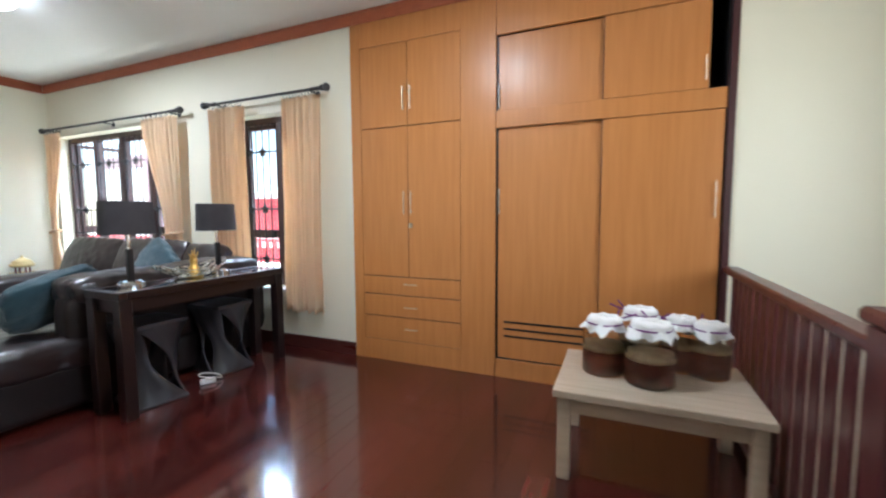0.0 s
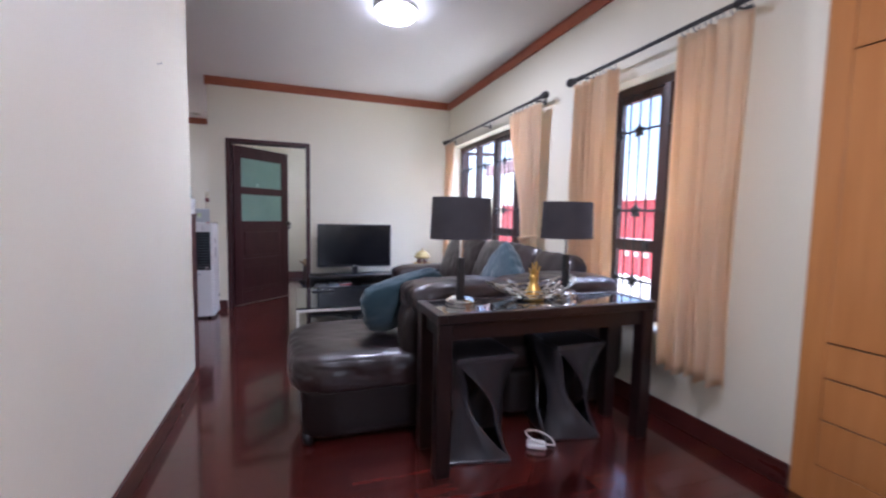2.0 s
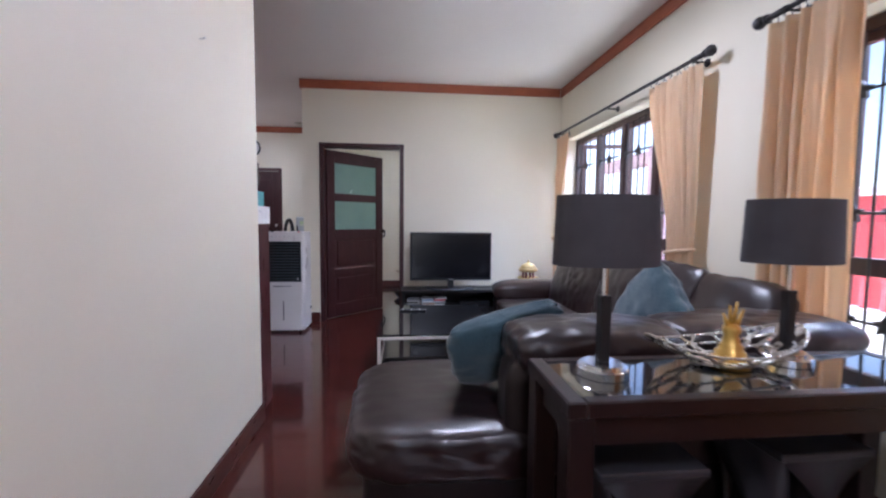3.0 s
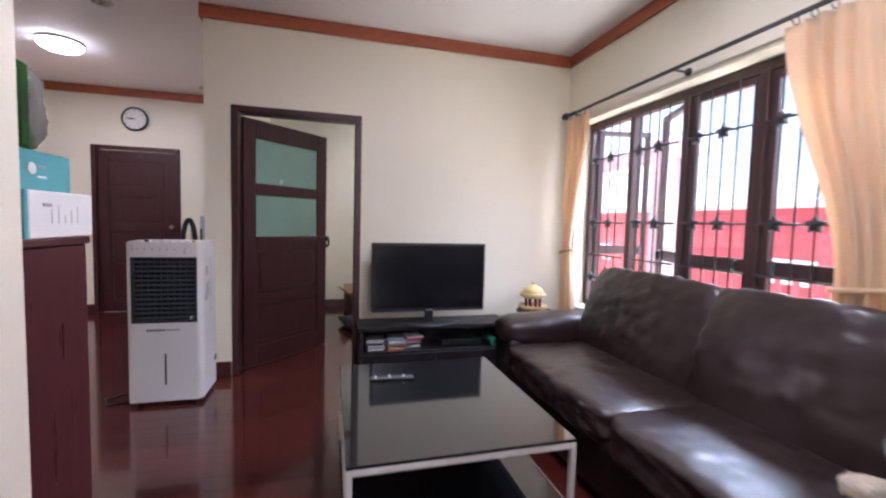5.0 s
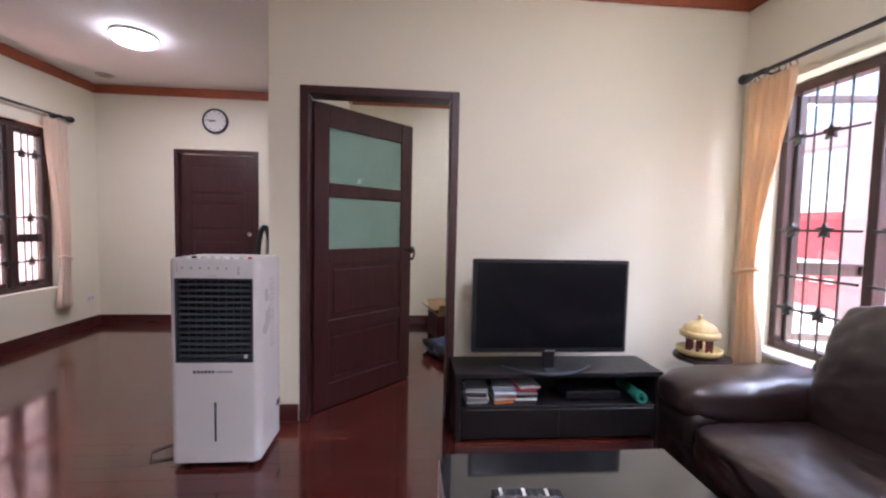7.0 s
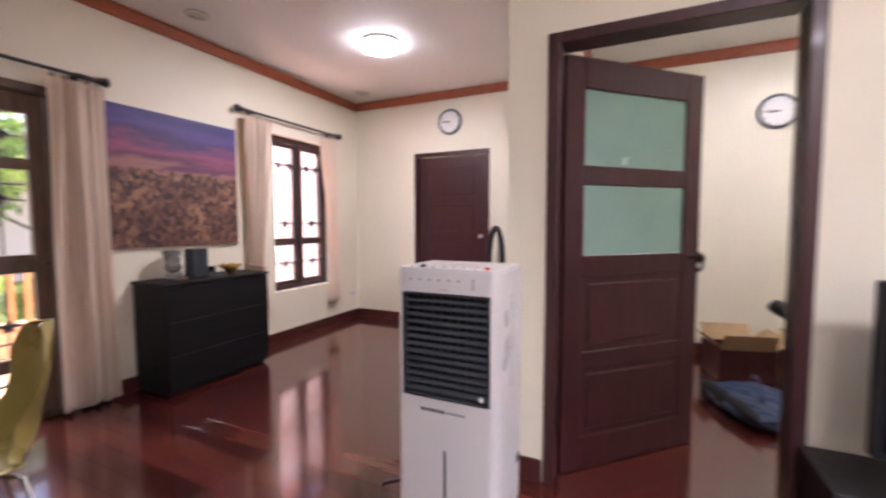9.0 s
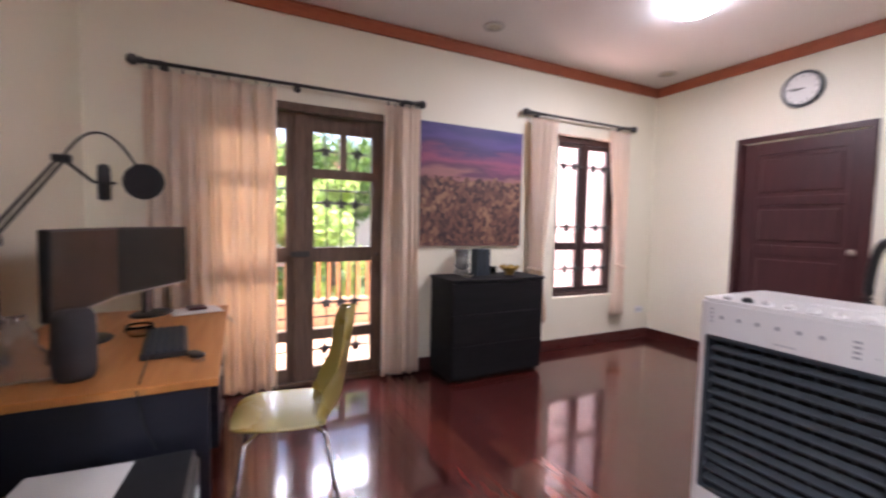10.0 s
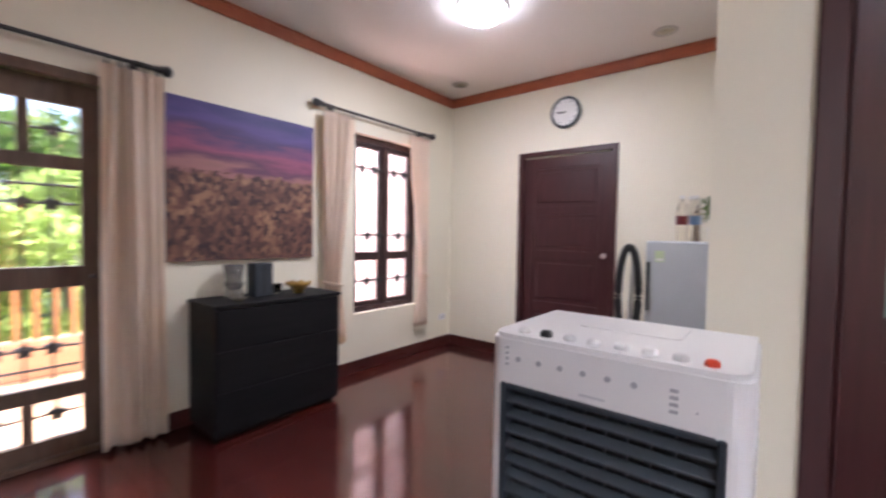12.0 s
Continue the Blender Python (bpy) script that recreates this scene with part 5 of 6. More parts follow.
for sx in (-0.06, 0.07):
    for sy in (-0.14, 0.14):
        part("foot", cyl(bmesh.new(), (sx, sy, 0), (sx, sy, 0.01), 0.012, seg=8), BLACKPLASTIC, player)
sidetable = thing("corner_pedestal", -5.86, 2.90, 0, label="small dark pedestal in the room corner", category="pedestal")
part("top", lathe([(0, 0.50), (0.15, 0.50), (0.155, 0.51), (0.15, 0.525), (0, 0.525)], 28), CONSOLE, sidetable)
part("stem", lathe([(0, 0.02), (0.05, 0.02), (0.035, 0.1), (0.03, 0.4), (0.05, 0.5), (0, 0.5)], 16), CONSOLE, sidetable, smooth=True)
part("foot", lathe([(0, 0), (0.13, 0), (0.12, 0.02), (0, 0.03)], 20), CONSOLE, sidetable)
orn = thing("lidded_ornament", -5.86, 2.88, 0.525, label="tiered red and cream lidded ornament", category="ornament")
part("tray", lathe([(0, 0), (0.09, 0), (0.118, 0.02), (0.122, 0.045), (0.114, 0.045), (0.105, 0.024), (0, 0.02)], 28), ORNCREAM, orn, smooth=True)
for k in range(8):
    a_ = 2 * math.pi * k / 8
    part("post", cyl(bmesh.new(), (0.062 * math.cos(a_), 0.062 * math.sin(a_), 0.02), (0.062 * math.cos(a_), 0.062 * math.sin(a_), 0.105), 0.009, seg=8), ORNRED, orn)
part("rim", lathe([(0, 0.105), (0.085, 0.105), (0.106, 0.115), (0.108, 0.14), (0.095, 0.148), (0, 0.148)], 28), ORNCREAM, orn, smooth=True)
part("lid", lathe([(0.09, 0.148), (0.088, 0.168), (0.065, 0.19), (0.035, 0.205), (0.016, 0.212), (0.012, 0.225), (0.016, 0.234), (0, 0.245)], 28), ORNCREAM, orn, "gilded domed lid", smooth=True)

# ---- air cooler ----
ac = thing("air_cooler", -5.865, 0.178, 0, label="tall white plastic air cooler with a slatted slate grille", category="air cooler")
bx, by = 0.165, 0.218


def round_slab(x0, x1, y0, y1, z0, z1, corners, r=0.034):
    """An upright slab whose named corners (sign of y) of the +x face are rounded."""
    pts = [(x0, y0)]
    for s in (-1, 1):
        y = y0 if s < 0 else y1
        if s in corners:
            arc_ = [(x1 - r + r * math.sin(q), y - s * r + s * r * math.cos(q)) for q in [math.pi / 2 * k / 6 for k in range(7)]]
            pts += arc_ if s < 0 else arc_[::-1]
        else:
            pts.append((x1, y))
    pts.append((x0, y1))
    bm = bmesh.new()
    lo, hi = [bm.verts.new((*p, z0)) for p in pts], [bm.verts.new((*p, z1)) for p in pts]
    bm.faces.new(lo[::-1])
    bm.faces.new(hi)
    for k in range(len(pts)):
        j = (k + 1) % len(pts)
        bm.faces.new((lo[k], lo[j], hi[j], hi[k]))
    return bm


xf = bx - 0.036
part("body", boxes((-bx, xf, -by, by, 0.025, 1.066), bevel=0.008), WHITEPLASTIC, ac)
part("top_panel", round_slab(-bx + 0.006, bx - 0.004, -by + 0.005, by - 0.005, 1.064, 1.074, (-1, 1)), WHITEPLASTIC, ac)
part("front_upper", round_slab(xf, bx, -by, by, 0.975, 1.064, (-1, 1)), WHITEPLASTIC, ac)
part("front_lower", round_slab(xf, bx, -by, by, 0.03, 0.55, (-1, 1)), WHITEPLASTIC, ac)
part("front_edge", round_slab(xf, bx, -by, -by + 0.036, 0.55, 0.975, (-1,)), WHITEPLASTIC, ac)
part("front_edge", round_slab(xf, bx, by - 0.036, by, 0.55, 0.975, (1,)), WHITEPLASTIC, ac)
part("grille_well", boxes((xf + 0.0005, xf + 0.004, -by + 0.036, by - 0.036, 0.55, 0.975)), BLACKPLASTIC, ac)
yg = by - 0.030
gf = part("grille_frame", boxes((xf + 0.004, bx + 0.004, -yg, -yg + 0.012, 0.550, 0.977), (xf + 0.004, bx + 0.004, yg - 0.012, yg, 0.550, 0.977),
                                (xf + 0.004, bx + 0.004, -yg + 0.012, yg - 0.012, 0.550, 0.562), (xf + 0.004, bx + 0.004, -yg + 0.012, yg - 0.012, 0.965, 0.977), bevel=0.003), GREYPLASTIC, ac)
for k in range(13):
    z = 0.582 + k * 0.0302
    sl = boxes((-0.012, 0.012, -yg + 0.012, yg - 0.012, -0.0034, 0.0034), bevel=0.0015)
    part("slat", move(sl, Matrix.Translation((bx - 0.011, 0, z)) @ pose(0, 0, 0, 0, 24, 0)), SLAT, gf)
for k in range(8):
    y = -yg + 0.05 + k * 0.0365
    part("vane", boxes((xf + 0.004, bx - 0.023, y - 0.0025, y + 0.0025, 0.562, 0.965)), GREYPLASTIC, gf)
part("grille_tab", boxes((bx - 0.004, bx + 0.006, by - 0.075, by - 0.058, 0.57, 0.59), bevel=0.003), WHITEPLASTIC, gf, "white grille tab")
part("water_gauge", boxes((bx - 0.004, bx + 0.0015, -0.005, 0.005, 0.14, 0.345), bevel=0.001), GREYPLASTIC, ac, "dark upright water gauge")
for k in range(6):
    part("mark", boxes((bx - 0.003, bx + 0.0012, -0.105 + k * 0.018, -0.092 + k * 0.018, 0.495, 0.509)), GREYPLASTIC, ac)
part("mark_bar", boxes((bx - 0.003, bx + 0.0012, 0.005, 0.085, 0.497, 0.507)), INK, ac)
for k in range(7):
    y = -0.155 + k * 0.046
    part("button", lathe([(0, 1.072), (0.0125, 1.072), (0.0125, 1.080), (0.009, 1.085), (0, 1.087)], 14, (bx - 0.034, y, 0)), BLACKPLASTIC if k == 1 else WHITEPLASTIC, ac, smooth=True)
part("button", lathe([(0, 1.072), (0.011, 1.072), (0.011, 1.079), (0.008, 1.083), (0, 1.085)], 14, (bx - 0.034, 0.163, 0)), REDDOT, ac, "orange-red power button", smooth=True)
for k in range(6):
    y = -0.15 + k * 0.042
    part("icon", cyl(bmesh.new(), (bx - 0.003, y, 1.028), (bx + 0.001, y, 1.028), 0.0055, seg=10), INK, ac)
for k in range(4):
    part("label_line", boxes((bx - 0.003, bx + 0.001, 0.112, 0.124, 0.998 + k * 0.011, 1.0035 + k * 0.011)), INK, ac)
part("water_lid", round_slab(-bx + 0.03, -0.005, -0.10, 0.10, 1.0735, 1.0765, (-1, 1), 0.02), WHITEPLASTIC, ac)
for k in range(4):
    part("level_mark", boxes((bx - 0.003, bx + 0.001, -0.178, -0.172, 1.012 + k * 0.011, 1.017 + k * 0.011)), INK, ac)
part("brand_bar", boxes((bx - 0.003, bx + 0.001, -0.03, 0.015, 0.988, 0.992)), FAINT, ac)
part("indicator", boxes((bx - 0.003, bx + 0.001, 0.148, 0.151, 1.006, 1.009)), INK, ac)
for k in range(14):
    part("side_louvre", boxes((-0.055, 0.005, by - 0.004, by + 0.0025, 0.58 + k * 0.028, 0.60 + k * 0.028), bevel=0.001), WHITEFRAME, ac)
part("side_handle", boxes((-bx + 0.01, -bx + 0.06, by - 0.004, by + 0.002, 0.20, 0.235)), GREYPLASTIC, ac)
for sx in (-1, 1):
    for sy in (-1, 1):
        part("castor", cyl(bmesh.new(), (sx * 0.12, sy * 0.16 - 0.012, 0.016), (sx * 0.12, sy * 0.16 + 0.012, 0.016), 0.016, seg=12), BLACKPLASTIC, ac)
part("cable", tube([(-0.12, -by, 0.05), (-0.10, -by - 0.10, 0.006), (0.0, -by - 0.19, 0.006), (0.10, -by - 0.14, 0.006), (0.06, -by - 0.03, 0.006), (-0.1, -by - 0.06, 0.006)], 0.004, 6), BLACKPLASTIC, ac, smooth=True)

# ---- bookcases ----
lowc = thing("low_cabinet", -3.885, 0.285, 0, label="dark red-brown low cabinet at the wall's end", category="cabinet")
part("body", boxes((-0.145, 0.145, -0.28, 0.28, 0.0, 1.16), bevel=0.003), REDWOOD, lowc)
part("top", boxes((-0.153, 0.147, -0.287, 0.287, 1.16, 1.18), bevel=0.003), REDWOOD, lowc)
for z0, z1 in ((0.06, 0.58), (0.59, 1.14)):
    dr = part("door", boxes((-0.163, -0.147, -0.272, 0.272, z0, z1), bevel=0.003), REDWOOD, lowc)
    part("knob", ball(bmesh.new(), (-0.172, 0.23, (z0 + z1) / 2), 0.011, 10), STEEL, dr)
tallc = thing("tall_bookcase", -3.885, -0.31, 0, label="black-edged open bookcase with a dark red inside", category="bookcase")
for y0, y1 in ((-0.30, -0.278), (0.278, 0.30)):
    part("side", boxes((-0.15, 0.145, y0, y1, 0, 1.583), bevel=0.002), REDWOOD, tallc)
    part("edge_band", boxes((-0.157, -0.150, y0 - 0.001, y1 + 0.001, 0, 1.583)), BLACKWOOD, tallc, "black edge band")
part("top", boxes((-0.157, 0.145, -0.301, 0.301, 1.583, 1.613), bevel=0.002), BLACKWOOD, tallc)
part("back", boxes((0.13, 0.144, -0.278, 0.278, 0.02, 1.583)), REDWOOD, tallc)
for z in (0.05, 0.40, 0.76):
    part("shelf", boxes((-0.145, 0.13, -0.278, 0.278, z, z + 0.022), bevel=0.002), REDWOOD, tallc)
gb = thing("green_carton", -3.925, -0.205, 0.782, label="green and black printed carton on the bookcase shelf", category="carton")
gb.scale = (1, 1, 0.75)
part("carton", boxes((-0.17, 0.16, -0.19, 0.19, 0.001, 0.52), bevel=0.004), GREENBOX, gb)
part("side_print", boxes((-0.165, 0.155, -0.1925, -0.1895, 0.006, 0.515)), LIMEBOX, gb, "lime green side")
part("top_print", boxes((-0.168, 0.158, -0.188, 0.188, 0.5195, 0.5225)), PAPER, gb, "white carton top")
part("dark_print", boxes((-0.1735, -0.1695, -0.19, 0.19, 0.006, 0.20)), BLACKPLASTIC, gb)
part("edge_print", boxes((-0.1737, -0.1693, -0.189, -0.138, 0.06, 0.515)), LIMEBOX, gb, "lime green edge")
part("corner_print", boxes((-0.1732, -0.1693, -0.185, -0.09, 0.475, 0.515)), LIMEBOX, gb)
for y0, y1, z0, z1, m in ((-0.115, -0.03, 0.385, 0.405, ORANGEINK), (-0.025, 0.03, 0.387, 0.403, PAPER), (-0.11, -0.05, 0.215, 0.23, ORANGEINK), (0.06, 0.12, 0.46, 0.475, PAPER), (0.08, 0.13, 0.33, 0.345, PAPER),
                          (-0.165, -0.148, 0.40, 0.485, ORANGEINK), (-0.17, -0.145, 0.215, 0.275, PAPER)):
    part("print_bar", boxes((-0.1742, -0.1695, y0, y1, z0, z1)), m, gb)
for y0, z0, r in ((-0.085, 0.335, 0.016), (-0.045, 0.315, 0.014), (0.0, 0.29, 0.011)):
    part("print_dot", cyl(bmesh.new(), (-0.1738, y0, z0), (-0.1695, y0, z0), r, seg=16), FAINT, gb)
part("side_bar", boxes((-0.145, -0.12, -0.1955, -0.189, 0.36, 0.47)), ORANGEINK, gb)
part("side_bar", boxes((-0.15, -0.11, -0.1955, -0.189, 0.06, 0.18)), PAPER, gb)
part("dark_line", boxes((-0.1742, -0.1730, -0.06, 0.18, 0.105, 0.110)), PAPER, gb, "thin white printed line")
part("dark_mark", boxes((-0.1742, -0.1730, -0.14, -0.125, 0.09, 0.115)), INK, gb)
wrap = thing("crumpled_plastic", -3.96, -0.12, 0.422, label="crumpled clear plastic lying on the bookcase shelf", category="plastic")
part("film", soft((0, 0, 0.045), (0.20, 0.26, 0.09), e=0.5, n=14, wobble=0.03, seed=81, freq=16), FILM, wrap, smooth=False)
plush = thing("yellow_plush", -3.97, -0.36, 1.613, 30, label="yellow plush toy in a red top lying on the bookcase", category="plush toy")
pb = soft((0, 0, 0.055), (0.17, 0.13, 0.11), e=0.9, n=8, wobble=0.004, seed=60)
for dx, dy, r in ((0.10, -0.04, 0.04), (0.11, 0.05, 0.038), (-0.11, 0.0, 0.055)):
    ball(pb, (dx, dy, r), r, 12)
part("body", pb, YELLOW, plush, smooth=True)
pap = thing("paper_stack", -3.95, -0.17, 1.613, 12, label="white and red papers on the bookcase", category="papers")
part("sheets", boxes((-0.10, 0.10, -0.13, 0.13, 0, 0.03), bevel=0.002), PAPER, pap)
part("cloth", soft((0, -0.03, 0.05), (0.16, 0.14, 0.045), e=0.6, n=10, wobble=0.012, seed=61, freq=18), REDCLOTH, pap, "crumpled red cloth", smooth=True)
wbx = thing("white_carton", -3.945, 0.38, 1.18, label="white carton with a teal end on the low cabinet", category="carton")
part("carton", boxes((-0.13, 0.122, -0.18, 0.18, 0.0, 0.112), bevel=0.003), PAPER, wbx)
part("teal_end", boxes((0.1225, 0.136, -0.179, 0.1795, 0.0, 0.112), bevel=0.002), TEALBOX, wbx, "teal end flap")
for k in range(5):
    part("text_bar", boxes((-0.06 + k * 0.026, -0.0585 + k * 0.026, 0.1795, 0.1812, 0.035, 0.080 - 0.012 * (k % 3))), FAINT, wbx)
part("mark_bar", boxes((0.045, 0.075, 0.1795, 0.1815, 0.075, 0.083)), INK, wbx)
tbx = thing("teal_carton", -3.91, 0.37, 1.292, label="teal carton with a yellow end stacked on the white carton", category="carton")
part("carton", boxes((-0.10, 0.095, -0.17, 0.175, 0.0, 0.093), bevel=0.003), TEALBOX, tbx)
part("yellow_end", boxes((0.0955, 0.108, -0.169, 0.1745, 0.0, 0.093), bevel=0.002), YELLOW, tbx, "yellow end flap")
part("print_dot", cyl(bmesh.new(), (0.05, 0.174, 0.05), (0.05, 0.1775, 0.05), 0.014, seg=16), PAPER, tbx)
part("print_line", boxes((0.0, 0.03, 0.1745, 0.177, 0.055, 0.060)), INK, tbx)
part("print_line", boxes((0.0, 0.03, 0.1745, 0.177, 0.030, 0.035)), PAPER, tbx)
gbg = thing("green_folder", -3.85, 0.395, 1.385, label="green folder wrapped in crumpled white plastic standing upright", category="folder")
part("folder", boxes((0.012, 0.045, -0.13, 0.165, 0, 0.185), bevel=0.005), GREENBOX, gbg)
part("wrap", soft((-0.02, 0.015, 0.095), (0.085, 0.29, 0.19), e=0.30, n=12, wobble=0.012, seed=66, freq=16), FILM, gbg, "crumpled white plastic wrap", smooth=True)

# ---- desk ----
dk = thing("desk", -4.12, -1.47, 0, label="office desk with an orange laminate top and black panels", category="desk")
part("top", boxes((-0.378, 0.385, -0.64, 0.64, 0.718, 0.745), bevel=0.003), DESKTOP, dk)
part("end_panel", boxes((-0.35, 0.37, 0.605, 0.63, 0.0, 0.718), bevel=0.002), DESKBLACK, dk)
part("end_panel", boxes((-0.35, 0.37, -0.63, -0.605, 0.0, 0.718), bevel=0.002), DESKBLACK, dk)
part("modesty_panel", boxes((0.33, 0.35, -0.605, 0.605, 0.2, 0.718)), DESKBLACK, dk)
dr = part("drawer_unit", boxes((-0.34, 0.30, -0.604, -0.22, 0.08, 0.716), bevel=0.003), DESKBLACK, dk)
for k in range(3):
    part("drawer_pull", boxes((-0.352, -0.34, -0.52, -0.38, 0.2 + 0.2 * k, 0.215 + 0.2 * k), bevel=0.002), STEEL, dr)


def monitor(x, y, rz, label, mat):
    m = thing("computer_monitor", x, y, 0.745, rz, label=label, category="monitor", group="monitors")
    part("bezel", boxes((-0.02, 0.014, -0.27, 0.27, 0.135, 0.465), bevel=0.005), BLACKPLASTIC, m)
    part("screen", boxes((-0.0225, -0.0205, -0.258, 0.258, 0.155, 0.455)), mat, m, "dull dark screen")
    part("lower_trim", boxes((-0.0228, -0.0204, -0.262, 0.262, 0.139, 0.145)), STEEL, m)
    part("neck", boxes((0.012, 0.03, -0.035, 0.035, 0.01, 0.22), bevel=0.004), BLACKPLASTIC, m)
    part("foot", lathe([(0, 0), (0.11, 0), (0.112, 0.006), (0.1, 0.012), (0, 0.014)], 28, (0.0, 0, 0), sx=0.8), BLACKPLASTIC, m, smooth=True)


SCREEN_DULL = material("dull_screen", (0.020, 0.019, 0.016), (0.017, 0.016, 0.013), rough=0.5, spec=0.25)
# switched-off screen with the room's brown reflection put into its colour
SCREEN_REFLECTION = material("brown_reflection_screen", (0.040, 0.022, 0.016), (0.034, 0.019, 0.014), rough=0.5, spec=0.25)
monitor(-4.14, -1.975, -27, "black flat monitor on the desk, switched off", SCREEN_DULL)
monitor(-3.99, -1.485, -8.5, "black flat monitor turned edgewise on the desk", SCREEN_REFLECTION)
boom = thing("microphone_arm", -3.83, -1.18, 0.745, label="black jointed microphone arm with a pop filter", category="microphone arm")
ba, bb, bc = (0.0, -0.02, 0.06), (0.0, 0.0, 0.43), (-0.08, -0.39, 0.75)
part("clamp", boxes((-0.03, 0.03, -0.045, 0.025, 0.0, 0.06), bevel=0.004), BLACKPLASTIC, boom)
for off in (-0.012, 0.012):
    part("rod", cyl(bmesh.new(), (ba[0] + off, ba[1], ba[2]), (bb[0] + off, bb[1], bb[2]), 0.006, seg=8), BLACKPLASTIC, boom)
    part("rod", cyl(bmesh.new(), (bb[0] + off, bb[1], bb[2]), (bc[0] + off, bc[1], bc[2]), 0.006, seg=8), BLACKPLASTIC, boom)
part("spring", tube([(0.004 * math.cos(k * 1.2) + bb[0] + (bc[0] - bb[0]) * (0.15 + 0.5 * k / 60), bb[1] + (bc[1] - bb[1]) * (0.15 + 0.5 * k / 60) , bb[2] - 0.02 + 0.004 * math.sin(k * 1.2) + (bc[2] - bb[2]) * (0.15 + 0.5 * k / 60)) for k in range(61)], 0.003, 5), BLACKPLASTIC, boom)
part("elbow", cyl(bmesh.new(), (-0.03, bb[1], bb[2]), (0.03, bb[1], bb[2]), 0.02, seg=14), BLACKPLASTIC, boom)
part("wrist", cyl(bmesh.new(), (bc[0] - 0.03, bc[1], bc[2]), (bc[0] + 0.03, bc[1], bc[2]), 0.017, seg=14), BLACKPLASTIC, boom)
part("microphone", lathe([(0, -0.02), (0.022, -0.015), (0.024, 0.06), (0.022, 0.115), (0.014, 0.13), (0, 0.132)], 18, (-0.23, -0.33, 0.60)), BLACKPLASTIC, boom, smooth=True)
part("shock_mount", tube([(-0.23 + 0.04 * math.cos(a_), -0.33 + 0.04 * math.sin(a_), 0.655) for a_ in [2 * math.pi * k / 18 for k in range(18)]], 0.004, 6, True), BLACKPLASTIC, boom)
part("mount_arm", cyl(bmesh.new(), bc, (-0.19, -0.335, 0.66), 0.007, seg=8), BLACKPLASTIC, boom)
part("gooseneck", tube(arc(bc, (-0.34, -0.32, 0.735), 0.12, 14), 0.005, 6), BLACKPLASTIC, boom, smooth=True)
pf = lathe([(0, -0.004), (0.072, -0.004), (0.076, 0), (0.072, 0.004), (0, 0.004)], 28)
part("pop_filter", move(pf, Matrix.Translation((-0.37, -0.31, 0.665)) @ pose(0, 0, 0, 78, 0, 20)), BLACKPLASTIC, boom)
spk = thing("speaker", -4.09, -1.00, 0.745, label="dark fabric cylinder speaker on the desk", category="speaker")
part("body", lathe([(0, 0), (0.048, 0), (0.056, 0.02), (0.058, 0.11), (0.055, 0.2), (0.046, 0.218), (0, 0.22)], 24), SHADE, spk, smooth=True)
bag = thing("plastic_bag", -3.97, -0.95, 0.745, label="crumpled clear plastic bag on the desk", category="plastic bag")
bm = bmesh.new()
bmesh.ops.create_grid(bm, x_segments=10, y_segments=14, size=1)
for v in bm.verts:
    u, w = v.co.x, v.co.y
    z = (w + 1) / 2
    v.co = Vector((u * 0.09 * (1 - 0.75 * z) + 0.01 * noise.noise((u * 3, w * 3, 1)), -0.05 + 0.05 * z + 0.03 * noise.noise((u * 2, w * 4, 2)), z * 0.22))
bagp = part("film", bm, FILM, bag, smooth=True)
so = bagp.modifiers.new("thickness", "SOLIDIFY")
so.thickness = 0.001
kb = thing("keyboard", -4.29, -1.32, 0.745, 6, label="black keyboard on the desk", category="keyboard")
kbm = boxes((-0.075, 0.075, -0.21, 0.21, 0.0, 0.022), bevel=0.004)
part("case", kbm, BLACKPLASTIC, kb)
keyme = bpy.data.meshes.new("key")
kk = boxes((-0.008, 0.008, -0.008, 0.008, 0, 0.008))
kk.to_mesh(keyme)
kk.free()
keyme.materials.append(GREYPLASTIC)
for r_ in range(5):
    for c_ in range(18):
        piece("key", keyme, None, kb, m=Matrix.Translation((-0.05 + r_ * 0.024, -0.19 + c_ * 0.0224, 0.0215)))
glassjar = thing("glass_dish", -4.17, -1.50, 0.745, label="small clear glass dish on the desk", category="dish")
part("dish", lathe([(0, 0.002), (0.035, 0.002), (0.055, 0.03), (0.05, 0.05), (0.047, 0.05), (0.051, 0.03), (0.032, 0.006), (0, 0.006)], 20), JARGLASS, glassjar, smooth=True)
keys = thing("car_key", -4.41, -1.10, 0.745, 30, label="black key fob with a silver ring on the desk", category="key")
part("fob", soft((0, 0, 0.009), (0.05, 0.09, 0.018), e=0.7, n=6, wobble=0), BLACKPLASTIC, keys, smooth=True)
part("ring", tube([(0.02 + 0.018 * math.cos(a_), 0.065 + 0.018 * math.sin(a_), 0.003) for a_ in [2 * math.pi * k / 14 for k in range(14)]], 0.002, 5, True), CHROME, keys)
pp = thing("desk_papers", -4.39, -2.0, 0.745, 15, label="white papers sagging over the desk's edge", category="papers")
bm = bmesh.new()
bmesh.ops.create_grid(bm, x_segments=14, y_segments=6, size=1)
for v in bm.verts:
    u, w = v.co.x, v.co.y
    x = -u * 0.17
    drop = max(0.0, -x - 0.07)
    v.co = Vector((x + drop * 0.35, w * 0.10, 0.004 - drop * 0.9 + 0.006 * noise.noise((u * 2, w * 2, 3)) * (0.3 + drop * 8)))
ps = part("sheet", bm, PAPER, pp, smooth=True)
so = ps.modifiers.new("thickness", "SOLIDIFY")
so.thickness, so.offset = 0.0025, 1
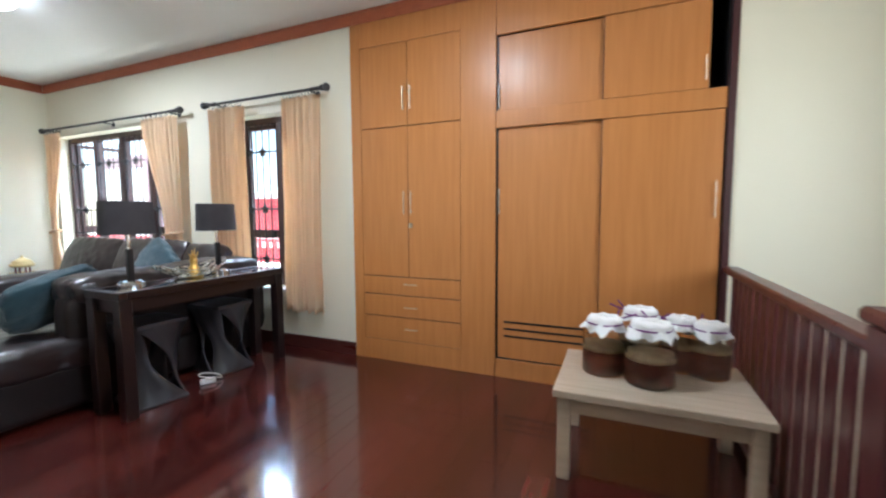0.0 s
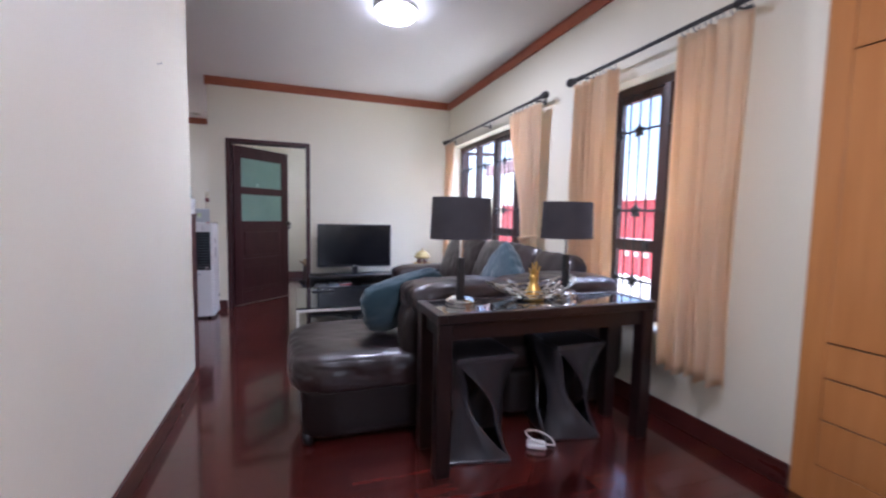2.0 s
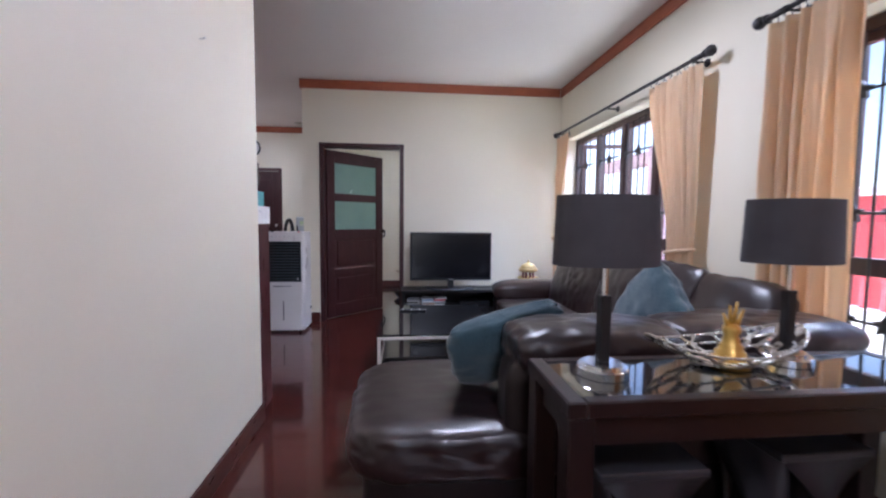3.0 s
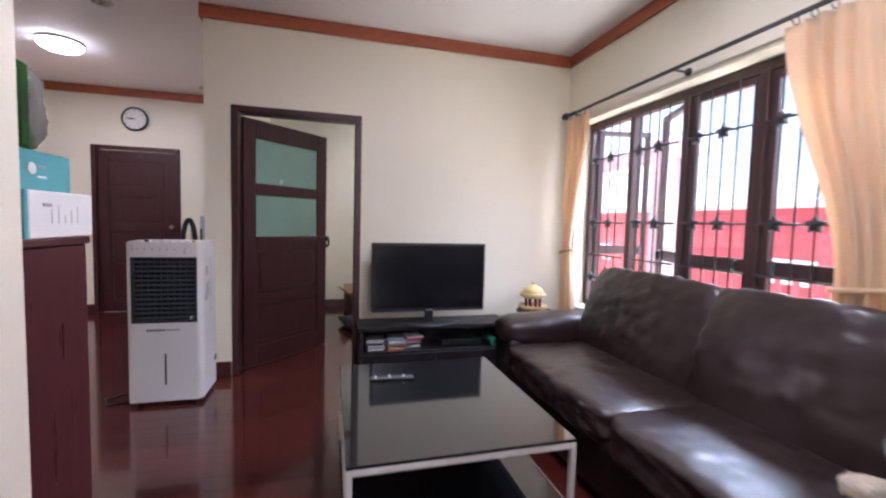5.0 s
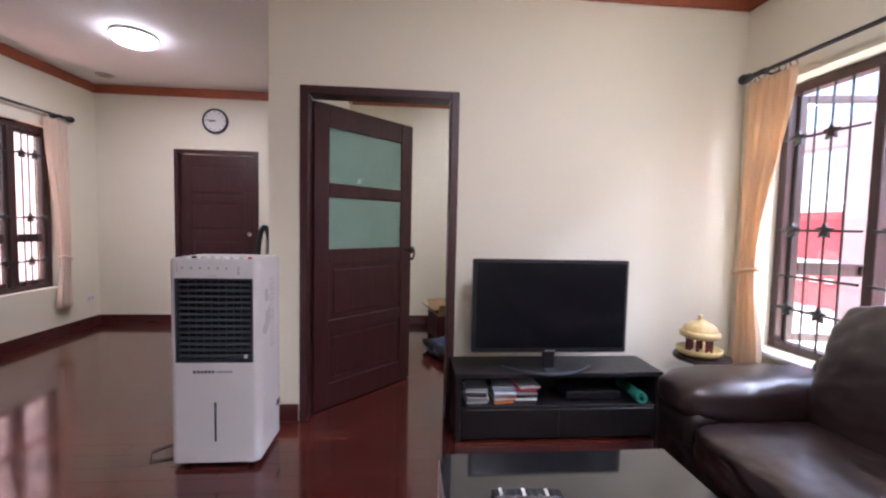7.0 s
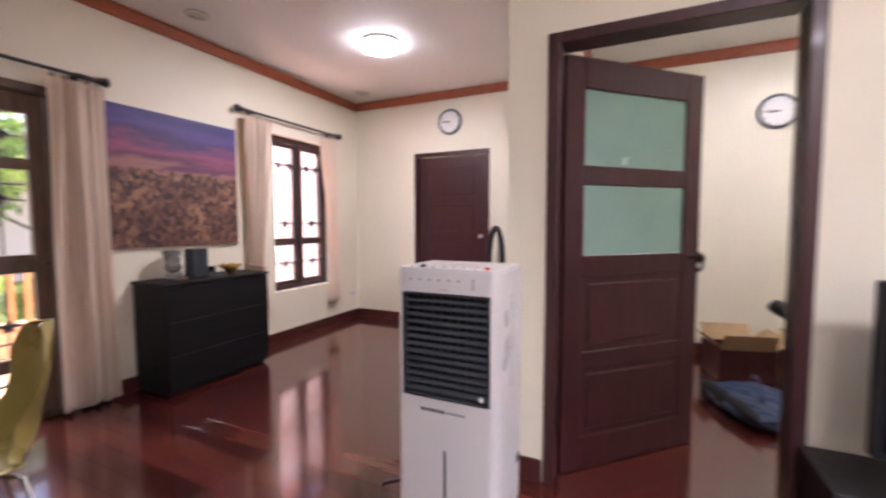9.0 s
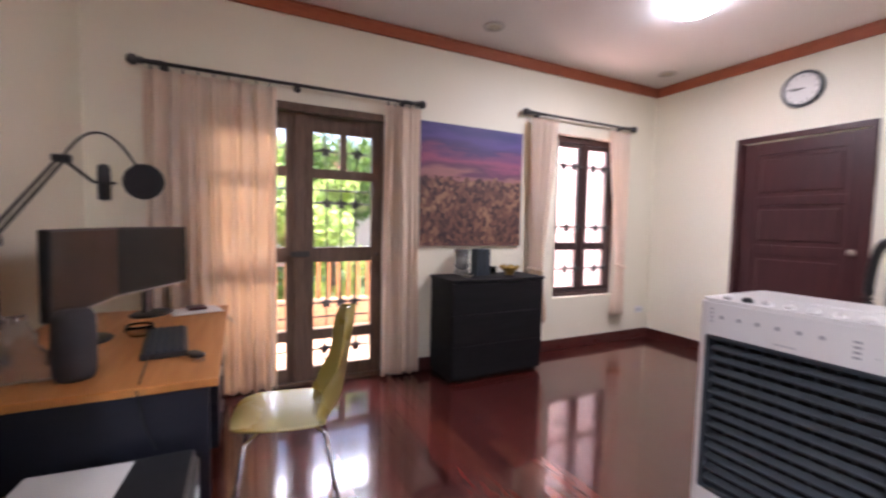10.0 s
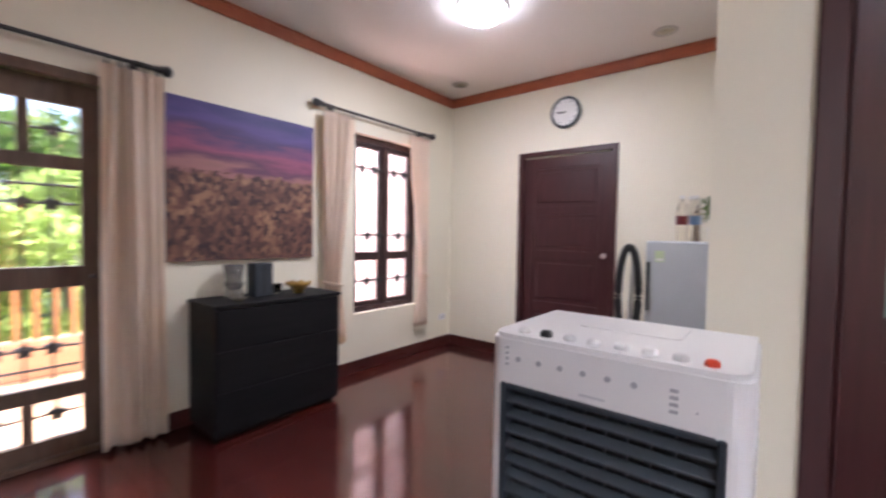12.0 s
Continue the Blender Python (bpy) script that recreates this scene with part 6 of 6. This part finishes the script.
part("wallet", boxes((0.0, 0.09, -0.06, 0.03, 0.008, 0.022), bevel=0.004), REDWOOD, pp, "dark red notebook")
lowst = thing("printer_stand", -4.245, -0.62, 0, label="low black stand beside the desk", category="stand")
part("body", boxes((-0.20, 0.20, -0.175, 0.175, 0.0, 0.375), bevel=0.004), DESKBLACK, lowst)
pr = thing("printer", -4.245, -0.62, 0.375, label="black printer with a white sheet on its lid", category="printer")
part("body", boxes((-0.20, 0.20, -0.17, 0.17, 0.0, 0.15), bevel=0.01), BLACKPLASTIC, pr)
part("lid", boxes((-0.19, 0.195, -0.165, 0.155, 0.15, 0.175), bevel=0.008), BLACKPLASTIC, pr)
part("control_strip", boxes((-0.204, -0.199, -0.06, 0.06, 0.07, 0.11)), STEEL, pr)
sheet = thing("paper_sheet", -4.15, -0.665, 0.551, -5, label="white paper sheet on the printer", category="paper")
part("sheet", boxes((-0.125, 0.12, -0.105, 0.09, 0, 0.004)), PAPER, sheet)
cab = thing("desk_cable", -4.26, -0.835, 0.0, label="thin dark cable hanging down the desk's end", category="cable")
part("wire", tube([(0.0, -0.30, 0.75), (-0.02, -0.05, 0.752), (-0.02, 0.004, 0.735), (-0.04, 0.012, 0.62), (-0.07, 0.03, 0.556)], 0.003, 6), BLACKPLASTIC, cab, smooth=True)

# ---- shell chair ----
ch = thing("shell_chair", -4.735, -1.15, 0, -6, label="yellow-green moulded shell chair on chrome legs", category="chair")


def shell_surface(profile, n=14):
    """A bent sheet from (x, z, half-width) stations, dished across."""
    bm = bmesh.new()
    rows = []
    for k, (x, z, w) in enumerate(profile):
        rows.append([bm.verts.new((x, w * u, z + 0.018 * u * u * (1 if z < 0.5 else 0))) for u in [-1 + 2 * j / n for j in range(n + 1)]])
    for j, row in enumerate(rows):
        for i, v in enumerate(row):
            u = -1 + 2 * i / n
            if profile[j][1] > 0.455:
                v.co.x += (0.10 if profile[j][1] < 0.6 else 0.055) * u * u
    for a_, b_ in zip(rows, rows[1:]):
        for i in range(n):
            bm.faces.new((a_[i], a_[i + 1], b_[i + 1], b_[i]))
    return bm


prof = [(0.215, 0.425, 0.05), (0.205, 0.435, 0.12), (0.18, 0.445, 0.165), (0.12, 0.448, 0.195), (0.04, 0.445, 0.205), (-0.05, 0.44, 0.205), (-0.12, 0.440, 0.20), (-0.165, 0.445, 0.192), (-0.20, 0.462, 0.178),
        (-0.222, 0.492, 0.158), (-0.234, 0.535, 0.132), (-0.242, 0.585, 0.124), (-0.25, 0.64, 0.142), (-0.26, 0.71, 0.172), (-0.27, 0.78, 0.182), (-0.28, 0.84, 0.155), (-0.288, 0.885, 0.095), (-0.29, 0.90, 0.03)]
se = part("shell", shell_surface(prof), YELLOWSHELL, ch, smooth=True)
so = se.modifiers.new("thickness", "SOLIDIFY")
so.thickness = 0.011
sb = se.modifiers.new("round", "SUBSURF")
sb.levels = sb.render_levels = 1
for sx, sy in ((1, 1), (1, -1), (-1, 1), (-1, -1)):
    part("leg", tube([(sx * 0.09, sy * 0.08, 0.425), (sx * 0.15, sy * 0.14, 0.40), (sx * 0.215, sy * 0.20, 0.0)], 0.009, 8), CHROME, ch, smooth=True)
part("seat_plate", boxes((-0.10, 0.10, -0.09, 0.09, 0.415, 0.43), bevel=0.003), CHROME, ch)

# ---- chest of drawers ----
ds = thing("chest_of_drawers", -6.47, -2.32, 0, label="black-brown chest of three wide drawers under the picture", category="chest of drawers")
part("body", boxes((-0.44, 0.44, -0.195, 0.18, 0.03, 0.80), bevel=0.002), BLACKCHEST, ds)
part("top", boxes((-0.45, 0.45, -0.20, 0.205, 0.80, 0.825), bevel=0.003), BLACKCHEST, ds)
part("plinth", boxes((-0.42, 0.42, -0.19, 0.15, 0.0, 0.03)), BLACKCHEST, ds)
for z0, z1 in ((0.05, 0.29), (0.298, 0.54), (0.548, 0.79)):
    part("drawer_front", boxes((-0.436, 0.436, 0.182, 0.20, z0 - 0.002, z1 + 0.003), bevel=0.0012), BLACKCHEST, ds)
dbx = thing("photo_box", -6.42, -2.36, 0.825, 6, label="dark slate box standing on the chest", category="box")
part("box", boxes((-0.068, 0.068, -0.05, 0.05, 0, 0.225), bevel=0.004), GREYPLASTIC, dbx)
part("groove", boxes((-0.003, 0.003, 0.049, 0.0525, 0.01, 0.215)), BLACKPLASTIC, dbx)
vs = thing("glass_vase", -6.27, -2.42, 0.825, label="clear stepped glass vase on the chest", category="vase")
part("vase", lathe([(0, 0.002), (0.058, 0.002), (0.062, 0.03), (0.046, 0.055), (0.060, 0.075), (0.062, 0.095), (0.050, 0.11), (0.068, 0.215), (0.064, 0.215), (0.045, 0.115), (0.040, 0.06), (0, 0.04)], 22), VASEGLASS, vs, smooth=True)
sd = thing("silver_dish", -6.23, -2.26, 0.825, label="small silver dish on the chest", category="dish")
part("dish", lathe([(0, 0.0), (0.03, 0.0), (0.05, 0.018), (0.047, 0.02), (0.028, 0.005), (0, 0.005)], 20), SILVERWARE, sd, smooth=True)
for k, (x, y) in enumerate(((-6.52, -2.42), (-6.55, -2.36))):
    gcp = thing("glass_cup", x, y, 0.825, label="small clear glass on the chest", category="glass", group="glasses on the chest")
    part("cup", lathe([(0, 0.002), (0.028, 0.002), (0.034, 0.07), (0.031, 0.07), (0.025, 0.008), (0, 0.008)], 16), JARGLASS, gcp, smooth=True)
gbw = thing("gold_bowl", -6.68, -2.30, 0.825, label="scalloped gold bowl on the chest", category="bowl")
bm = lathe([(0, 0.0), (0.035, 0.0), (0.03, 0.012), (0.06, 0.04), (0.09, 0.075), (0.085, 0.077), (0.055, 0.044), (0, 0.02)], 32)
for v in bm.verts:
    r_ = math.hypot(v.co.x, v.co.y)
    if r_ > 0.07:
        v.co.z += 0.010 * math.cos(8 * math.atan2(v.co.y, v.co.x))
part("bowl", bm, GOLD, gbw, smooth=True)
pic = thing("canvas_picture", -6.412, YT, 1.067, label="square canvas print of an evening city under purple clouds", category="picture")
part("canvas", boxes((-0.526, 0.526, 0.003, 0.028, 0, 1.037), bevel=0.002), PRINT, pic)


def wall_clock(x, y, z, hour, minute, label):
    """A round clock on a wall that faces +x."""
    c = thing("wall_clock", x, y, z, label=label, category="clock", group="wall clocks")
    turn = pose(0, 0, 0, 0, 90, 0)
    part("case", move(lathe([(0, 0.002), (0.145, 0.002), (0.15, 0.02), (0.142, 0.04), (0.128, 0.04), (0.125, 0.03), (0, 0.03)], 36), turn), GREYPLASTIC, c, "dark grey rim", smooth=False)
    part("dial", move(lathe([(0, 0.031), (0.124, 0.031), (0, 0.0315)], 36), turn), PAPER, c, "white dial")
    for k in range(12):
        a_ = math.pi * k / 6
        part("tick", boxes((0.0305, 0.033, 0.105 * math.sin(a_) - 0.003, 0.105 * math.sin(a_) + 0.003, 0.105 * math.cos(a_) - 0.010, 0.105 * math.cos(a_) + 0.010)), BLACKPLASTIC, c)
    for a_, ln, w in ((radians(hour * 30 + minute / 2), 0.065, 0.005), (radians(minute * 6), 0.095, 0.0035)):
        part("pointer", move(boxes((0.0335, 0.036, -w, w, -0.015, ln)), pose(0, 0, 0, -math.degrees(a_), 0, 0)), BLACKPLASTIC, c)


wall_clock(XC, -1.172, 2.44, 8, 46, "round white wall clock with a dark rim")
wall_clock(XC, 1.93, 2.21, 8, 46, "round white wall clock in the side room")

outlet = thing("wall_outlet", -8.65, YT, 0.33, label="small white power outlet on the cream wall", category="outlet")
part("plate", boxes((-0.058, 0.058, 0.001, 0.009, -0.036, 0.036), bevel=0.003), WHITEPLASTIC, outlet)
for sx in (-0.025, 0.025):
    part("socket", boxes((sx - 0.017, sx + 0.017, 0.0085, 0.0105, -0.019, 0.019), bevel=0.0008), FAINT, outlet)

# ---- fridge corner ----
fr = thing("fridge", -8.49, -0.045, 0, label="pale grey single-door fridge in the hall corner", category="fridge")
part("cabinet", boxes((-0.28, 0.21, -0.265, 0.265, 0.03, 1.245), bevel=0.008), FRIDGE, fr)
fd = part("door", boxes((0.215, 0.275, -0.265, 0.265, 0.05, 1.25), bevel=0.012), FRIDGE, fr)
part("door_handle", boxes((0.275, 0.295, -0.255, -0.235, 0.75, 1.1), bevel=0.004), GREYPLASTIC, fd)
part("energy_sticker", boxes((0.2745, 0.2765, -0.205, -0.145, 1.10, 1.18)), STICKER, fd, "yellow-green energy sticker")
part("sticker_bar", boxes((0.276, 0.2775, -0.198, -0.152, 1.11, 1.125)), PAPER, fd)
part("plinth", boxes((-0.26, 0.2, -0.25, 0.25, 0.0, 0.03)), BLACKPLASTIC, fr)
for k, (x, y) in enumerate(((-8.33, -0.11), (-8.36, -0.03), (-8.42, -0.07))):
    b_ = thing("water_bottle", x, y, 1.245, label="clear plastic water bottle with a printed band", category="bottle", group="bottles on the fridge")
    part("bottle", lathe([(0, 0.0), (0.033, 0.0), (0.036, 0.01), (0.034, 0.09), (0.036, 0.16), (0.03, 0.2), (0.013, 0.235), (0.013, 0.25), (0, 0.25)], 18), JARGLASS, b_, smooth=True)
    part("band", lathe([(0.0365, 0.10), (0.0372, 0.10), (0.0372, 0.15), (0.0365, 0.15), (0.0365, 0.10)], 18), (ORNRED, DISC[5], PAPER)[k], b_)
    part("cap", lathe([(0, 0.25), (0.015, 0.25), (0.015, 0.268), (0, 0.268)], 14), PAPER, b_)
    b_.scale = (1.0, 1.0, 1.22)
hp = thing("potted_plant", -8.45, 0.10, 1.245, label="small grey-green potted plant on the fridge", category="plant")
part("pot", lathe([(0, 0), (0.05, 0), (0.065, 0.11), (0.06, 0.11), (0.05, 0.09), (0, 0.09)], 18), PAPER, hp, smooth=False)
piece("foliage", leaves((0, 0, 0.24), (0.10, 0.10, 0.13), 220, 0.028, 90), LEAF, hp)
part("stem", tube([(0, 0, 0.08), (0.01, 0.0, 0.24)], 0.004, 6), BARK, hp)
hose = thing("vacuum_cleaner", -8.12, -0.42, 0, label="upright vacuum cleaner with a ribbed black hose", category="vacuum cleaner")
part("body", soft((-0.08, -0.02, 0.16), (0.26, 0.24, 0.32), e=0.5, n=8, wobble=0), GREYPLASTIC, hose, smooth=True)
part("wand", cyl(bmesh.new(), (-0.08, 0.0, 0.28), (-0.10, 0.03, 1.12), 0.014, seg=10), STEEL, hose)
loop = [(-0.09 + 0.0 * k, 0.0 + 0.07 * math.sin(a_), 0.86 + 0.34 * math.cos(a_)) for k, a_ in enumerate([2 * math.pi * q / 40 for q in range(40)])]
part("hose", tube(loop, 0.026, 10, True), BLACKPLASTIC, hose, "ribbed black hose", smooth=True)
for q in range(0, 40, 1):
    a_ = 2 * math.pi * (q + 0.5) / 40
    p_ = Vector((-0.09, 0.07 * math.sin(a_), 0.86 + 0.34 * math.cos(a_)))
    t_ = Vector((0, 0.07 * math.cos(a_), -0.34 * math.sin(a_))).normalized() * 0.006
    part("hose_rib", cyl(bmesh.new(), p_ - t_, p_ + t_, 0.0285, seg=10), BLACKPLASTIC, hose)

# ---- side room ----
for x, y, rz, m, lb in ((-8.30, 1.62, 14, REDWOOD, "dark red open carton on the side room floor"), (-8.25, 2.10, -10, CARD, "brown open carton on the side room floor")):
    c = thing("open_carton", x, y, 0, rz, label=lb, category="carton", group="cartons")
    part("body", boxes((-0.17, 0.17, -0.2, -0.192, 0, 0.26), (-0.17, 0.17, 0.192, 0.2, 0, 0.26), (-0.17, -0.162, -0.192, 0.192, 0, 0.26), (0.162, 0.17, -0.192, 0.192, 0, 0.26), (-0.162, 0.162, -0.192, 0.192, 0, 0.008)), m, c)
    for sx, sy, an in ((1, 0, -40), (-1, 0, 30), (0, 1, 25), (0, -1, -25)):
        fl = boxes((-0.08, 0.08, -0.19, 0.19, 0, 0.005)) if sx else boxes((-0.16, 0.16, -0.07, 0.07, 0, 0.005))
        mm = Matrix.Translation((sx * 0.20, sy * 0.235, 0.31)) @ pose(0, 0, 0, an * 1.6 if sy else 0, an * 1.6 if sx else 0, 0)
        part("flap", move(fl, mm), CARD, c)
bb_ = thing("blue_bag", -7.55, 1.62, 0, 20, label="dark blue cloth bag lying on the floor", category="bag")
part("bag", soft((0, 0, 0.055), (0.66, 0.50, 0.11), e=0.6, n=20, wobble=0.028, seed=70, freq=8), BLUEBAG, bb_, smooth=True)
part("rim", soft((-0.02, -0.20, 0.075), (0.62, 0.10, 0.07), e=0.7, n=12, wobble=0.012, seed=71, freq=9), BLACKCHEST, bb_, "dark folded rim", smooth=True)
part("strap", tube(arc((-0.25, 0.1, 0.14), (0.2, -0.12, 0.15), 0.07, 12), 0.012, 6), BLUEBAG, bb_, smooth=True)
coat = thing("hanging_strap", -6.955, 1.15, 0.93, label="black strap hanging from the door handle", category="strap")
part("loop", tube([(0.012 * math.cos(a_), 0.02 + 0.018 * math.sin(a_), 0.10 + 0.05 * math.cos(a_)) for a_ in [2 * math.pi * k / 20 for k in range(20)]], 0.009, 6, True), BLACKPLASTIC, coat, smooth=True)

rest_ = thing("padded_stand", -6.68, 1.60, 0, label="dark padded bar on a thin stand behind the door jamb", category="stand")
part("pad", move(lathe([(0, -0.13), (0.026, -0.125), (0.034, -0.105), (0.034, 0.105), (0.026, 0.125), (0, 0.13)], 20), Matrix.Translation((0.0, -0.055, 0.80)) @ pose(0, 0, 0, 58, 0, 0)), BLACKPLASTIC, rest_, "black foam pad", smooth=True)
part("post", cyl(bmesh.new(), (0, 0.02, 0.02), (0, 0.02, 0.78), 0.014, seg=12), IRON, rest_)
part("foot", boxes((-0.16, 0.16, -0.01, 0.05, 0.0, 0.025), bevel=0.006), IRON, rest_)

# ---- landing: low table with jars ----
lt = thing("side_table", 0.545, 2.59, 0, label="low pale ash side table beside the railing", category="side table")
part("tabletop", boxes((-0.41, 0.41, -0.305, 0.305, 0.385, 0.42), bevel=0.004), PALEWOOD, lt)
part("apron", boxes((-0.37, 0.37, -0.27, -0.25, 0.31, 0.385), (-0.37, 0.37, 0.25, 0.27, 0.31, 0.385), (-0.37, -0.35, -0.25, 0.25, 0.31, 0.385), (0.35, 0.37, -0.25, 0.25, 0.31, 0.385)), PALEWOOD, lt)
for sx in (-1, 1):
    for sy in (-1, 1):
        part("leg", boxes((sx * 0.39 - sx * 0.055, sx * 0.39, sy * 0.285 - sy * 0.055, sy * 0.285, 0, 0.385), bevel=0.003), PALEWOOD, lt)


def jar(x, y, r, h, level, seed):
    j = thing("fermenting_jar", x, y, 0.42, seed * 40, label="glass jar of dark red ferment under a paper cover", category="jar", group="fermenting jars")
    part("jar", lathe([(0, 0.001), (r * 0.94, 0.001), (r, 0.012), (r, h * 0.74), (r * 0.9, h * 0.86), (r * 0.78, h * 0.9), (r * 0.78, h), (r * 0.75, h), (r * 0.75, h * 0.9), (r * 0.87, h * 0.85), (r * 0.965, h * 0.73), (r * 0.965, 0.016), (0, 0.010)], 32), JARGLASS, j, smooth=True)
    part("liquid", lathe([(0, 0.0108), (r * 0.982, 0.014), (r * 0.982, h * level), (0, h * level)], 28), FERMENT, j, "dark red liquid")
    part("culture", lathe([(0, h * level + 0.001), (r * 0.982, h * level + 0.001), (r * 0.982, h * level + 0.022), (r * 0.6, h * level + 0.034), (0, h * level + 0.030)], 28), FOAM, j, "pale floating culture", smooth=True)
    n = 48
    bm = bmesh.new()
    rows = []
    for q, (rad, z) in enumerate(((0.0, h + 0.006), (0.4, h + 0.008), (0.72, h + 0.007), (0.80, h - 0.002), (0.81, h - 0.02), (0.88, h - 0.034), (0.96, h - 0.048))):
        row = []
        for k in range(n):
            a_ = 2 * math.pi * k / n
            corner = 1 / max(abs(math.cos(a_)), abs(math.sin(a_))) - 1
            w = rad * r * (1 + (0.55 * corner + 0.05 * math.sin(5 * a_ + seed) + 0.03 * math.sin(11 * a_ + 2 * seed)) * max(0, q - 3) / 3)
            row.append(bm.verts.new((w * math.cos(a_), w * math.sin(a_), z + (0.008 * math.sin(3 * a_ + seed) + 0.008 * math.sin(9 * a_) - 0.05 * corner) * max(0, q - 3) / 3 + 0.003 * math.sin(7 * a_ + seed))))
        rows.append(row)
    for a_, b_ in zip(rows, rows[1:]):
        for k in range(n):
            bm.faces.new((a_[k], a_[(k + 1) % n], b_[(k + 1) % n], b_[k]))
    bmesh.ops.remove_doubles(bm, verts=bm.verts[:], dist=1e-6)
    cv = part("paper_cover", bm, PAPER, j, "white paper cover")
    so_ = cv.modifiers.new("thickness", "SOLIDIFY")
    so_.thickness = 0.0015
    part("band", tube([(r * 0.815 * math.cos(a_), r * 0.815 * math.sin(a_), h - 0.022) for a_ in [2 * math.pi * k / 28 for k in range(28)]], 0.005, 5, True), PURPLE, j, "purple ribbon")
    for sg in (-1, 1):
        tail = [(r * (0.82 + 0.55 * q), sg * (0.010 + 0.05 * q), h - 0.012 + 0.03 * q) for q in (0, 0.25, 0.5, 0.75, 1.0)]
        part("ribbon_tail", tube(tail, 0.0045, 5), PURPLE, j)


jar(0.335, 2.60, 0.100, 0.27, 0.44, 1)
jar(0.535, 2.53, 0.108, 0.28, 0.42, 2)
jar(0.80, 2.73, 0.092, 0.25, 0.50, 3)
jar(0.50, 2.77, 0.098, 0.29, 0.42, 4)
jar(0.685, 2.77, 0.085, 0.26, 0.45, 5)

# ---- floor boards, last ----
PW, PL = 0.115, 0.92


def plank_mesh(width, length):
    bm = bmesh.new()
    box(bm, -width / 2 + 0.0004, width / 2 - 0.0004, -length / 2 + 0.0004, length / 2 - 0.0004, -0.012, 0.0, bevel=0.0006)
    me = bpy.data.meshes.new("plank")
    bm.to_mesh(me)
    bm.free()
    return me


rng = random.Random(11)
PLANK_A, PLANK_B = plank_mesh(PW, PL), plank_mesh(PW, PL)
PLANK_A.materials.append(PLANK)
PLANK_B.materials.append(PLANK_LIGHT)
rest = {0: [], 1: []}
ground_cols = []
x = XC - 0.5 + PW / 2
made = 0
while x < 1.04:
    y = YT - 0.2 + rng.uniform(0, PL) - PL / 2
    while y < YW + PL / 2:
        middle = -3.61 < x < -0.12
        lo = max(y - PL / 2, (0.5 if middle else YT - 0.15) if x < -0.12 else -1.6)
        hi = min(y + PL / 2, YW + 0.12)
        if hi - lo > 0.02 and (x > -3.73 or x < -3.61):
            light = 1 if rng.random() < (0.10 if x < -3.7 else 0.04) else 0
            near = made < 300 and hi - lo > PL - 0.001 and ((-6.1 < x < -4.0 and -2.4 < y < 2.4) or (-2.1 < x < 0.2 and 0.7 < y < 3.2))
            if near:
                piece("plank", PLANK_B if light else PLANK_A, None, floor, m=Matrix.Translation((x, y, 0)))
                made += 1
            else:
                rest[light].append((x, (lo + hi) / 2, (hi - lo) / 2))
        y += PL
    x += PW
for light, spots in rest.items():
    verts, faces = [], []
    for px, py, half in spots:
        i = len(verts)
        for dx, dy, dz in ((-1, -1, -0.012), (1, -1, -0.012), (1, 1, -0.012), (-1, 1, -0.012), (-1, -1, 0), (1, -1, 0), (1, 1, 0), (-1, 1, 0)):
            verts.append((px + dx * (PW / 2 - 0.0004), py + dy * (half - 0.0004), dz))
        faces += [tuple(i + k for k in f) for f in ((4, 5, 6, 7), (0, 1, 5, 4), (1, 2, 6, 5), (2, 3, 7, 6), (3, 0, 4, 7))]
    me = bpy.data.meshes.new("plank_field")
    me.from_pydata(verts, [], faces)
    ob = piece("plank_field", me, PLANK_FIELD_LIGHT if light else PLANK_FIELD, floor)
    ob["kind"] = "stuff"
